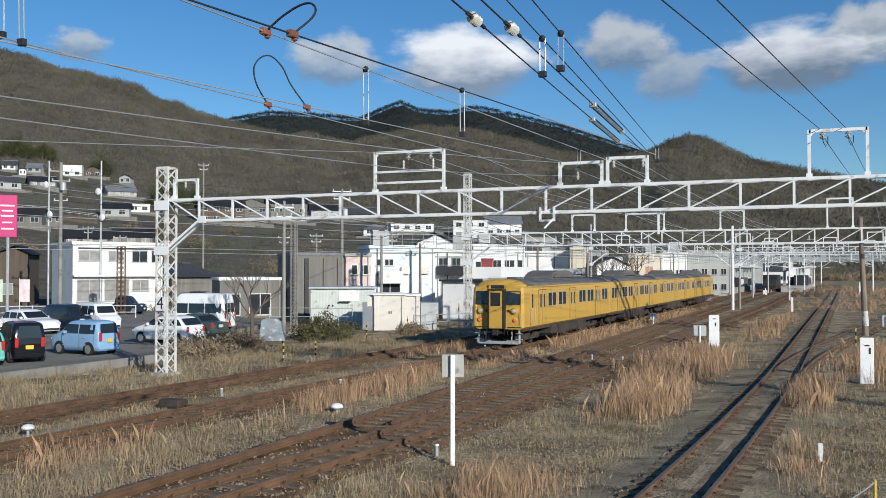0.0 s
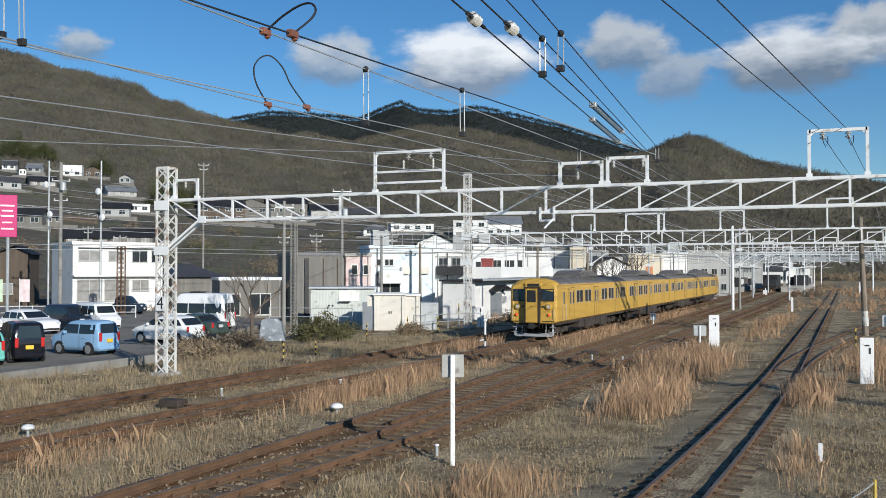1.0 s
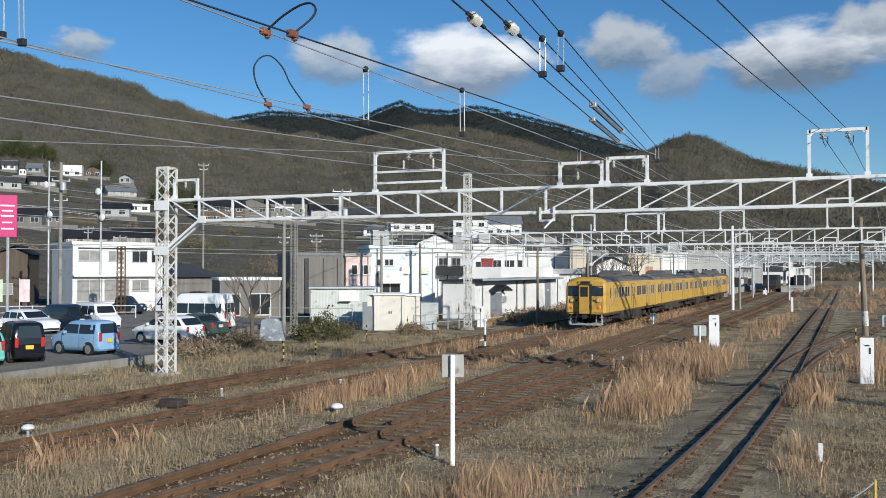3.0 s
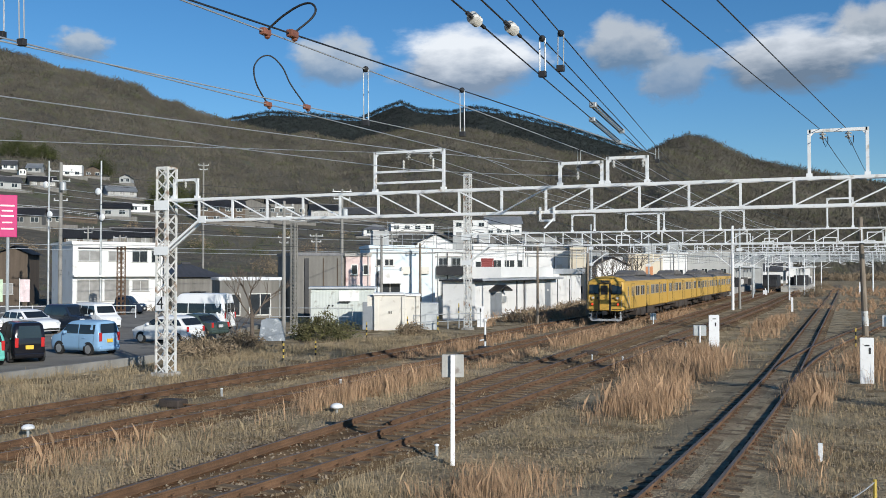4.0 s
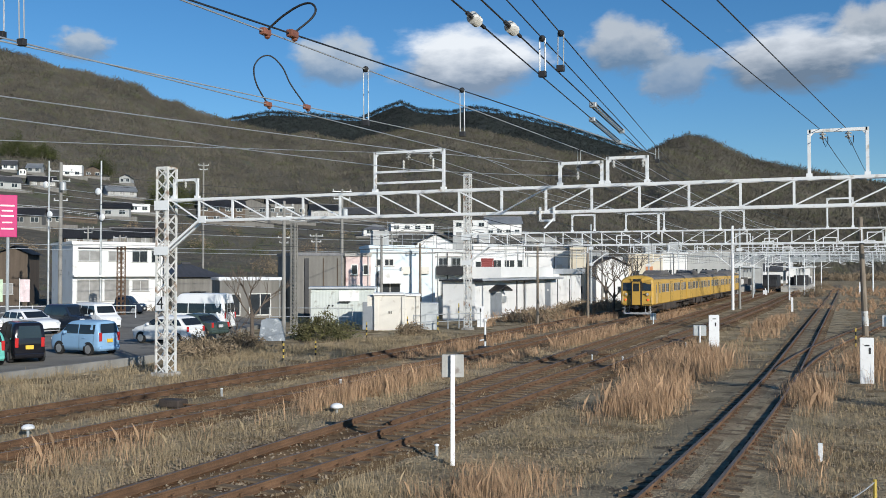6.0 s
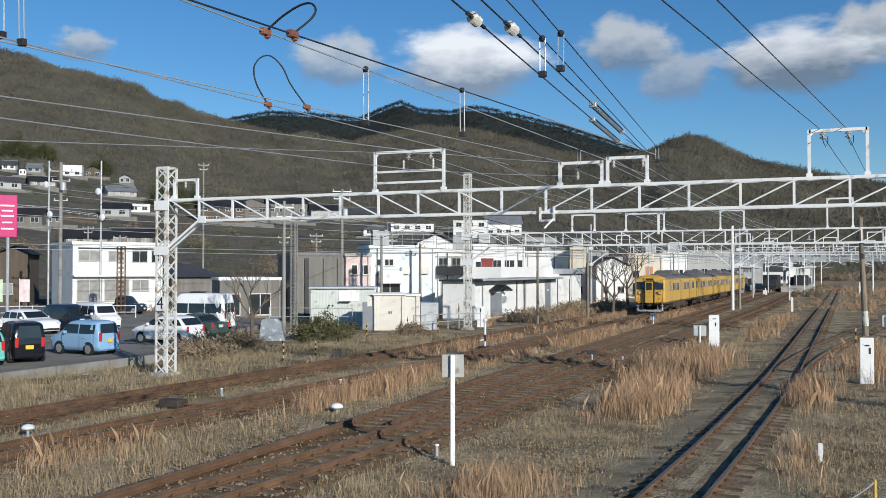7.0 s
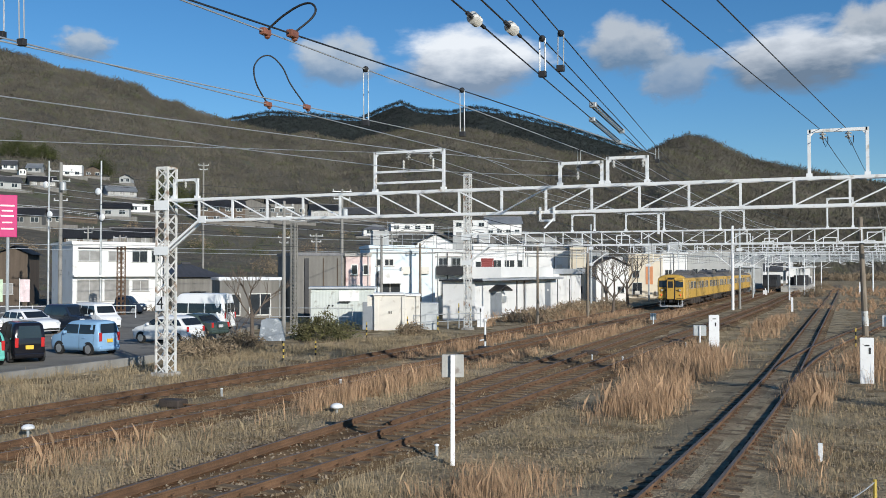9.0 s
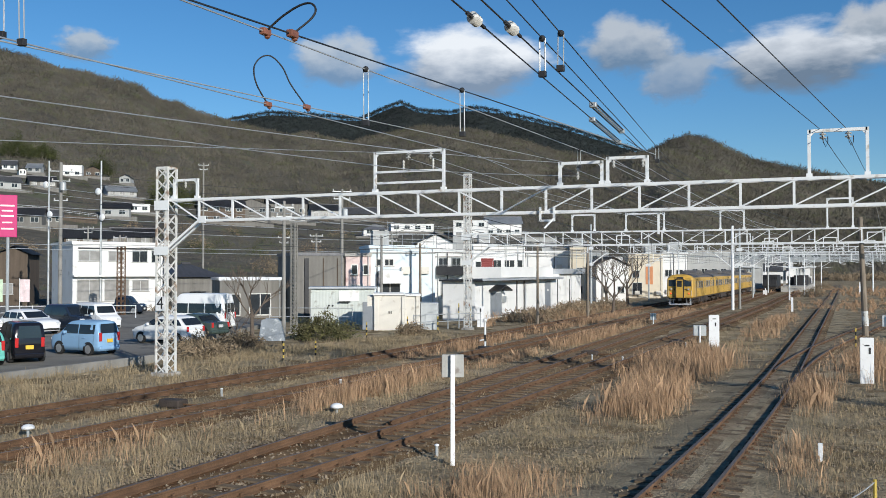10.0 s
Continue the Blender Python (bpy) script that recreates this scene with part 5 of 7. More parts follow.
def terrace(x0, y0, z0, x1, y1, z1, h):
    """A retaining wall along the slope with a guard rail on top."""
    t = thing("retaining_wall", "dark weathered retaining wall with a guard rail on the slope", "wall", group="hillside terraces")
    a, b = Vector((x0, y0, z0)), Vector((x1, y1, z1))
    d = (b - a).normalized()
    n = Vector((d.y, -d.x, 0))
    bm = BM()
    beam(bm, a - n * 0.4 + Vector((0, 0, h / 2 - 1.5)), b - n * 0.4 + Vector((0, 0, h / 2 - 0.6)), 0.8, h + 1.2)
    part("wall", bm, WALL_BROWN, t)
    k = int((b - a).length / 2.2)
    for i in range(k + 1):
        p = a.lerp(b, i / k) + Vector((0, 0, h))
        bm = BM()
        rod(bm, p, p + Vector((0, 0, 0.95)), 0.045, n=6)
        part("rail_post", bm, GALV, t)
    for z in (0.5, 0.92):
        bm = BM()
        rod(bm, a + Vector((0, 0, h + z)), b + Vector((0, 0, h + z)), 0.04, n=6)
        part("guard_rail", bm, GALV, t)


for az0, az1, r, h in ((47.2, 42.4, 262, 1.6), (44.0, 38.6, 196, 1.8)):
    terrace(*polar(az0, r, hill_z(az0, r)), *polar(az1, r, hill_z(az1, r)), h)



# ---- overhead wires ----
def tube(pts, r, n=5):
    """A thin tube through points."""
    verts, faces = [], []
    pts = [Vector(p) for p in pts]
    for i, p in enumerate(pts):
        d = (pts[min(i + 1, len(pts) - 1)] - pts[max(i - 1, 0)]).normalized()
        u = Vector((0, 0, 1)) if abs(d.z) < 0.9 else Vector((1, 0, 0))
        x = d.cross(u).normalized()
        y = x.cross(d)
        for k in range(n):
            a = 2 * math.pi * k / n
            verts.append(p + x * (r * math.cos(a)) + y * (r * math.sin(a)))
    for i in range(len(pts) - 1):
        for k in range(n):
            a, b = i * n + k, i * n + (k + 1) % n
            faces.append((a, b, b + n, a + n))
    return [tuple(v) for v in verts], faces


def sagged(a, b, sag, n=14):
    a, b = Vector(a), Vector(b)
    return [a.lerp(b, i / n) - Vector((0, 0, 4 * sag * (i / n) * (1 - i / n))) for i in range(n + 1)]


def wire(name, a, b, r, material, label, sag=0.0, before=0.0, category="wire", group="overhead wires"):
    a, b = Vector(a), Vector(b)
    if before:
        a = a + (a - b) * before
    v, f = tube(sagged(a, b, sag) if sag else [a, b], r)
    ob = new(name, raw(name, v, f, material, True))
    return tagged(ob, label, category, group)


MESS, FEED, CONT = "dark stranded messenger wire of the overhead line", "pale stranded feeder wire strung between gantries", "bright worn contact wire above the track"
D1 = wire("messenger_wire", (-6.88, 8.98, 7.24), (-6.81, 38.23, 8.71), 0.013, WIRE, MESS, before=0.25)
wire("feeder_wire", (-7.6, 9.76, 7.52), (-7.39, 40.17, 8.05), 0.012, PALE_WIRE, FEED, before=0.25)
wire("contact_wire", (-10.51, 9.64, 7.30), (-12.18, 36.0, 8.31), 0.013, PALE_WIRE, CONT, before=0.3)
wire("messenger_wire", (-10.51, 9.64, 7.25), (-10.43, 38.89, 8.57), 0.012, GALV, "weathered grey messenger wire of the overhead line", before=0.3)
for a, b, r in (((-14.56, 13.37, 7.44), (-14.64, 32.48, 8.56), 0.014), ((-14.56, 13.37, 7.03), (-14.89, 32.39, 7.89), 0.014), ((-14.56, 13.38, 6.61), (-14.0, 32.75, 8.47), 0.010),
                ((-14.64, 32.48, 8.56), (-8.45, 33.02, 7.89), 0.012), ((-14.89, 32.39, 7.89), (-8.52, 32.99, 7.45), 0.012)):
    wire("feeder_wire", a, b, r, PALE_WIRE, FEED, before=0.4 if a[1] < 20 else 0, sag=0.04)
C = [wire("anchor_wire", a, b, r, WIRE, "dark anchor wire running to the gantry", before=0.35)
     for a, b, r in (((-4.48, 11.06, 7.52), (-6.9, 32.5, 8.40), 0.013), ((-4.14, 11.2, 7.52), (-6.18, 32.5, 8.13), 0.013),
                     ((-4.17, 12.26, 7.8), (-5.97, 36.44, 7.71), 0.010), ((-3.85, 12.4, 7.8), (-5.67, 36.56, 7.81), 0.010))]
for a, b in (((-2.23, 13.07, 7.8), (-0.58, 33.24, 8.63)), ((-1.54, 13.36, 7.8), (0.18, 33.55, 8.67))):
    wire("feeder_wire", a, b, 0.011, WIRE, "dark feeder wire slung under a tall frame", before=0.5)
for a, b in (((-0.58, 33.24, 8.50), (1.9, 66, 8.5)), ((0.18, 33.55, 8.50), (2.4, 66, 8.6))):
    wire("feeder_wire", a, b, 0.011, WIRE, "dark feeder wire slung under a tall frame", sag=0.25)


def jumper(pts, label):
    """A black cable loop between two wires, with clamps at its ends."""
    t = thing("jumper_cable", label, "cable")
    vs = [Vector(p) for p in pts]
    fine = []
    for i in range(len(vs) - 1):
        p0, p1, p2, p3 = vs[max(i - 1, 0)], vs[i], vs[i + 1], vs[min(i + 2, len(vs) - 1)]
        for k in range(6):
            s = k / 6
            fine.append(0.5 * ((2 * p1) + (p2 - p0) * s + (2 * p0 - 5 * p1 + 4 * p2 - p3) * s * s + (3 * p1 - p0 - 3 * p2 + p3) * s ** 3))
    fine.append(vs[-1])
    v, f = tube(fine, 0.016, 6)
    ob = new("cable", raw("cable", v, f, BLACK, True))
    ob.parent = t
    for p, m in ((vs[0], BROWN_CERAMIC), (vs[-1], BROWN_CERAMIC)):
        bm = BM()
        box(bm, p.x - 0.05, p.x + 0.05, p.y - 0.09, p.y + 0.09, p.z - 0.05, p.z + 0.05, 0.015)
        ball(bm, p + Vector((0, 0.05, -0.05)), 0.05)
        part("clamp", bm, m, t, "rusty brown clamp")


jumper([(-7.59, 11.63, 7.55), (-7.3, 11.62, 7.74), (-7.02, 11.61, 7.86), (-6.81, 11.57, 7.86), (-6.69, 11.5, 7.74), (-6.7, 11.38, 7.58), (-6.87, 11.19, 7.35)], "black jumper cable looping between two wires")
jumper([(-10.97, 16.92, 7.58), (-11.22, 16.88, 8.0), (-11.31, 16.91, 8.37), (-11.22, 17.03, 8.6), (-11.06, 17.17, 8.64), (-10.88, 17.33, 8.42), (-10.76, 17.47, 8.07), (-10.49, 17.67, 7.61)], "black jumper cable arching over the contact wire")


def dropper(top, low, label="thin twin-rod dropper hung from a black clamp", pale=False):
    t = thing("dropper", label, "dropper", group="wire droppers")
    top, low = Vector(top), Vector(low)
    bm = BM()
    ball(bm, top, 0.055, 2)
    part("clamp", bm, BLACK, t)
    for s in (-0.045, 0.045):
        bm = BM()
        rod(bm, top + Vector((s, 0, 0)), low + Vector((s, 0, 0)), 0.014 if pale else 0.009, n=6)
        part("rod", bm, WHITE_STEEL if pale else GALV, t)
    bm = BM()
    box(bm, low.x - 0.06, low.x + 0.06, low.y - 0.04, low.y + 0.04, low.z - 0.05, low.z + 0.05, 0.01)
    part("lower_clamp", bm, DARK, t)


for a, b, pale in (((-7.57, 14.72, 7.61), (-7.57, 14.74, 6.68), False),
                   ((-6.86, 17.45, 7.67), (-6.86, 17.47, 6.81), False),
                   ((-4.34, 14.49, 7.79), (-4.34, 14.5, 7.23), True),
                   ((-3.99, 14.32, 7.8), (-4.0, 14.33, 7.26), False),
                   ((-7.47, 28.85, 7.85), (-7.47, 28.86, 7.33), False),
                   ((-5.09, 28.86, 7.81), (-5.09, 28.87, 7.4), False),
                   ((-10.47, 9.95, 8.36), (-10.47, 9.98, 7.3), False),
                   ((-10.72, 9.85, 8.36), (-10.73, 9.87, 7.4), False)):
    dropper(a, b, pale=pale)


def string(a, b, at, n, r, label):
    """A strain insulator in the line of a wire."""
    a, b = Vector(a), Vector(b)
    p, d = a.lerp(b, at), (b - a).normalized()
    t = thing("strain_insulator", label, "insulator", group="strain insulators")
    m = d.to_track_quat("Z", "Y").to_matrix().to_4x4()
    m.translation = p
    bm = BM()
    prof = [(0.02, -0.12), (0.03, -0.1)]
    for i in range(n):
        z = -0.08 + i * 0.08
        prof += [(0.03, z), (r, z + 0.025), (r * 0.85, z + 0.05), (0.03, z + 0.06)]
    prof += [(0.035, prof[-1][1] + 0.03), (0.02, prof[-1][1] + 0.1)]
    lathe(bm, prof, 12, m=m)
    part("ceramic_body", bm, CERAMIC, t)
    bm = BM()
    rod(bm, m @ Vector((0, 0, -0.34)), m @ Vector((0, 0, -0.1)), 0.03)
    rod(bm, m @ Vector((0, 0, prof[-1][1])), m @ Vector((0, 0, prof[-1][1] + 0.3)), 0.026)
    part("fitting", bm, DARK, t)


string((-4.48, 11.06, 7.52), (-6.9, 32.5, 8.40), 0.05, 4, 0.085, "pale ceramic strain insulator with dark fittings")
string((-4.14, 11.2, 7.52), (-6.18, 32.5, 8.13), 0.075, 4, 0.085, "pale ceramic strain insulator with dark fittings")


# insulators on the nearest gantry
for x, z in ((-14.9, 8.52), (-14.0, 8.52)):
    insulator(G1, x, 32.45, z, 2, 0.1)
for x in (-15.1, -13.9):
    insulator(G1, x, 32.45, 7.87, 3, 0.05, down=False)
for x, z in ((-8.45, 7.82), (-8.45, 7.55), (-7.2, 7.9), (-6.2, 7.9), (-25.0, 7.8)):
    insulator(G1, x, 32.45, z, 2, 0.06)
for x in (-0.57, 0.19):
    insulator(G1, x, 33.2, 8.60, 2, 0.11)
    bm = BM()
    beam(bm, (x, 32.5, 8.54), (x, 33.3, 8.6), 0.04)
    part("insulator_arm", bm, GALV, G1)
    v, f = tube([(x, 33.1, 8.45), (x + 0.02, 33.1, 8.25), (x + 0.08, 33.15, 8.12), (x + 0.15, 33.2, 8.22), (x + 0.15, 33.25, 8.45)], 0.014)
    ob = new("jumper_loop", raw("jumper_loop", v, f, WIRE))
    ob.parent = G1


def catenary(key, y0, y1, contact=True):
    """Messenger, contact wire and droppers of one track between two gantries."""
    n = 8
    xa, xb = track_x(key, y0), track_x(key, y1)
    lab = "thin dark messenger wire between distant gantries"
    wire("messenger_wire", (xa, y0, 6.1), (xb, y1, 6.1), 0.010, WIRE, lab, sag=0.35)
    wire("contact_wire", (xa, y0, 5.15), (xb, y1, 5.15), 0.010, WIRE, "thin contact wire above a yard track")
    for k in range(1, n):
        s = k / n
        x, y = xa + (xb - xa) * s, y0 + (y1 - y0) * s
        bm = BM()
        rod(bm, (x, y, 5.15), (x, y, 6.1 - 1.4 * s * (1 - s)), 0.006, n=4)
        tagged(new("dropper", mesh_of(bm, "dropper", WIRE)), "thin wire dropper between messenger and contact wire", "dropper", "wire droppers")


LEVELS = (32.5, 66.0, 109.6, 140.0, 173.0, 205.0, 245.0)
for key in ("turnout", "main", "through", "loop"):
    for a, b in zip(LEVELS, LEVELS[1:]):
        catenary(key, a, b)


def pull_off(parent, x, y, z0, side):
    """Hanging bracket with an insulator and a steady arm for one track's wires."""
    bm = BM()
    beam(bm, (x + 0.5 * side, y, z0), (x + 0.5 * side, y, 5.35), 0.07)
    rod(bm, (x + 0.5 * side, y, 5.5), (x, y, 5.2), 0.02)
    rod(bm, (x + 0.5 * side, y, 6.1), (x, y, 6.12), 0.02)
    part("pull_off_arm", bm, WHITE_STEEL, parent)
    insulator(parent, x + 0.12 * side, y, 6.1, 2, 0.06, down=False)


for key, sd in (("siding", 1), ("turnout", 1), ("main", -1), ("through", 1), ("loop", -1)):
    pull_off(G2, track_x(key, 66), 66, 5.9, sd)
pull_off(G1, -6.2, 32.5, 6.15, 1)
bm = BM()
for x, z in ((-9.75, 6.35), (-9.25, 6.35)):
    beam(bm, (x, 32.25, 5.85), (x, 32.25, z), 0.07)
beam(bm, (-9.75, 32.25, 5.87), (-9.25, 32.25, 5.87), 0.07)
beam(bm, (-9.25, 32.25, 5.95), (-9.55, 32.1, 5.6), 0.06)
part("pulley_bracket", bm, WHITE_STEEL, G1)

# far side wires crossing behind the car park
for k, (xa, ya, za, xb, yb, zb) in enumerate(((-62, 62, 10.2, -26, 140, 9.2), (-62, 62, 9.4, -26, 140, 8.5), (-62, 62, 8.4, -26, 140, 7.6), (-62, 62, 7.0, -26, 140, 6.6), (-62, 62, 6.6, -26, 140, 6.2), (-90, 90, 15.0, -40, 110, 9.0), (-90, 90, 14.2, -40, 110, 8.5))):
    wire("street_wire", (xa, ya, za), (xb, yb, zb), 0.022, PALE_WIRE if k % 2 else GALV, "grey power line strung between street poles", sag=0.8, before=0.5, group="street wires")
for xa, za, xb, zb, m in ((-14.9, 8.3, -13.2, 7.9, 1), (-14.0, 8.3, -12.0, 7.9, 1), (-8.45, 7.6, -7.2, 8.0, 1), (-8.4, 7.3, -6.6, 7.6, 0), (-7.2, 7.7, -6.3, 8.0, 1), (-6.2, 7.7, -4.0, 6.9, 1), (-6.8, 8.6, -2.6, 6.9, 0), (-7.4, 8.05, -5.0, 6.9, 1), (-12.2, 8.3, -9.6, 6.9, 1), (-10.4, 8.5, -8.2, 6.9, 0), (-5.9, 7.7, -0.9, 6.9, 0)):
    wire("feeder_wire", (xa, 32.6, za), (xb, 66.0, zb), 0.012, PALE_WIRE if m else WIRE, FEED, sag=0.3)
for xa, za, xb, zb in ((-13.2, 7.9, -13.0, 8.0), (-12.0, 7.9, -11.5, 8.0), (-7.2, 8.0, -7.0, 8.0), (-6.3, 8.0, -5.6, 8.0), (1.9, 8.5, 4.0, 8.1), (2.4, 8.6, 5.0, 8.1)):
    wire("feeder_wire", (xa, 66.0, za), (xb, 109.6, zb), 0.014, GALV, "thin grey feeder wire between distant gantries", sag=0.5)
wire("sleeved_wire", (-6.85, 22.63, 7.93), (-6.81, 38.23, 8.71), 0.02, PALE_WIRE, "white sleeved stretch of a messenger wire")
for p, q in (((-5.06, 20.78, 7.79), (-5.57, 26.1, 7.95)), ((-6.0, 24.53, 8.07), (-6.76, 31.24, 8.35))):
    p, q = Vector(p), Vector(q)
    t = thing("turnbuckle", "dark threaded turnbuckle in an anchor wire", "turnbuckle", group="turnbuckles")
    for sd in (-0.05, 0.05):
        bm = BM()
        rod(bm, p + Vector((sd, 0, sd * 0.6)), q + Vector((sd, 0, sd * 0.6)), 0.018, n=6)
        part("side_rod", bm, DARK, t)
    for k in range(2):
        c = p if k == 0 else q
        bm = BM()
        box(bm, c.x - 0.08, c.x + 0.08, c.y - 0.06, c.y + 0.06, c.z - 0.06, c.z + 0.06, 0.02)
        part("end_clamp", bm, GALV, t)
    bm = BM()
    d = q - p
    for k in range(14):
        a = p + d * (k + 1) / 16
        rod(bm, a, a + d * 0.03, 0.032, n=8)
    rod(bm, p, q, 0.014, n=6)
    part("thread", bm, GALV, t)
for a, b in (((-43.3, 79.4, 11.4), (-22.9, 75.0, 6.2)), ((-43.3, 79.4, 10.8), (-21.6, 86.4, 6.7)), ((-36.0, 81.0, 6.3), (-25.5, 66.0, 10.6)), ((-37.5, 76.0, 7.0), (-25.5, 66.0, 9.6)), ((-33.3, 53.3, 8.2), (-37.5, 76.0, 7.0)), ((-33.3, 53.3, 7.6), (-43.3, 79.4, 10.8)),
             ((-66.1, 67.7, 13.2), (-43.3, 79.4, 11.4)), ((-66.1, 67.7, 12.3), (-43.3, 79.4, 10.8)), ((-66.1, 67.7, 10.5), (-33.3, 53.3, 8.2)), ((-25.5, 66.0, 8.6), (-22.9, 75.0, 6.2)), ((-22.9, 75.0, 6.2), (-21.6, 86.4, 6.7)), ((-66.1, 67.7, 9.0), (-37.5, 76.0, 6.8))):
    wire("street_wire", a, b, 0.018, WIRE, "thin dark line slung between trackside poles", sag=0.3, group="street wires")


# ---- car park ----
def car_park():
    t = thing("car_park", "worn grey asphalt car park raised above the tracks", "car park", kind="structure")
    bm = BM()
    prism(bm, [(-31.2, 8), (-30.2, 37), (-33.5, 41), (-42, 66), (-56, 76), (-90, 84), (-90, 8)], -0.4, 0.05, "z")
    part("paving", bm, ASPHALT, t)
    for k in range(9):
        bm = BM()
        y = 10 + k * 3.0
        x = -31.2 + (y - 8) / 29
        box(bm, x - 0.1, x + 0.1, y, y + 2.94, -0.4, 0.13, 0.02)
        part("kerb_block", bm, POLE_GREY, t)


car_park()
RUBBER = mat("tyre_rubber", (0.025, 0.025, 0.025), 0.85, 0, 0.2, 4, 30, 0.1)
RIM = mat("alloy_rim", (0.5, 0.5, 0.5), 0.35, 0.7, 0.1, 5, 20, 0.0)
CAR_GLASS = mat("tinted_car_glass", (0.02, 0.024, 0.026), 0.05, 0, 0.2, 1, 4, 0.0, spec=0.9)
TAIL = mat("red_tail_lens", (0.5, 0.03, 0.03), 0.2, 0, 0.1, 5, 20, 0.0)
HEAD = mat("clear_lamp_lens", (0.75, 0.76, 0.76), 0.1, 0.2, 0.1, 5, 20, 0.0)
PLATE_Y = mat("yellow_plate", (0.75, 0.48, 0.04), 0.5, 0, 0.05, 5, 20, 0.0)
PLATE_W = mat("white_plate", (0.75, 0.75, 0.72), 0.5, 0, 0.05, 5, 20, 0.0)


def paint(name, c, rough=0.25):
    return mat(name, c, rough, 0.0, 0.04, 0.8, 10, 0.0, spec=0.6)


WHEEL_T = {}


def hull(L, W, H, belt, tops, sill=0.22):
    """The skin of a car: how far out it lies at a station and a height, and its ring of points there."""
    ys, zs = [p[0] for p in tops], [p[1] for p in tops]

    def top(y):
        return sum(lerp(ys, zs, y + d) for d in (-0.08, -0.04, 0, 0.04, 0.08)) / 5

    def plan(y):
        e = abs(y) / (L / 2)
        return W / 2 * (1 - 0.16 * e ** 7)

    def out(y, z):
        lean = max(0.0, z - belt) / max(0.2, H - belt)
        low = max(0.0, 0.45 - z) * 0.18
        return plan(y) - 0.13 * lean ** 1.3 - low - 0.025 * max(0.0, 1 - abs(z - belt * 0.75) / 0.12) * 0.4

    def ring(y, squash=0.0):
        tp = top(y) - squash * 0.25
        zb = min(belt, tp - 0.05)
        lo = sill + squash * 0.14
        hs = [lo, lo + (zb - lo) * 0.3, lo + (zb - lo) * 0.7, zb, zb + (tp - zb) * 0.45, tp - min(0.1, (tp - zb) * 0.3), tp - min(0.03, (tp - zb) * 0.1)]
        half = [(out(y, z) - squash * 0.1, z) for z in hs]
        x5 = half[5][0]
        half[6] = (half[6][0] - 0.05, half[6][1])
        half += [(x5 * 0.75, tp), (x5 * 0.3, tp + 0.018)]
        full = half + [(-x, z) for x, z in reversed(half)]
        return [(x, y, z) for x, z in full]
    return top, out, ring


def grid_patch(bm, rows):
    vs = [[bm.verts.new(p) for p in r] for r in rows]
    for a, b in zip(vs, vs[1:]):
        for k in range(len(a) - 1):
            bm.faces.new((a[k], a[k + 1], b[k + 1], b[k]))


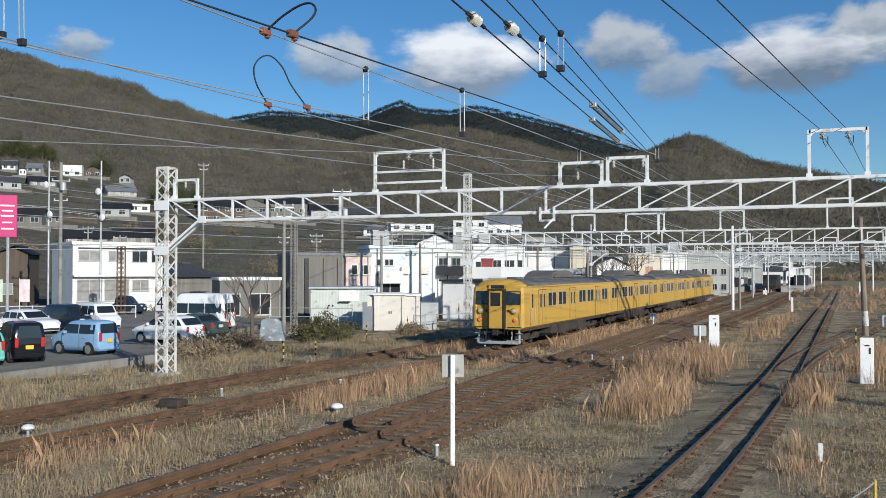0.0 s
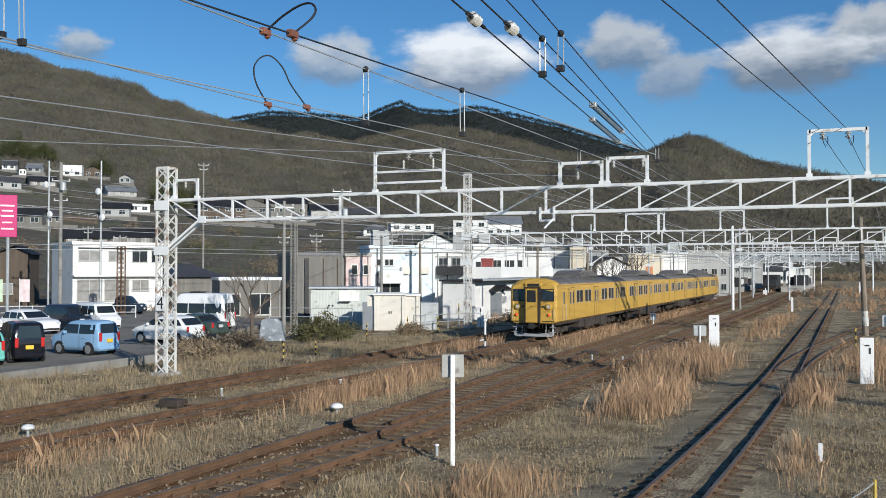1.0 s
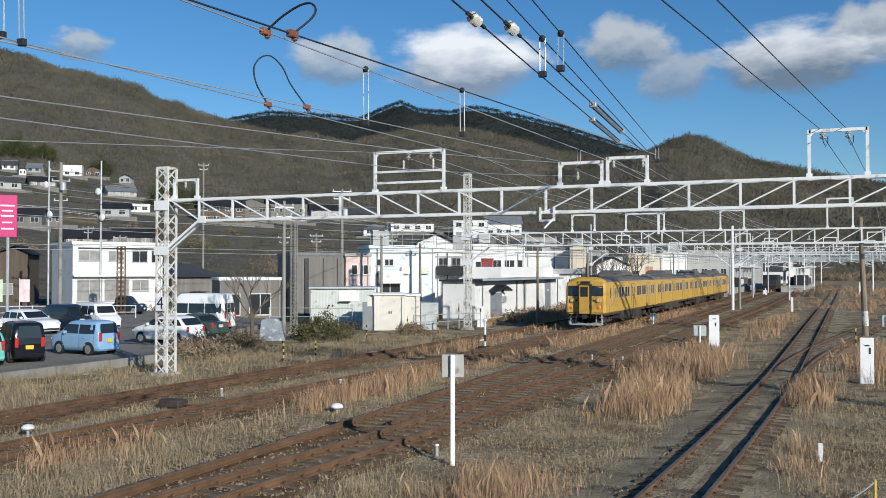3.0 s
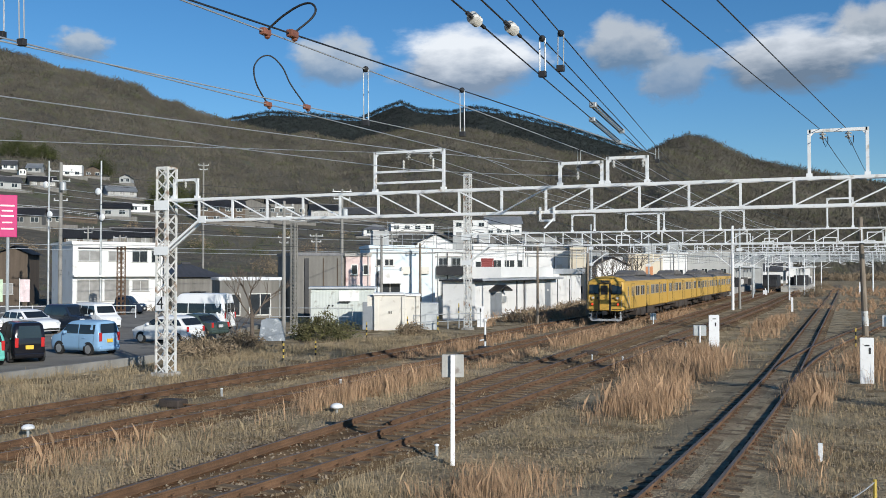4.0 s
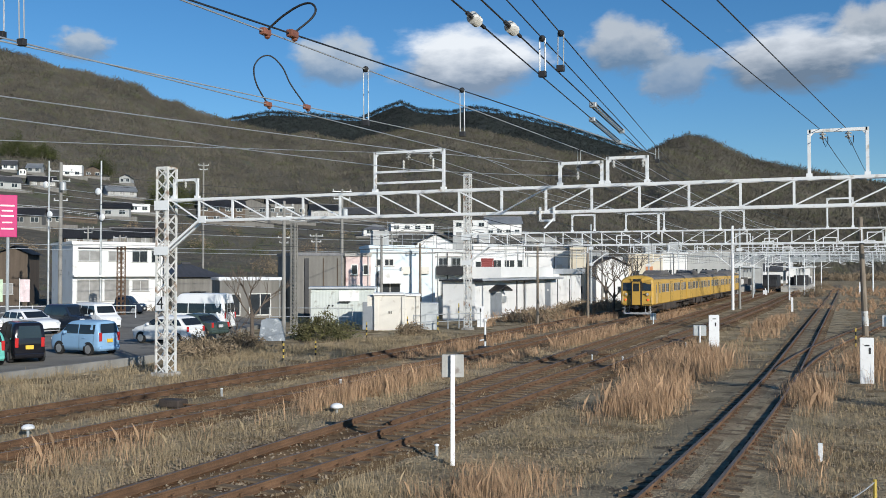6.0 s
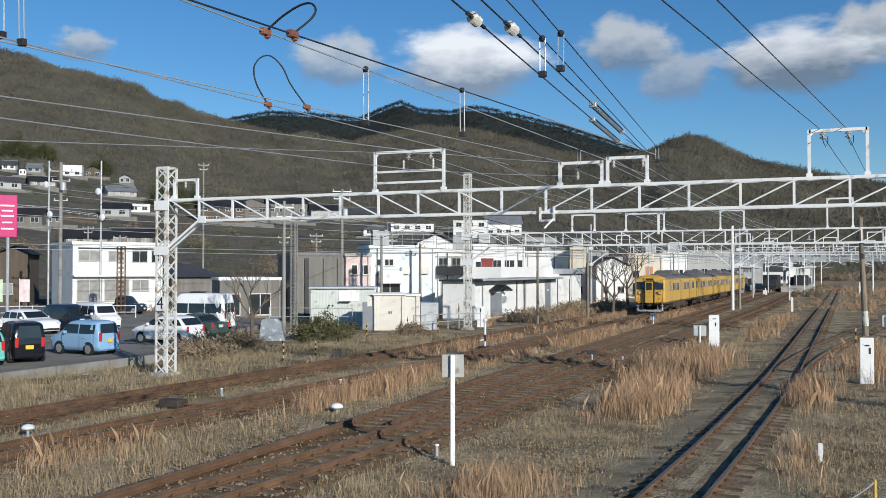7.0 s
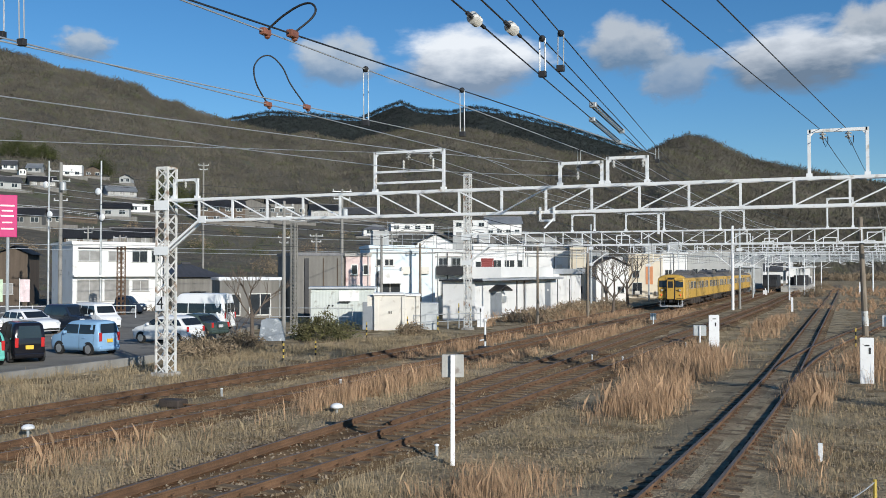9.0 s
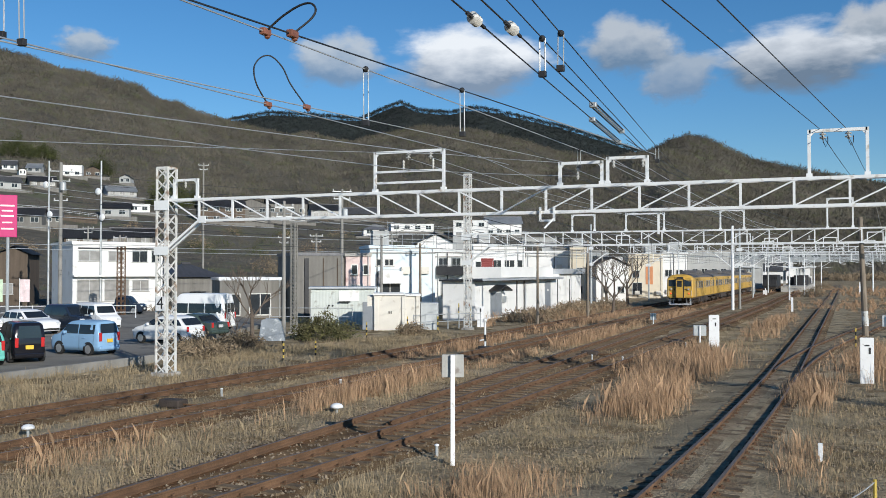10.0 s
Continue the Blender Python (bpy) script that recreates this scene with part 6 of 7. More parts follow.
def vehicle(x, y, heading, L, W, H, belt, cab0, cab1, rake0, rake1, col, label, plate=PLATE_W, nose=0.75, tall_roof=0.0, roof_mat=None, z=0.05):
    """A car heading along local +y. cab0, cab1: where the cabin starts and ends at the belt; rakes: how far its ends lean in."""
    kind = "car" if H < 1.95 else "van"
    t = thing(kind, label, kind, pose(x, y, z, 0, 0, heading))
    r = 0.29 if L < 4.2 else 0.32
    full = H + tall_roof
    tops = [(-L / 2, belt - 0.02 if cab0 > -L / 2 + 0.45 else belt + 0.02), (cab0, belt + 0.04), (cab0 + rake0, full - 0.05), (cab0 + rake0 + 0.35, full), ((cab0 + cab1) / 2 + 0.1, full + 0.015),
            (cab1 - rake1 - 0.25, full - 0.01), (cab1 - rake1, full - 0.06 - 0.3 * tall_roof), (cab1, belt + 0.03), (L / 2 - 0.3, nose + 0.04), (L / 2 - 0.06, nose - 0.1), (L / 2, nose - 0.2)]
    top, out, ring = hull(L, W, full, belt, tops)
    n = 44
    ys = [-L / 2 + 0.02 + (L - 0.04) * k / n for k in range(n + 1)]
    bm = BM()
    loft(bm, [ring(-L / 2 - 0.02, 0.8)] + [ring(yy) for yy in ys] + [ring(L / 2 + 0.02, 0.8)])
    part("body", bm, col, t, smooth=True)
    if roof_mat:
        bm = BM()
        rows = []
        for k in range(9):
            yy = cab0 + rake0 + 0.1 + (cab1 - rake1 - cab0 - rake0 - 0.2) * k / 8
            w = out(yy, full - 0.05) - 0.05
            rows.append([(w * q, yy, top(yy) + 0.03 - 0.06 * abs(q) ** 6) for q in (-1, -0.9, -0.5, 0, 0.5, 0.9, 1)])
        grid_patch(bm, rows)
        bmesh.ops.solidify(bm, geom=bm.faces[:], thickness=0.03)
        part("roof", bm, roof_mat, t, "white roof panel", True)
    # side windows: front, rear and, on long cabins, a quarter light
    lo, hi = belt + 0.05, H - 0.17
    long_cab = cab1 - cab0 > 3.0
    cuts = 3 if long_cab or rake0 > 0.35 else 2
    y0, y1 = cab0 + 0.16, cab1 - 0.24
    for s in (-1, 1):
        for k in range(cuts):
            a = y0 + (y1 - y0) * k / cuts + 0.04
            b = y0 + (y1 - y0) * (k + 1) / cuts - 0.04
            bm = BM()
            rows = []
            for q in range(6):
                zz = lo + (hi - lo) * q / 5
                f = (zz - belt) / (full - belt)
                ya = max(a, cab0 + rake0 * f + 0.1)
                yb = min(b, cab1 - rake1 * f - 0.12)
                if yb <= ya + 0.02:
                    break
                rows.append([(s * (out(yy, zz) + 0.009), yy, zz) for yy in (ya, (ya + yb) / 2, yb)])
            if len(rows) > 1:
                grid_patch(bm, rows)
                bmesh.ops.recalc_face_normals(bm, faces=bm.faces[:])
                bmesh.ops.solidify(bm, geom=bm.faces[:], thickness=0.006)
                part("side_window", bm, CAR_GLASS, t, "dark tinted side window")
    for nm, ya, yb, sg in (("windscreen", cab1 - 0.05, cab1 - rake1 + 0.05, 1), ("rear_window", cab0 + 0.03, cab0 + rake0 - 0.01, -1)):
        bm = BM()
        rows = []
        for q in range(7):
            f = 0.08 + 0.8 * q / 6
            yy = ya + (yb - ya) * f
            zz = belt + 0.04 + (H - 0.1 - belt) * f if nm == "rear_window" else top(yy)
            w = out(yy, zz) - 0.13
            rows.append([(w * e, (yy + sg * 0.05 * (1 - e * e) if sg > 0 else cab0 + rake0 * f * 0.9 - 0.055), zz + (0.012 if sg > 0 else 0)) for e in (-1, -0.5, 0, 0.5, 1)])
        grid_patch(bm, rows)
        bmesh.ops.recalc_face_normals(bm, faces=bm.faces[:])
        bmesh.ops.solidify(bm, geom=bm.faces[:], thickness=0.012)
        part(nm, bm, CAR_GLASS, t, "dark glass")
    m = (y0 + y1) / 2
    for s in (-1, 1):
        bm = BM()
        for yy in (y0 + 0.1, m - 0.05, y1 + 0.1):
            prism(bm, [(yy - 0.007, 0.3), (yy + 0.007, 0.3), (yy + 0.007, belt - 0.02), (yy - 0.007, belt - 0.02)], s * (out(yy, 0.6) - 0.01), s * (out(yy, 0.6) + 0.004), "x")
        part("door_seam", bm, BLACK, t)
        for yy in (m - 0.35, y1 - 0.75):
            bm = BM()
            box(bm, s * (out(yy, belt) + 0.012) - 0.015, s * (out(yy, belt) + 0.012) + 0.015, yy - 0.1, yy + 0.1, belt - 0.16, belt - 0.12, 0.008)
            part("door_handle", bm, col, t)
        bm = BM()
        ym = cab1 - 0.42
        box(bm, min(s * (W / 2 - 0.04), s * (W / 2 + 0.17)), max(s * (W / 2 - 0.04), s * (W / 2 + 0.17)), ym - 0.1, ym, belt + 0.03, belt + 0.18, 0.04)
        part("mirror", bm, col, t)
        bm = BM()
        x0 = s * (W / 2 - 0.2)
        box(bm, x0 - 0.06, x0 + 0.09, -L / 2 - 0.035, -L / 2 + 0.16, belt - 0.3, belt + (0.12 if rake0 < 0.3 else 0.0), 0.025)
        part("tail_lamp", bm, TAIL, t)
        bm = BM()
        x0 = s * (W / 2 - 0.26)
        box(bm, x0 - 0.17, x0 + 0.15, L / 2 - 0.2, L / 2 + 0.03, nose - 0.24, nose - 0.09, 0.05)
        part("headlamp", bm, HEAD, t)
        for yy in (-L / 2 + 0.62, L / 2 - 0.72):
            xs = s * out(yy, 0.3)
            bm = BM()
            arch = [((r + 0.07) * math.cos(a * math.pi / 12), (r + 0.07) * math.sin(a * math.pi / 12)) for a in range(13)]
            prism(bm, [(yy + c, r + e) for c, e in arch] + [(yy - r - 0.07, 0.2), (yy + r + 0.07, 0.2)], xs - s * 0.1, xs + s * 0.028, "x")
            part("wheel_arch", bm, BLACK, t, "dark wheel arch")
            bm = BM()
            xo = xs + s * 0.045
            lathe(bm, [(0.05, xo - s * 0.2), (r - 0.02, xo - s * 0.2), (r, xo - s * 0.17), (r, xo - s * 0.03), (r - 0.03, xo), (r - 0.09, xo - s * 0.004), (0.05, xo - s * 0.03)], 20, "x", Matrix.Translation((0, yy, r)))
            wh = part("wheel", bm, RUBBER, t)
            bm = BM()
            for k in range(6):
                an = k * 2 * math.pi / 6
                beam(bm, (xo - s * 0.005, yy, r), (xo - s * 0.005, yy + (r - 0.1) * math.cos(an), r + (r - 0.1) * math.sin(an)), 0.06, 0.03, up=(1, 0, 0))
            lathe(bm, [(r - 0.12, xo - s * 0.04), (r - 0.085, xo + s * 0.002), (r - 0.115, xo + s * 0.006)], 20, "x", Matrix.Translation((0, yy, r)))
            part("rim", bm, RIM, wh)
    for yy, nm in ((-L / 2 - 0.035, "rear_plate"), (L / 2 + 0.03, "front_plate")):
        bm = BM()
        box(bm, -0.165, 0.165, yy - 0.03, yy + 0.03, 0.42 if nm == "front_plate" else 0.62, 0.59 if nm == "front_plate" else 0.79)
        part("number_plate", bm, plate, t, "plain number plate")
    bm = BM()
    box(bm, -W / 2 + 0.12, W / 2 - 0.12, -L / 2 - 0.07, -L / 2 + 0.15, 0.26, 0.46, 0.06)
    part("rear_bumper", bm, col, t)
    bm = BM()
    box(bm, -W / 2 + 0.2, W / 2 - 0.2, L / 2 - 0.1, L / 2 + 0.035, 0.28, 0.41, 0.03)
    part("front_grille", bm, BLACK, t)
    return t


SKY_BLUE, WHITE_P, TEAL, BLACK_P, NAVY, GREEN_P, SILVER = (paint("sky_blue_car_paint", (0.25, 0.42, 0.62)), paint("white_car_paint", (0.82, 0.82, 0.81)), paint("teal_car_paint", (0.16, 0.50, 0.42)),
                                                       paint("black_car_paint", (0.012, 0.012, 0.016), 0.15), paint("navy_car_paint", (0.02, 0.03, 0.05), 0.15), paint("dark_green_car_paint", (0.06, 0.085, 0.075)), paint("silver_car_paint", (0.42, 0.44, 0.46)))
vehicle(-34.4, 36.9, 83, 3.4, 1.48, 1.64, 0.98, -1.66, 0.95, 0.12, 0.5, SKY_BLUE, "sky-blue kei hatchback parked beside the kerb", PLATE_Y, 0.9)
vehicle(-35.2, 44.2, 86, 3.95, 1.69, 1.53, 0.98, -1.85, 1.15, 0.5, 0.95, WHITE_P, "white compact hatchback parked behind a lattice post", PLATE_W, 0.85)
camper = vehicle(-40.9, 54.7, 95, 4.7, 1.7, 2.0, 1.12, -2.3, 1.9, 0.08, 0.55, WHITE_P, "white high-roofed camper van with a rear ladder", PLATE_W, 1.0, 0.5)
for s in (-0.5, -0.1):
    bm = BM()
    rod(bm, (s, -2.47, 0.7), (s, -2.38, 2.5), 0.025)
    part("ladder_rail", bm, ALU, camper)
for k in range(5):
    bm = BM()
    rod(bm, (-0.5, -2.43, 0.8 + 0.35 * k), (-0.1, -2.43, 0.8 + 0.35 * k), 0.02)
    part("ladder_rung", bm, ALU, camper)
bm = BM()
box(bm, -0.35, 0.35, -0.3, 0.6, 2.5, 2.62, 0.03)
part("roof_hatch", bm, BLACK, camper)
vehicle(-37.1, 49.2, 80, 4.3, 1.7, 1.42, 0.92, -1.3, 1.0, 0.55, 0.8, GREEN_P, "dark green saloon parked behind a hatchback", PLATE_W, 0.85)
vehicle(-34.5, 33.0, 58, 3.4, 1.48, 1.78, 1.0, -1.66, 1.1, 0.06, 0.45, BLACK_P, "black kei van parked with its tail to the tracks", PLATE_Y, 0.95)
vehicle(-35.0, 31.0, 66, 3.4, 1.48, 1.5, 0.95, -1.6, 0.9, 0.2, 0.55, TEAL, "teal kei car with a white roof beside a black van", PLATE_Y, 0.88, 0.0, WHITE_P)
vehicle(-48.6, 47.2, -102, 4.4, 1.75, 1.55, 0.95, -1.9, 1.0, 0.5, 0.85, WHITE_P, "white estate car facing the tracks", PLATE_W, 0.85)
vehicle(-52.6, 46.4, -102, 4.3, 1.7, 1.5, 0.95, -1.6, 1.0, 0.5, 0.85, WHITE_P, "white saloon in the parked row", PLATE_W, 0.85)
vehicle(-48.8, 51.0, -104, 4.6, 1.75, 1.75, 1.0, -2.15, 1.3, 0.2, 0.9, NAVY, "dark navy minivan in the parked row", PLATE_W, 0.95)
vehicle(-47.1, 51.6, -108, 3.9, 1.6, 1.85, 1.05, -1.85, 1.35, 0.08, 0.45, WHITE_P, "white boxy wagon in the parked row", PLATE_Y, 0.95)
vehicle(-62.5, 71.5, -70, 4.6, 1.7, 1.7, 0.9, -0.2, 1.5, 0.1, 0.5, NAVY, "dark pickup truck standing by the office", PLATE_W, 0.95)
vehicle(-67.0, 58.5, -100, 4.2, 1.7, 1.5, 0.95, -1.7, 1.0, 0.5, 0.8, SILVER, "silver saloon parked beside banner flags", PLATE_W, 0.85)
vehicle(-63.0, 52.0, -100, 4.2, 1.7, 1.6, 0.95, -1.8, 1.0, 0.3, 0.8, WHITE_P, "white car in the far parked row", PLATE_W, 0.85)
vehicle(-58.0, 49.0, -100, 4.2, 1.7, 1.55, 0.95, -1.8, 1.0, 0.3, 0.8, SILVER, "silver car in the far parked row", PLATE_W, 0.85)
vehicle(-37.5, 129.0, 60, 4.2, 1.7, 1.5, 0.95, -1.8, 1.0, 0.3, 0.8, SILVER, "silver car parked near the warehouse", PLATE_W, 0.85)


# ---- poles ----
def pole(x, y, z1, label, m, r=0.16, arms=(), name="utility_pole", z0=-0.3, lean=(0, 0), gear=False):
    t = thing(name, label, "pole", group="street poles")
    bm = BM()
    rod(bm, (x, y, z0), (x + lean[0], y + lean[1], z1), r, r * 0.7, 12)
    part("shaft", bm, m, t)
    for z, w in arms:
        bm = BM()
        beam(bm, (x - w / 2 * 0.8, y - w / 2 * 0.6, z), (x + w / 2 * 0.8, y + w / 2 * 0.6, z), 0.08)
        a = part("crossarm", bm, GALV, t)
        for k in (-1, 0, 1):
            bm = BM()
            lathe(bm, [(0.02, 0), (0.07, 0.02), (0.06, 0.1), (0.08, 0.14), (0.02, 0.2)], 8, m=Matrix.Translation((x + k * w * 0.36, y + k * w * 0.27, z + 0.04)))
            part("insulator", bm, CERAMIC, a)
    if gear:
        bm = BM()
        lathe(bm, [(0.05, 0), (0.28, 0.02), (0.28, 0.7), (0.2, 0.78), (0.05, 0.8)], 14, m=Matrix.Translation((x + 0.4, y - 0.15, z1 - 2.6)))
        part("transformer", bm, GALV, t)
    return t


SIGN_WHITE_BAND = mat("worn_white_band", (0.6, 0.6, 0.57), 0.7, 0, 0.15, 2, 20, 0.05, (0.3, 0.26, 0.2), 0.25)
CP = "grey concrete utility pole with crossarms and insulators"
pole(-66.1, 67.7, 14.0, CP, POLE_GREY, 0.2, ((13.2, 2.0), (12.3, 1.6), (10.5, 1.2)), gear=True)
pole(-33.3, 53.3, 8.6, "slim grey concrete pole beside the tracks", POLE_GREY, 0.14, ((8.2, 1.2), (7.6, 1.0)))
pole(-43.3, 79.4, 11.7, CP, POLE_GREY, 0.18, ((11.5, 1.8), (10.8, 1.6)), gear=True)
pole(-22.9, 75.0, 6.4, "thin dark wooden pole by the warehouse", WOOD_POLE, 0.12, ((6.2, 0.8),))
pole(-21.6, 86.4, 6.9, "thin dark wooden pole by the warehouse", WOOD_POLE, 0.14, ((6.7, 0.8),))
lean_pole = pole(1.32, 67.8, 7.55, "leaning weathered wooden pole beside the siding", WOOD_POLE, 0.2, lean=(-0.28, -0.3))
bm = BM()
rod(bm, (1.3, 67.78, 0.55), (1.265, 67.74, 1.5), 0.208, 0.204, 12)
part("painted_band", bm, SIGN_WHITE_BAND, lean_pole, "worn white painted band")
pole(-92.0, 123.8, 20.9, CP, POLE_GREY, 0.17, ((20.5, 1.6), (19.8, 1.2)), z0=0)
pole(-37.5, 76.0, 7.2, "grey pole behind the huts", POLE_GREY, 0.14, ((7.0, 1.0),))
pole(-36.0, 81.0, 6.6, "dark wooden pole in front of a blue-white building", WOOD_POLE, 0.15, ((6.2, 1.0),))
pole(-10.8, 113.2, 3.2, "short grey concrete post at the trackside", POLE_GREY, 0.16)
pole(-15.1, 185.0, 7.5, "far grey catenary post", GALV, 0.16)
for x, y in ((-78, 60), (-84, 96), (-58, 100), (-70, 112), (-50, 118), (-62, 128), (-30, 128), (-38, 140), (-104, 112), (-48, 100)):
    r = math.hypot(x, y)
    z = max(0, hill_z(math.degrees(math.atan2(-x, y)), r))
    pole(x, y, z + 8.5, CP, POLE_GREY, 0.16, ((z + 8.2, 1.6), (z + 7.5, 1.2)), z0=z - 1.5)
for x, y, zs in ((-76.2, 76.4, (13.0, 9.9)), (-71.2, 78.5, (12.3, 9.6))):
    t = pole(x, y, 15.5, "slim grey pole carrying round white lamps", GALV, 0.12)
    for k, z in enumerate(zs):
        bm = BM()
        lathe(bm, [(0.05, 0.2), (0.3, 0.12), (0.38, 0.0), (0.3, -0.06), (0.02, -0.1)], 16, "y", Matrix.Translation((x + (0.35 if k else -0.2), y - 0.25, z)))
        part("round_lamp", bm, WHITE_STEEL, t, "round white lamp head", True)
for x, y, z1, w, m, lb in ((-61.0, 69.9, 6.3, 0.5, RUST, "brown rusty lattice steel tower in front of the office"), (-34.8, 57.0, 7.4, 0.3, POLE_GREY, "grey lattice steel pole beside the tracks")):
    t = thing("lattice_pole", lb, "pole")
    lattice_post("shaft", t, x, y, -0.2, z1, w, m)


# ---- signs and trackside marks ----
MAGENTA = mat("magenta_sign_face", (0.5, 0.012, 0.14), 0.5, 0, 0.05, 1, 10, 0.0)
SIGN_WHITE = mat("white_sign_enamel", (0.8, 0.8, 0.79), 0.4, 0, 0.04, 2, 20, 0.02, (0.5, 0.45, 0.4), 0.04)
SIGN_BACK = mat("grey_sign_back", (0.42, 0.41, 0.38), 0.6, 0.2, 0.1, 2, 20, 0.05, (0.25, 0.22, 0.2), 0.1)
YELLOW_MARK = mat("yellow_marker_paint", (0.55, 0.4, 0.08), 0.6, 0, 0.1, 3, 20, 0.02)


def billboard():
    t = thing("billboard", "tall magenta roadside sign with illegible white bars", "sign", pose(-60.1, 56.1, 0, 0, 0, 47))
    bm = BM()
    box(bm, -0.75, 0.65, -0.15, 0.15, 6.7, 10.0, 0.04)
    part("panel", bm, MAGENTA, t)
    for z, h, w in ((9.1, 0.12, 1.0), (8.7, 0.12, 0.8), (8.3, 0.12, 0.95), (7.8, 0.1, 0.7), (7.3, 0.12, 0.9)):
        bm = BM()
        box(bm, -0.05 - w / 2, -0.05 + w / 2, -0.165, -0.14, z, z + h)
        part("bar", bm, SIGN_WHITE, t)
    bm = BM()
    rod(bm, (0, 0, -0.2), (0, 0, 6.8), 0.12)
    part("post", bm, GALV, t)


billboard()


def banner(x, y, c, label, z=0.05):
    t = thing("banner_flag", label, "banner", pose(x, y, z, 0, 0, 40))
    bm = BM()
    rod(bm, (0, 0, 0), (0, 0, 3.4), 0.03)
    part("pole", bm, WHITE_STEEL, t)
    bm = BM()
    n = 8
    for k in range(n):
        xx = 0.04 + 0.75 * k / n
        box(bm, xx, xx + 0.75 / n + 0.005, 0.03 * math.sin(k) - 0.008, 0.03 * math.sin(k) + 0.008, 1.4, 3.3)
    part("cloth", bm, c, t)


banner(-66.5, 60.5, mat("pale_green_cloth", (0.55, 0.68, 0.5), 0.9, 0, 0.2, 2, 10, 0.1), "pale green and white banner flag on a thin pole")
banner(-64.5, 61.5, mat("pale_pink_cloth", (0.75, 0.62, 0.62), 0.9, 0, 0.2, 2, 10, 0.1), "pale pink and white banner flag on a thin pole")
banner(-65.6, 57.0, mat("purple_cloth", (0.45, 0.1, 0.35), 0.9, 0, 0.3, 3, 10, 0.1), "purple and white banner flag on a thin pole")


def rail_fence(x0, y0, x1, y1, n, h, label, m, z=0.05):
    t = thing("fence", label, "fence")
    for k in range(n + 1):
        s = k / n
        bm = BM()
        x, y = x0 + (x1 - x0) * s, y0 + (y1 - y0) * s
        rod(bm, (x, y, z - 0.1), (x, y, z + h), 0.04, n=8)
        part("fence_post", bm, m, t)
    for zz in (0.45, 0.95):
        bm = BM()
        rod(bm, (x0, y0, z + h * zz), (x1, y1, z + h * zz), 0.03, n=8)
        part("rail", bm, m, t)


rail_fence(-72, 56, -56, 66, 9, 1.1, "white tubular steel fence along the road", WHITE_STEEL)
rail_fence(-64, 84, -56, 88, 5, 1.6, "pale boundary fence beside an old house", ALU)
rail_fence(-40, 62, -34, 64, 6, 1.3, "thin grey fence in front of a shed", GALV)
rail_fence(-27.6, 61, -24.5, 66, 6, 1.0, "thin grey fence beside the equipment hut", GALV)


def board(x, y, z0, w, h, thick, label, turn=0, post=0.0, m=None, bars=(), z_low=-0.25):
    """A flat white trackside board, on the ground or on a post."""
    t = thing("marker_board", label, "sign", pose(x, y, 0, 0, 0, turn), group="trackside markers")
    bm = BM()
    box(bm, -w / 2, w / 2, -thick / 2, thick / 2, z0, z0 + h, 0.015)
    p = part("panel", bm, m or SIGN_WHITE, t)
    if post:
        bm = BM()
        box(bm, -post / 2, post / 2, -thick / 2 - post, -thick / 2, z_low, z0 + h, 0.005)
        part("post", bm, SIGN_WHITE if m else GALV, t)
    for bx, bz, bw, bh in bars:
        bm = BM()
        box(bm, bx - bw / 2, bx + bw / 2, -thick / 2 - 0.008, -thick / 2 + 0.002, bz, bz + bh)
        part("mark", bm, DARK, p)


board(-8.17, 20.2, 1.72, 0.5, 0.52, 0.03, "grey square sign back on a white post", 22, 0.1, SIGN_BACK)
board(-6.8, 56.4, -0.25, 0.58, 1.85, 0.1, "tall white trackside marker board", 12, bars=((0.08, 0.95, 0.08, 0.22), (0.02, 1.35, 0.2, 0.05)))
board(0.82, 40.7, -0.25, 0.5, 1.78, 0.1, "tall white trackside marker board with a dark mark", 8, bars=((0.1, 0.9, 0.08, 0.25), (0.0, 1.2, 0.18, 0.06)))
board(-25.8, 69.5, -0.25, 0.5, 1.6, 0.1, "white trackside marker board beside a lattice post", 15, bars=((0.0, 0.9, 0.12, 0.3),))
board(-0.52, 23.8, -0.25, 0.1, 0.42, 0.1, "short white stake in dry grass", 0)
board(-8.0, 59.4, 0.2, 0.75, 0.62, 0.25, "grey relay box on a thin leg beside the track", 15, 0.08, GALV)
board(-13.6, 75.0, 0.3, 0.45, 0.5, 0.2, "small grey relay box on a thin leg", 15, 0.08, GALV)
board(-5.0, 108.0, -0.25, 0.22, 1.5, 0.1, "thin white stake by the siding", 0)
board(-12.5, 175.0, -0.25, 0.7, 0.9, 0.1, "small far white marker board", 0)
board(3.0, 190.0, -0.25, 0.7, 2.2, 0.1, "far white marker board by the siding", 0)
board(2.8, 72.0, 0.3, 0.7, 0.75, 0.3, "white track lamp box on the yard ground", -10, 0.1)


def number_plate():
    """The post's number."""
    bm = BM()
    box(bm, -0.24, 0.24, -0.02, 0.02, -0.3, 0.3, 0.01)
    p = part("number_plate", bm, SIGN_WHITE, G1, "white plate with the number 4")
    p.matrix_basis = pose(-25.98, 32.12, 2.76)
    cu = bpy.data.curves.new("number", "FONT")
    cu.body = "4"
    cu.size, cu.extrude, cu.align_x, cu.align_y = 0.72, 0.006, "CENTER", "CENTER"
    cu.materials.append(DARK)
    ob = new("number", cu)
    ob.parent = p
    ob.matrix_basis = pose(0, -0.024, 0, 90)


number_plate()


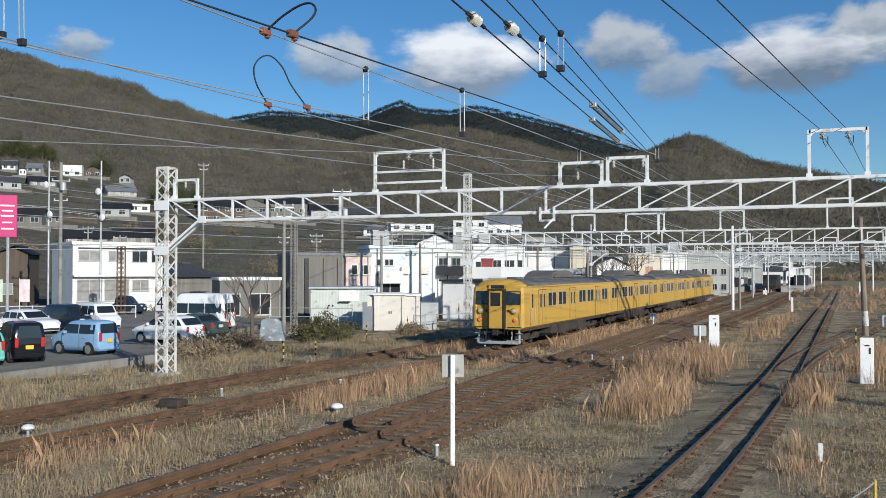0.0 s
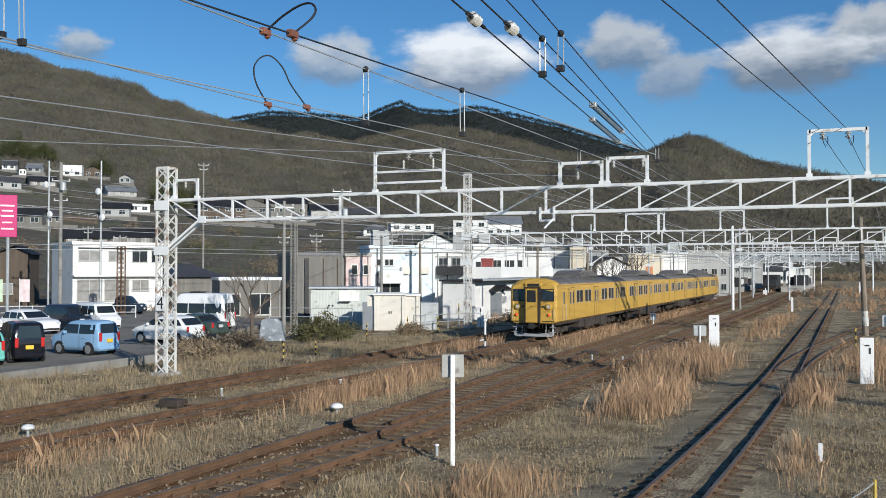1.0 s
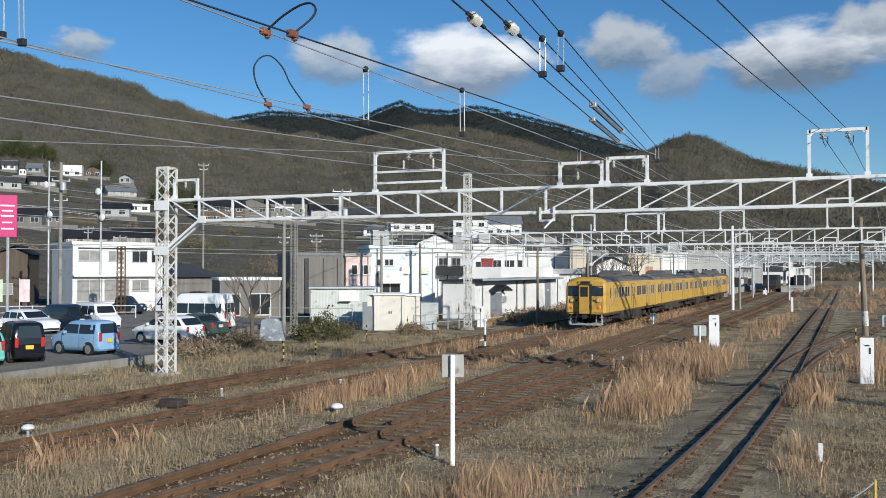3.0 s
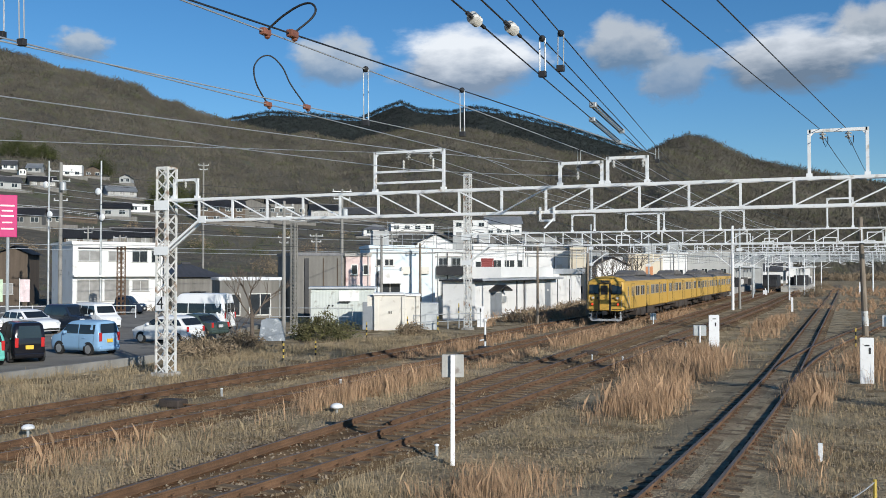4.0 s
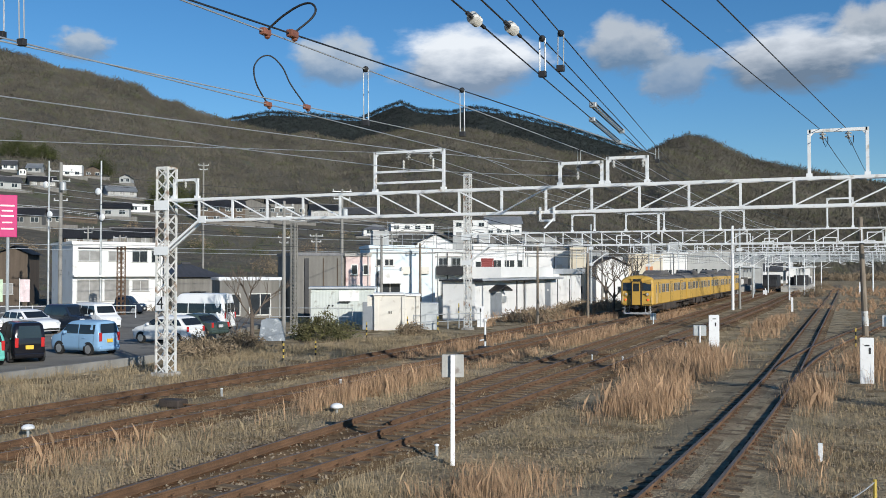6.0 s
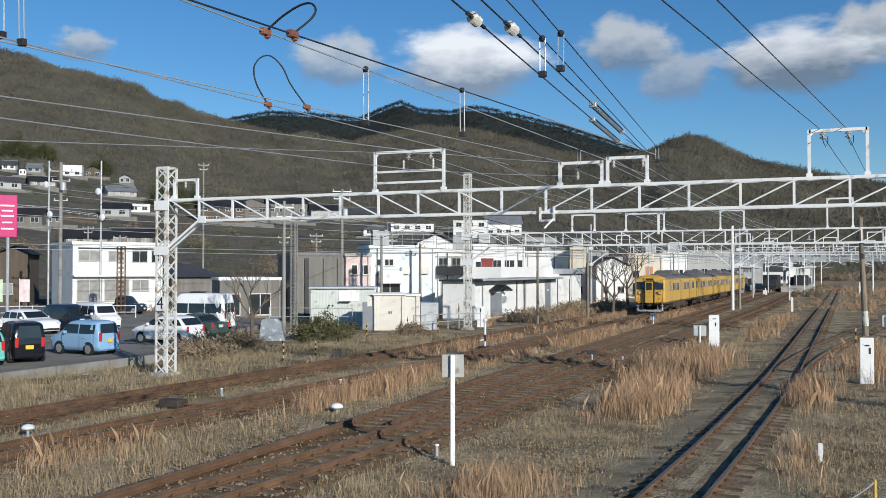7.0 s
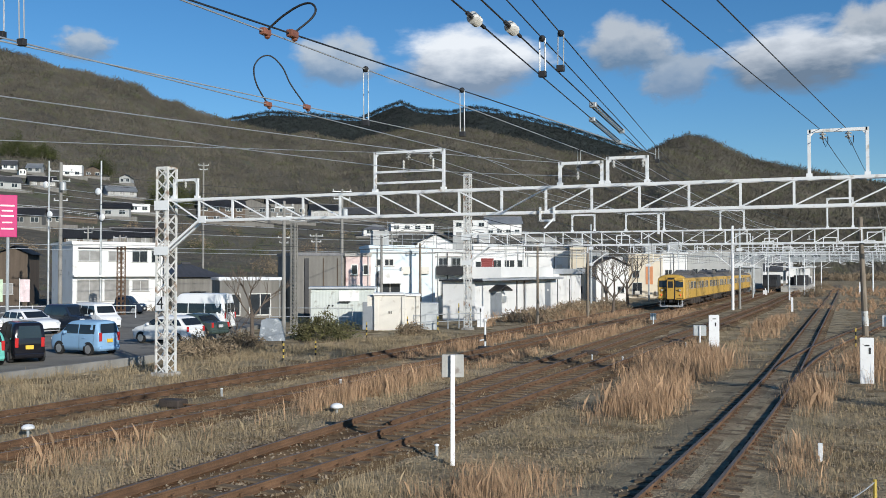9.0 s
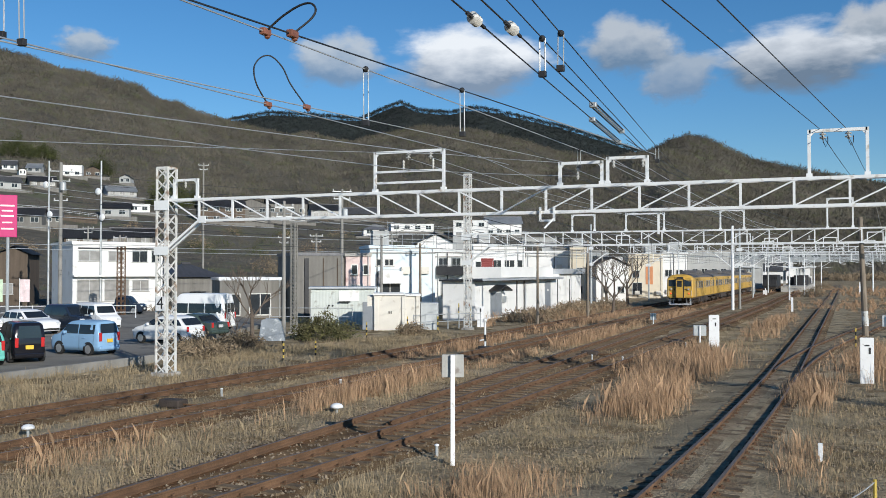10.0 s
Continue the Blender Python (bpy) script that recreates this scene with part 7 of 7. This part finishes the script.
def striped(x, y, h, label, r=0.045):
    t = thing("striped_post", label, "post", group="striped posts")
    n = 6
    for k in range(n):
        bm = BM()
        rod(bm, (x, y, -0.25 + (h + 0.25) * k / n), (x, y, -0.25 + (h + 0.25) * (k + 1) / n), r, n=10)
        part("band", bm, YELLOW_MARK if k % 2 else BLACK, t)


for x, y, h in ((-25.0, 40.0, 0.62), (-25.2, 43.4, 0.5), (-28.6, 55.8, 0.75), (-29.0, 63.0, 0.8), (-26.2, 62.0, 0.9), (-27.2, 68.5, 1.6), (-26.8, 70.0, 1.2), (0.6, 57.0, 1.0)):
    striped(x, y, h, "black and yellow striped guard post")
bm = BM()
rod(bm, (0.5, 19.2, -0.25), (0.5, 19.2, 0.35), 0.03)
tagged(new("yellow_stake", mesh_of(bm, "yellow_stake", YELLOW_MARK)), "thin yellow stake with a slack cord", "stake")
v, f = tube(sagged((0.5, 19.2, 0.3), (-0.6, 17.5, 0.05), 0.12, 8), 0.012)
tagged(new("slack_cord", raw("slack_cord", v, f, GALV)), "slack grey cord tied to a yellow stake", "cord")


def dome(x, y, r, h, label):
    """White mushroom-shaped marker on a stalk."""
    t = thing("dome_marker", label, "marker", group="white dome markers")
    bm = BM()
    lathe(bm, [(r, 0), (r * 0.98, r * 0.3), (r * 0.75, r * 0.55), (r * 0.3, r * 0.7), (0.01, r * 0.72)], 16, m=Matrix.Translation((x, y, h)))
    part("cap", bm, SIGN_WHITE, t, smooth=True)
    bm = BM()
    rod(bm, (x, y, -0.25), (x, y, h), 0.04)
    part("stalk", bm, GALV, t)


dome(-19.9, 19.3, 0.17, -0.04, "white dome marker on a thin stalk in grass")
dome(-14.4, 26.1, 0.2, -0.08, "white dome marker beside a switch machine")
for x, y in ((-8.9, 21.0), (-17.5, 32.0), (-20.0, 28.0), (-7.5, 52.0), (-8.3, 56.0), (-11.3, 46.0), (-9.7, 45.5)):
    dome(x, y, 0.06, 0.0, "small white peg marker beside a rail")


def switch_stand():
    """White-and-black point indicator with a bent arm."""
    t = thing("switch_stand", "white and black point lever stand between tracks", "switch stand", pose(-18.4, 50.3, -0.2))
    for k in range(4):
        bm = BM()
        rod(bm, (0, 0, 0.38 * k), (0, 0, 0.38 * (k + 1)), 0.06, n=10)
        part("band", bm, BLACK if k in (1,) else SIGN_WHITE, t)
    bm = BM()
    ball(bm, (0.0, 0, 1.55), 0.12, 2)
    part("knob", bm, SIGN_WHITE, t)
    bm = BM()
    beam(bm, (0, 0, 1.5), (0.2, 0, 1.72), 0.07)
    part("pointer", bm, SIGN_WHITE, t)
    bm = BM()
    beam(bm, (0, 0, 0.5), (-0.3, 0, 0.42), 0.08)
    part("lever", bm, SIGN_WHITE, t)
    bm = BM()
    box(bm, -0.35, 0.35, -0.2, 0.2, -0.05, 0.12, 0.03)
    part("base", bm, DARK, t)


switch_stand()
for x, y, tn in ((-19.7, 25.0, 0), (-11.9, 48.0, 0), (-9.0, 57.0, 0)):
    t = thing("switch_machine", "rusty dark switch machine on the sleepers", "switch machine", pose(x, y, -0.2, 0, 0, tn))
    bm = BM()
    box(bm, -0.4, 0.4, -0.25, 0.25, 0, 0.25, 0.05)
    part("case", bm, UNDER, t)
    bm = BM()
    rod(bm, (0.35, 0, 0.1), (1.3, 0, 0.1), 0.03)
    part("throw_rod", bm, RUST, t)

t = thing("covered_frame", "grey-blue sheet draped over a low trackside frame", "cover", pose(-29.9, 46.6, -0.2, 0, 0, 30))
bm = BM()
prism(bm, [(-0.75, 0.35), (-0.55, 1.5), (-0.3, 1.62), (0.3, 1.6), (0.5, 1.45), (0.75, 0.35)], -0.4, 0.4)
bmesh.ops.subdivide_edges(bm, edges=bm.edges[:], cuts=3, use_grid_fill=True)
for vtx in bm.verts:
    vtx.co += Vector((0.06 * noise.noise(vtx.co * 3), 0.08 * noise.noise(vtx.co * 2.5 + Vector((5, 0, 0))), 0.03 * noise.noise(vtx.co * 4)))
part("sheet", bm, mat("grey_blue_tarpaulin", (0.27, 0.3, 0.33), 0.6, 0, 0.2, 1.5, 10, 0.3, (0.55, 0.57, 0.58), 0.2), t)
for sx in (-0.6, 0.6):
    bm = BM()
    rod(bm, (sx, 0, -0.05), (sx, 0, 0.5), 0.04)
    part("leg", bm, DARK, t)


# ---- trees and grass ----
BARK = mat("grey_brown_bark", (0.14, 0.11, 0.085), 0.95, 0, 0.25, 2, 12, 0.3)
BUSH = mat("dull_green_bush_leaves", (0.15, 0.14, 0.055), 0.8, 0, 0.35, 0.5, 4, 0.0, each=0.5)
EVERGREEN = mat("olive_evergreen_leaves", (0.065, 0.075, 0.02), 0.8, 0, 0.35, 0.3, 3, 0.0, each=0.5)
BRAMBLE = mat("dry_brown_bramble", (0.31, 0.235, 0.15), 0.9, 0, 0.35, 0.5, 4, 0.0, each=0.5)


def bare_tree(x, y, z, h, label, seed, spread=0.55):
    """Leafless tree: a tapered trunk and limbs that fork four times."""
    rng = random.Random(seed)
    t = thing("bare_tree", label, "tree", pose(x, y, z))
    bm = BM()
    top = Vector((rng.uniform(-0.2, 0.2), rng.uniform(-0.2, 0.2), h * 0.32))
    rod(bm, (0, 0, -0.3), top, h * 0.028, h * 0.02, 8)
    part("trunk", bm, BARK, t)
    bm = BM()

    def fork(p, d, ln, r, depth):
        q = p + d * ln
        rod(bm, p, q, r, r * 0.62, 5 if depth > 1 else 3)
        if depth == 0:
            return
        for _ in range(rng.choice((2, 3, 3))):
            nd = (d + Vector((rng.uniform(-1, 1), rng.uniform(-1, 1), rng.uniform(-0.35, 0.8))) * spread).normalized()
            fork(q, nd, ln * rng.uniform(0.6, 0.85), r * 0.6, depth - 1)

    for k in range(4):
        a = k * 1.6 + rng.random()
        fork(top * (0.75 + 0.25 * (k % 2)), Vector((math.cos(a) * 0.6, math.sin(a) * 0.6, 0.8)).normalized(), h * 0.22, h * 0.013, 4)
    part("crown", bm, BARK, t)


bare_tree(-34.8, 52.0, -0.2, 5.2, "small bare tree with thin grey limbs beside the tracks", 1)
bare_tree(-20.6, 92.0, -0.2, 6.5, "bushy bare tree beside the warehouse", 2, 0.7)
bare_tree(-24.5, 118.0, -0.2, 8.0, "large bare tree in front of gabled houses", 3, 0.7)
bare_tree(-28.0, 122.0, -0.2, 7.0, "bare tree in front of gabled houses", 4, 0.7)
bare_tree(-33.0, 47.5, -0.2, 2.6, "bare shrub at the car park's edge", 5, 0.8)


def shrub(name, x, y, z, r, h, n, material, label, category="bush"):
    """A bush of many small pointed leaves and twigs, uneven in outline."""
    rng = np.random.RandomState(int(abs(x * 13 + y * 7)) % 1000)
    n *= 2
    u = rng.randn(n, 3)
    u /= np.linalg.norm(u, axis=1)[:, None]
    rad = (0.55 + 0.45 * rng.rand(n)) * (1 + 0.35 * np.sin(u[:, 0] * 5 + 1) * np.cos(u[:, 1] * 6))
    p = u * rad[:, None] * np.array([r, r, h])
    p[:, 2] = np.abs(p[:, 2])
    d = u + 0.6 * rng.randn(n, 3)
    d *= (0.09 + 0.09 * rng.rand(n, 1)) * max(0.8, r * 0.5)
    w = rng.randn(n, 3) * 0.028 * max(0.8, r * 0.5)
    v = np.stack([p - w, p + w, p + d], 1).reshape(-1, 3)
    t = thing(name, label, category, pose(x, y, z))
    ob = new("foliage", raw("foliage", v.tolist(), np.arange(3 * n).reshape(-1, 3).tolist(), material))
    ob.parent = t
    bm = BM()
    for k in range(7):
        a = k * 0.9
        rod(bm, (0.1 * math.cos(a), 0.1 * math.sin(a), -0.2), (r * 0.5 * math.cos(a), r * 0.5 * math.sin(a), h * 0.75), 0.03, 0.012, 5)
    part("stems", bm, BARK, t)


shrub("bush", -30.4, 53.2, -0.2, 1.9, 1.5, 2400, BUSH, "dull green bush beside the beige hut")
for x, y, r, h in ((-31.5, 42.0, 1.5, 1.0), (-29.5, 40.0, 1.3, 0.8), (-30.8, 45.0, 1.2, 0.9), (-27.3, 60.0, 1.0, 0.7), (-25.0, 78.0, 2.0, 1.0), (-25.5, 85.0, 2.0, 0.9), (-24.8, 93.0, 2.2, 1.2), (-26.0, 100.0, 2.2, 1.1), (-23.5, 104.0, 2.0, 1.5)):
    shrub("bush", x, y, -0.2, r, h, 1300, BRAMBLE, "dry brown bramble bush beside the yard")
for x, y in ((-52, 92), (-55, 96), (-58, 101), (-62, 104), (-50, 98), (-47, 95), (-66, 100), (-70, 106), (-75, 101), (-63, 110), (-57, 108)):
    r = math.hypot(x, y)
    shrub("bush", x, y, max(-0.2, hill_z(math.degrees(math.atan2(-x, y)), r)), 2.6, 2.2, 1500, BRAMBLE, "brown winter scrub on the slope behind the houses")
for x, y in ((-63.5, 79.0), (-60.5, 80.0), (-66.0, 77.0), (-57.5, 82.0)):
    shrub("bush", x, y, -0.2, 1.5, 0.9, 900, BRAMBLE, "dry brown bank of weeds below the office")
for x, y in ((-14, 430), (-8, 436), (-1, 428), (6, 440), (13, 432), (20, 438), (27, 430)):
    shrub("bush", x, y, -0.2, 5.5, 3.2, 1500, BRAMBLE, "brown winter scrub beyond the far end of the yard")
for x, y in ((9, 120), (12, 140), (14, 165), (10, 190), (16, 210), (-4.5, 170), (-4.0, 230), (12, 98), (15, 80)):
    shrub("bush", x, y, -0.2, 2.2, 1.5, 900, BRAMBLE, "dry brown bushes at the yard's edge")
for az, r, wide, tall in ((38.6, 335, 6.5, 11.5), (46.6, 440, 7, 9), (45.3, 455, 6, 7), (42.2, 430, 5, 8), (37.2, 350, 4, 6), (34.5, 345, 4, 6)):
    x, y, z = polar(az, r, hill_z(az, r))
    shrub("evergreen_tree", x, y, z, wide, tall, 3200, EVERGREEN, "rounded olive-green evergreen tree on the hillside", "tree")


def hillside_gardens():
    """Bushes and small evergreens scattered between the houses on the slope."""
    rng = random.Random(8)
    for k in range(60):
        az, r = rng.uniform(26, 48), rng.uniform(170, 420)
        x, y, z = polar(az, r, hill_z(az, r))
        if any(abs(az - a) < half + 0.3 and f - 14 < r < f + 12 for a, f, half in HOMES):
            continue
        green = rng.random() < 0.45
        shrub("bush", x, y, z - 0.3, rng.uniform(1.8, 3.6), rng.uniform(1.6, 4.2), 420, EVERGREEN if green else BRAMBLE, "dull green garden bush on the slope" if green else "brown leafless bush on the slope")


hillside_gardens()


def blades(name, patches, material, label, seed, even=True, flat=0.0):
    """Dead grass: patches are (x0, x1, y0, y1, number, least height, most height, width)."""
    rng = np.random.RandomState(seed)
    vs, nb = [], 0
    for x0, x1, y0, y1, n, h0, h1, w in patches:
        n, w = int(n * (2.0 if flat else 2.8)), w * 0.45
        tuft = max(1, n // (22 if flat or not even else 55))
        spread = np.clip(rng.randn(tuft, 2) * 0.27, -0.75, 0.75)
        c = np.stack([(x0 + x1) / 2 + (x1 - x0) * np.where(even, rng.rand(tuft) - 0.5, spread[:, 0]), (y0 + y1) / 2 + (y1 - y0) * (0.5 * spread[:, 1] + 0.5 * (rng.rand(tuft) - 0.5)) * np.where(even, 1.3, 1.15)], 1)
        size = 0.45 + 0.55 * rng.rand(tuft)
        k = rng.randint(0, tuft, n)
        p = c[k] + rng.randn(n, 2) * (0.16 + 0.12 * size[k, None] * (1.0 if even else 0.0))
        h = (h0 + (h1 - h0) * rng.rand(n)) * size[k]
        lean = rng.randn(n, 2) * 0.15 + np.array([-0.04, 0.03]) + flat * rng.randn(n, 2)
        a = rng.rand(n) * np.pi
        s = np.stack([np.cos(a), np.sin(a)], 1) * (w * (0.6 + 0.8 * rng.rand(n)))[:, None] / 2
        z0 = np.full(n, -0.28)
        b0 = np.column_stack([p - s, z0])
        b1 = np.column_stack([p + s, z0])
        m = p + lean * h[:, None] * 0.45
        m0 = np.column_stack([m - s * 0.8, z0 + h * 0.6])
        m1 = np.column_stack([m + s * 0.8, z0 + h * 0.6])
        tip = np.column_stack([p + lean * h[:, None] * 1.3, z0 + h * (0.97 - 0.06 * rng.rand(n))])
        vs.append(np.stack([b0, b1, m1, tip, m0], 1).reshape(-1, 3))
        nb += n
    v = np.concatenate(vs)
    f = np.arange(5 * nb).reshape(-1, 5)
    ob = new(name, raw(name, v.tolist(), f.tolist(), material))
    tagged(ob, label, "grass", kind="stuff")


TALL = [(-6.9, -4.9, 27, 36, 1500, 0.6, 1.25, 0.022), (-8.2, -5.0, 36, 52, 2600, 0.6, 1.35, 0.026), (-16.2, -14.8, 24, 38, 1500, 0.5, 1.15, 0.02), (-1.6, -0.4, 31, 40, 900, 0.6, 1.15, 0.022),
        (0.0, 3.5, 38, 58, 1700, 0.6, 1.2, 0.026), (-7.4, -5.2, 15.5, 20, 900, 0.35, 0.75, 0.014), (-17.5, -15.2, 15, 20, 260, 0.4, 0.95, 0.018), (-15.0, -14.2, 50, 68, 1100, 0.5, 1.1, 0.024),
        (-6.5, -3.5, 60, 95, 900, 0.5, 1.1, 0.035), (-15.5, -14.5, 38, 50, 500, 0.3, 0.7, 0.022), (-28.5, -22.8, 72, 116, 1800, 0.5, 1.2, 0.045), (-20.2, -18.9, 40, 66, 700, 0.4, 0.9, 0.03), (-1.4, -0.5, 20, 27, 260, 0.4, 0.8, 0.014), (4, 12, 55, 120, 900, 0.5, 1.1, 0.05), (-6, 13, 95, 150, 1200, 0.4, 0.9, 0.07), (-7, 16, 150, 260, 1500, 0.4, 1.0, 0.12), (-20.4, -18.9, 66, 100, 700, 0.4, 0.9, 0.04), (-15.3, -14.2, 68, 110, 800, 0.4, 0.9, 0.04)]
blades("tall_dry_grass", TALL, STRAW, "tall tawny dry reed grass between the tracks", 11, False)
PALE = [(-31.0, -29.6, 9, 38, 2600, 0.2, 0.6, 0.02), (-30.5, -26, 36, 50, 1800, 0.2, 0.6, 0.025), (-9.6, -6.0, 12, 19.5, 3400, 0.15, 0.5, 0.011), (-17.0, -13.6, 12, 24, 2600, 0.12, 0.5, 0.013), (-15.8, -13.8, 24, 46, 1700, 0.12, 0.4, 0.018), (-8.8, -4.4, 19, 32, 3200, 0.08, 0.3, 0.015),
        (-29, -23.6, 18, 38, 3800, 0.12, 0.55, 0.02), (-28, -22.6, 38, 62, 3600, 0.12, 0.5, 0.028), (-1.2, 4.5, 16, 38, 5500, 0.08, 0.35, 0.015), (-2.0, 5.0, 38, 80, 3000, 0.1, 0.4, 0.028),
        (-8.6, -3.2, 40, 90, 3000, 0.1, 0.4, 0.03), (-20.8, -19.0, 14, 40, 2600, 0.06, 0.28, 0.02), (-11.5, -10.5, 30, 60, 400, 0.1, 0.4, 0.02), (-5.8, -4.2, 14, 26, 900, 0.06, 0.22, 0.012), (-15.6, -13.9, 46, 80, 1500, 0.1, 0.4, 0.03), (-1.4, -0.2, 14, 40, 1300, 0.1, 0.4, 0.014)]
blades("pale_dry_grass", PALE, PALE_STRAW, "short pale dead grass over the yard ground", 12)


LITTER = mat("dead_grass_litter", (0.32, 0.26, 0.17), 0.95, 0, 0.35, 0.8, 6, 0.0, each=0.45)
blades("dead_grass_litter", [(4, 16, 40, 150, 6000, 0.08, 0.3, 0.035), (-9.4, -4.0, 12, 34, 14000, 0.04, 0.11, 0.012), (-1.8, 5, 14, 40, 14000, 0.04, 0.11, 0.012), (-17, -13.4, 12, 46, 9000, 0.04, 0.12, 0.014), (-9.0, 4, 34, 80, 12000, 0.05, 0.13, 0.02), (-29, -23, 18, 62, 8000, 0.05, 0.14, 0.02), (-9.5, 6.0, 80, 170, 6000, 0.06, 0.2, 0.035), (-28, -18.8, 60, 120, 5000, 0.06, 0.2, 0.03), (-21, -19, 14, 60, 2500, 0.05, 0.12, 0.018)],
       LITTER, "flattened dead grass lying on the yard ground", 13, True, 1.2)


def stones():
    """Loose ballast stones on and beside the track beds."""
    rng = np.random.RandomState(4)
    base = np.array([(1, 0, 0), (-1, 0, 0), (0, 1, 0), (0, -1, 0), (0, 0, 1), (0, 0, -1)], float)
    tri = np.array([(0, 2, 4), (2, 1, 4), (1, 3, 4), (3, 0, 4), (2, 0, 5), (1, 2, 5), (3, 1, 5), (0, 3, 5)])
    vs, fs, k = [], [], 0
    for key, n, w in (("siding", 5200, 1.3), ("turnout", 6500, 1.8), ("main", 4500, 1.7), ("through", 4500, 1.7), ("loop", 3500, 1.7), ("open", 15000, 0), ("strip", 9000, 0)):
        for _ in range(n):
            y = 11 + 42 * rng.rand() ** 1.6
            if key == "open":
                x = rng.uniform(-8.6, 3.0)
            elif key == "strip":
                x = rng.uniform(-17.0, -13.4)
            else:
                x = track_x(key, y) + rng.uniform(-w, w)
            r = 0.016 + 0.03 * rng.rand() ** 1.5
            z = -0.23 if w == 0 or abs(x - track_x(key, y)) > 1.2 else -0.18
            q = base * (r * (0.6 + 0.7 * rng.rand(6, 1)))
            an = rng.rand() * 6.28
            rot = np.array([(math.cos(an), -math.sin(an), 0), (math.sin(an), math.cos(an), 0), (0, 0, 0.8)])
            vs.append(q @ rot.T + np.array([x, y, z]))
            fs.append(tri + k)
            k += 6
    ob = new("ballast_stones", raw("ballast_stones", np.concatenate(vs).tolist(), np.concatenate(fs).tolist(), STONE))
    tagged(ob, "loose brown ballast stones on the track beds", "ballast", kind="stuff")


stones()


# ---- sleepers ----
def sleeper_mesh():
    bm = BM()
    box(bm, -1.05, 1.05, -0.105, 0.105, -0.3, -0.152)
    for s in (-1, 1):
        c = s * (GAUGE / 2 + 0.033)
        box(bm, c - 0.14, c + 0.14, -0.08, 0.08, -0.152, -0.128, mi=1)
        for d in (-0.09, 0.09):
            box(bm, c + d - 0.02, c + d + 0.02, -0.03, 0.03, -0.128, -0.085, mi=1)
    return mesh_of(bm, "sleeper", SLEEPER, RUST)


SLP = sleeper_mesh()


def sleepers(key, y0, y1, step, lift):
    rng = random.Random(len(key))
    y = y0
    while y < y1:
        x = track_x(key, y)
        yaw = -math.degrees(math.atan2(track_x(key, y + 2) - x, 2.0))
        shared("sleeper", SLP, TRACK_OB[key], pose(x + rng.uniform(-0.03, 0.03), y, lift + rng.uniform(-0.008, 0.008), 0, 0, yaw + rng.uniform(-1, 1)))
        y += step


sleepers("spur", 46, 80, 0.64, 0.03)
sleepers("siding", 10, 110, 0.64, 0.034)
sleepers("turnout", 11, 80, 0.64, 0.012)
sleepers("main", 24, 90, 0.64, 0.012)
sleepers("through", 15, 80, 0.64, 0.0)
sleepers("loop", 17, 75, 0.64, 0.0)


# ---- what moves ----
def front_y(t):
    """How far down the line the rear cab stands at a time."""
    return 48.4 + 6.28 * t - 0.010 * t * t


def motions():
    for car, off, way, axles in TRAIN:
        rows = []
        for k in range(21):
            t = k * 0.5
            y = front_y(t) + off
            lo, hi = (y + 3, y + 17) if way > 0 else (y - 17, y - 3)
            xa, xb = track_x("through", lo), track_x("through", hi)
            yaw = -math.degrees(math.atan2(xb - xa, 14.0)) + (0 if way > 0 else 180)
            rows.append((t, pose((xa + xb) / 2, y, 0, 0, 0, yaw)))
        walk(car, rows)
        for ax, y in zip(axles, AXLES):
            walk(ax, [(k * 0.1, pose(0, y, 0.43, -way * math.degrees((front_y(k * 0.1) - front_y(0)) / 0.445))) for k in range(101)])
    for ob, (x, y, z) in CLOUDS:
        turn = (Vector(EYE) - Vector((x, y, z))).to_track_quat("Z", "Y").to_matrix().to_4x4()
        drift = Vector((math.cos(radians(22.6)), math.sin(radians(22.6)), 0)) * 2.0
        walk(ob, [(t, Matrix.Translation(Vector((x, y, z)) + drift * t) @ turn) for t in (0.0, 5.0, 10.0)])


motions()
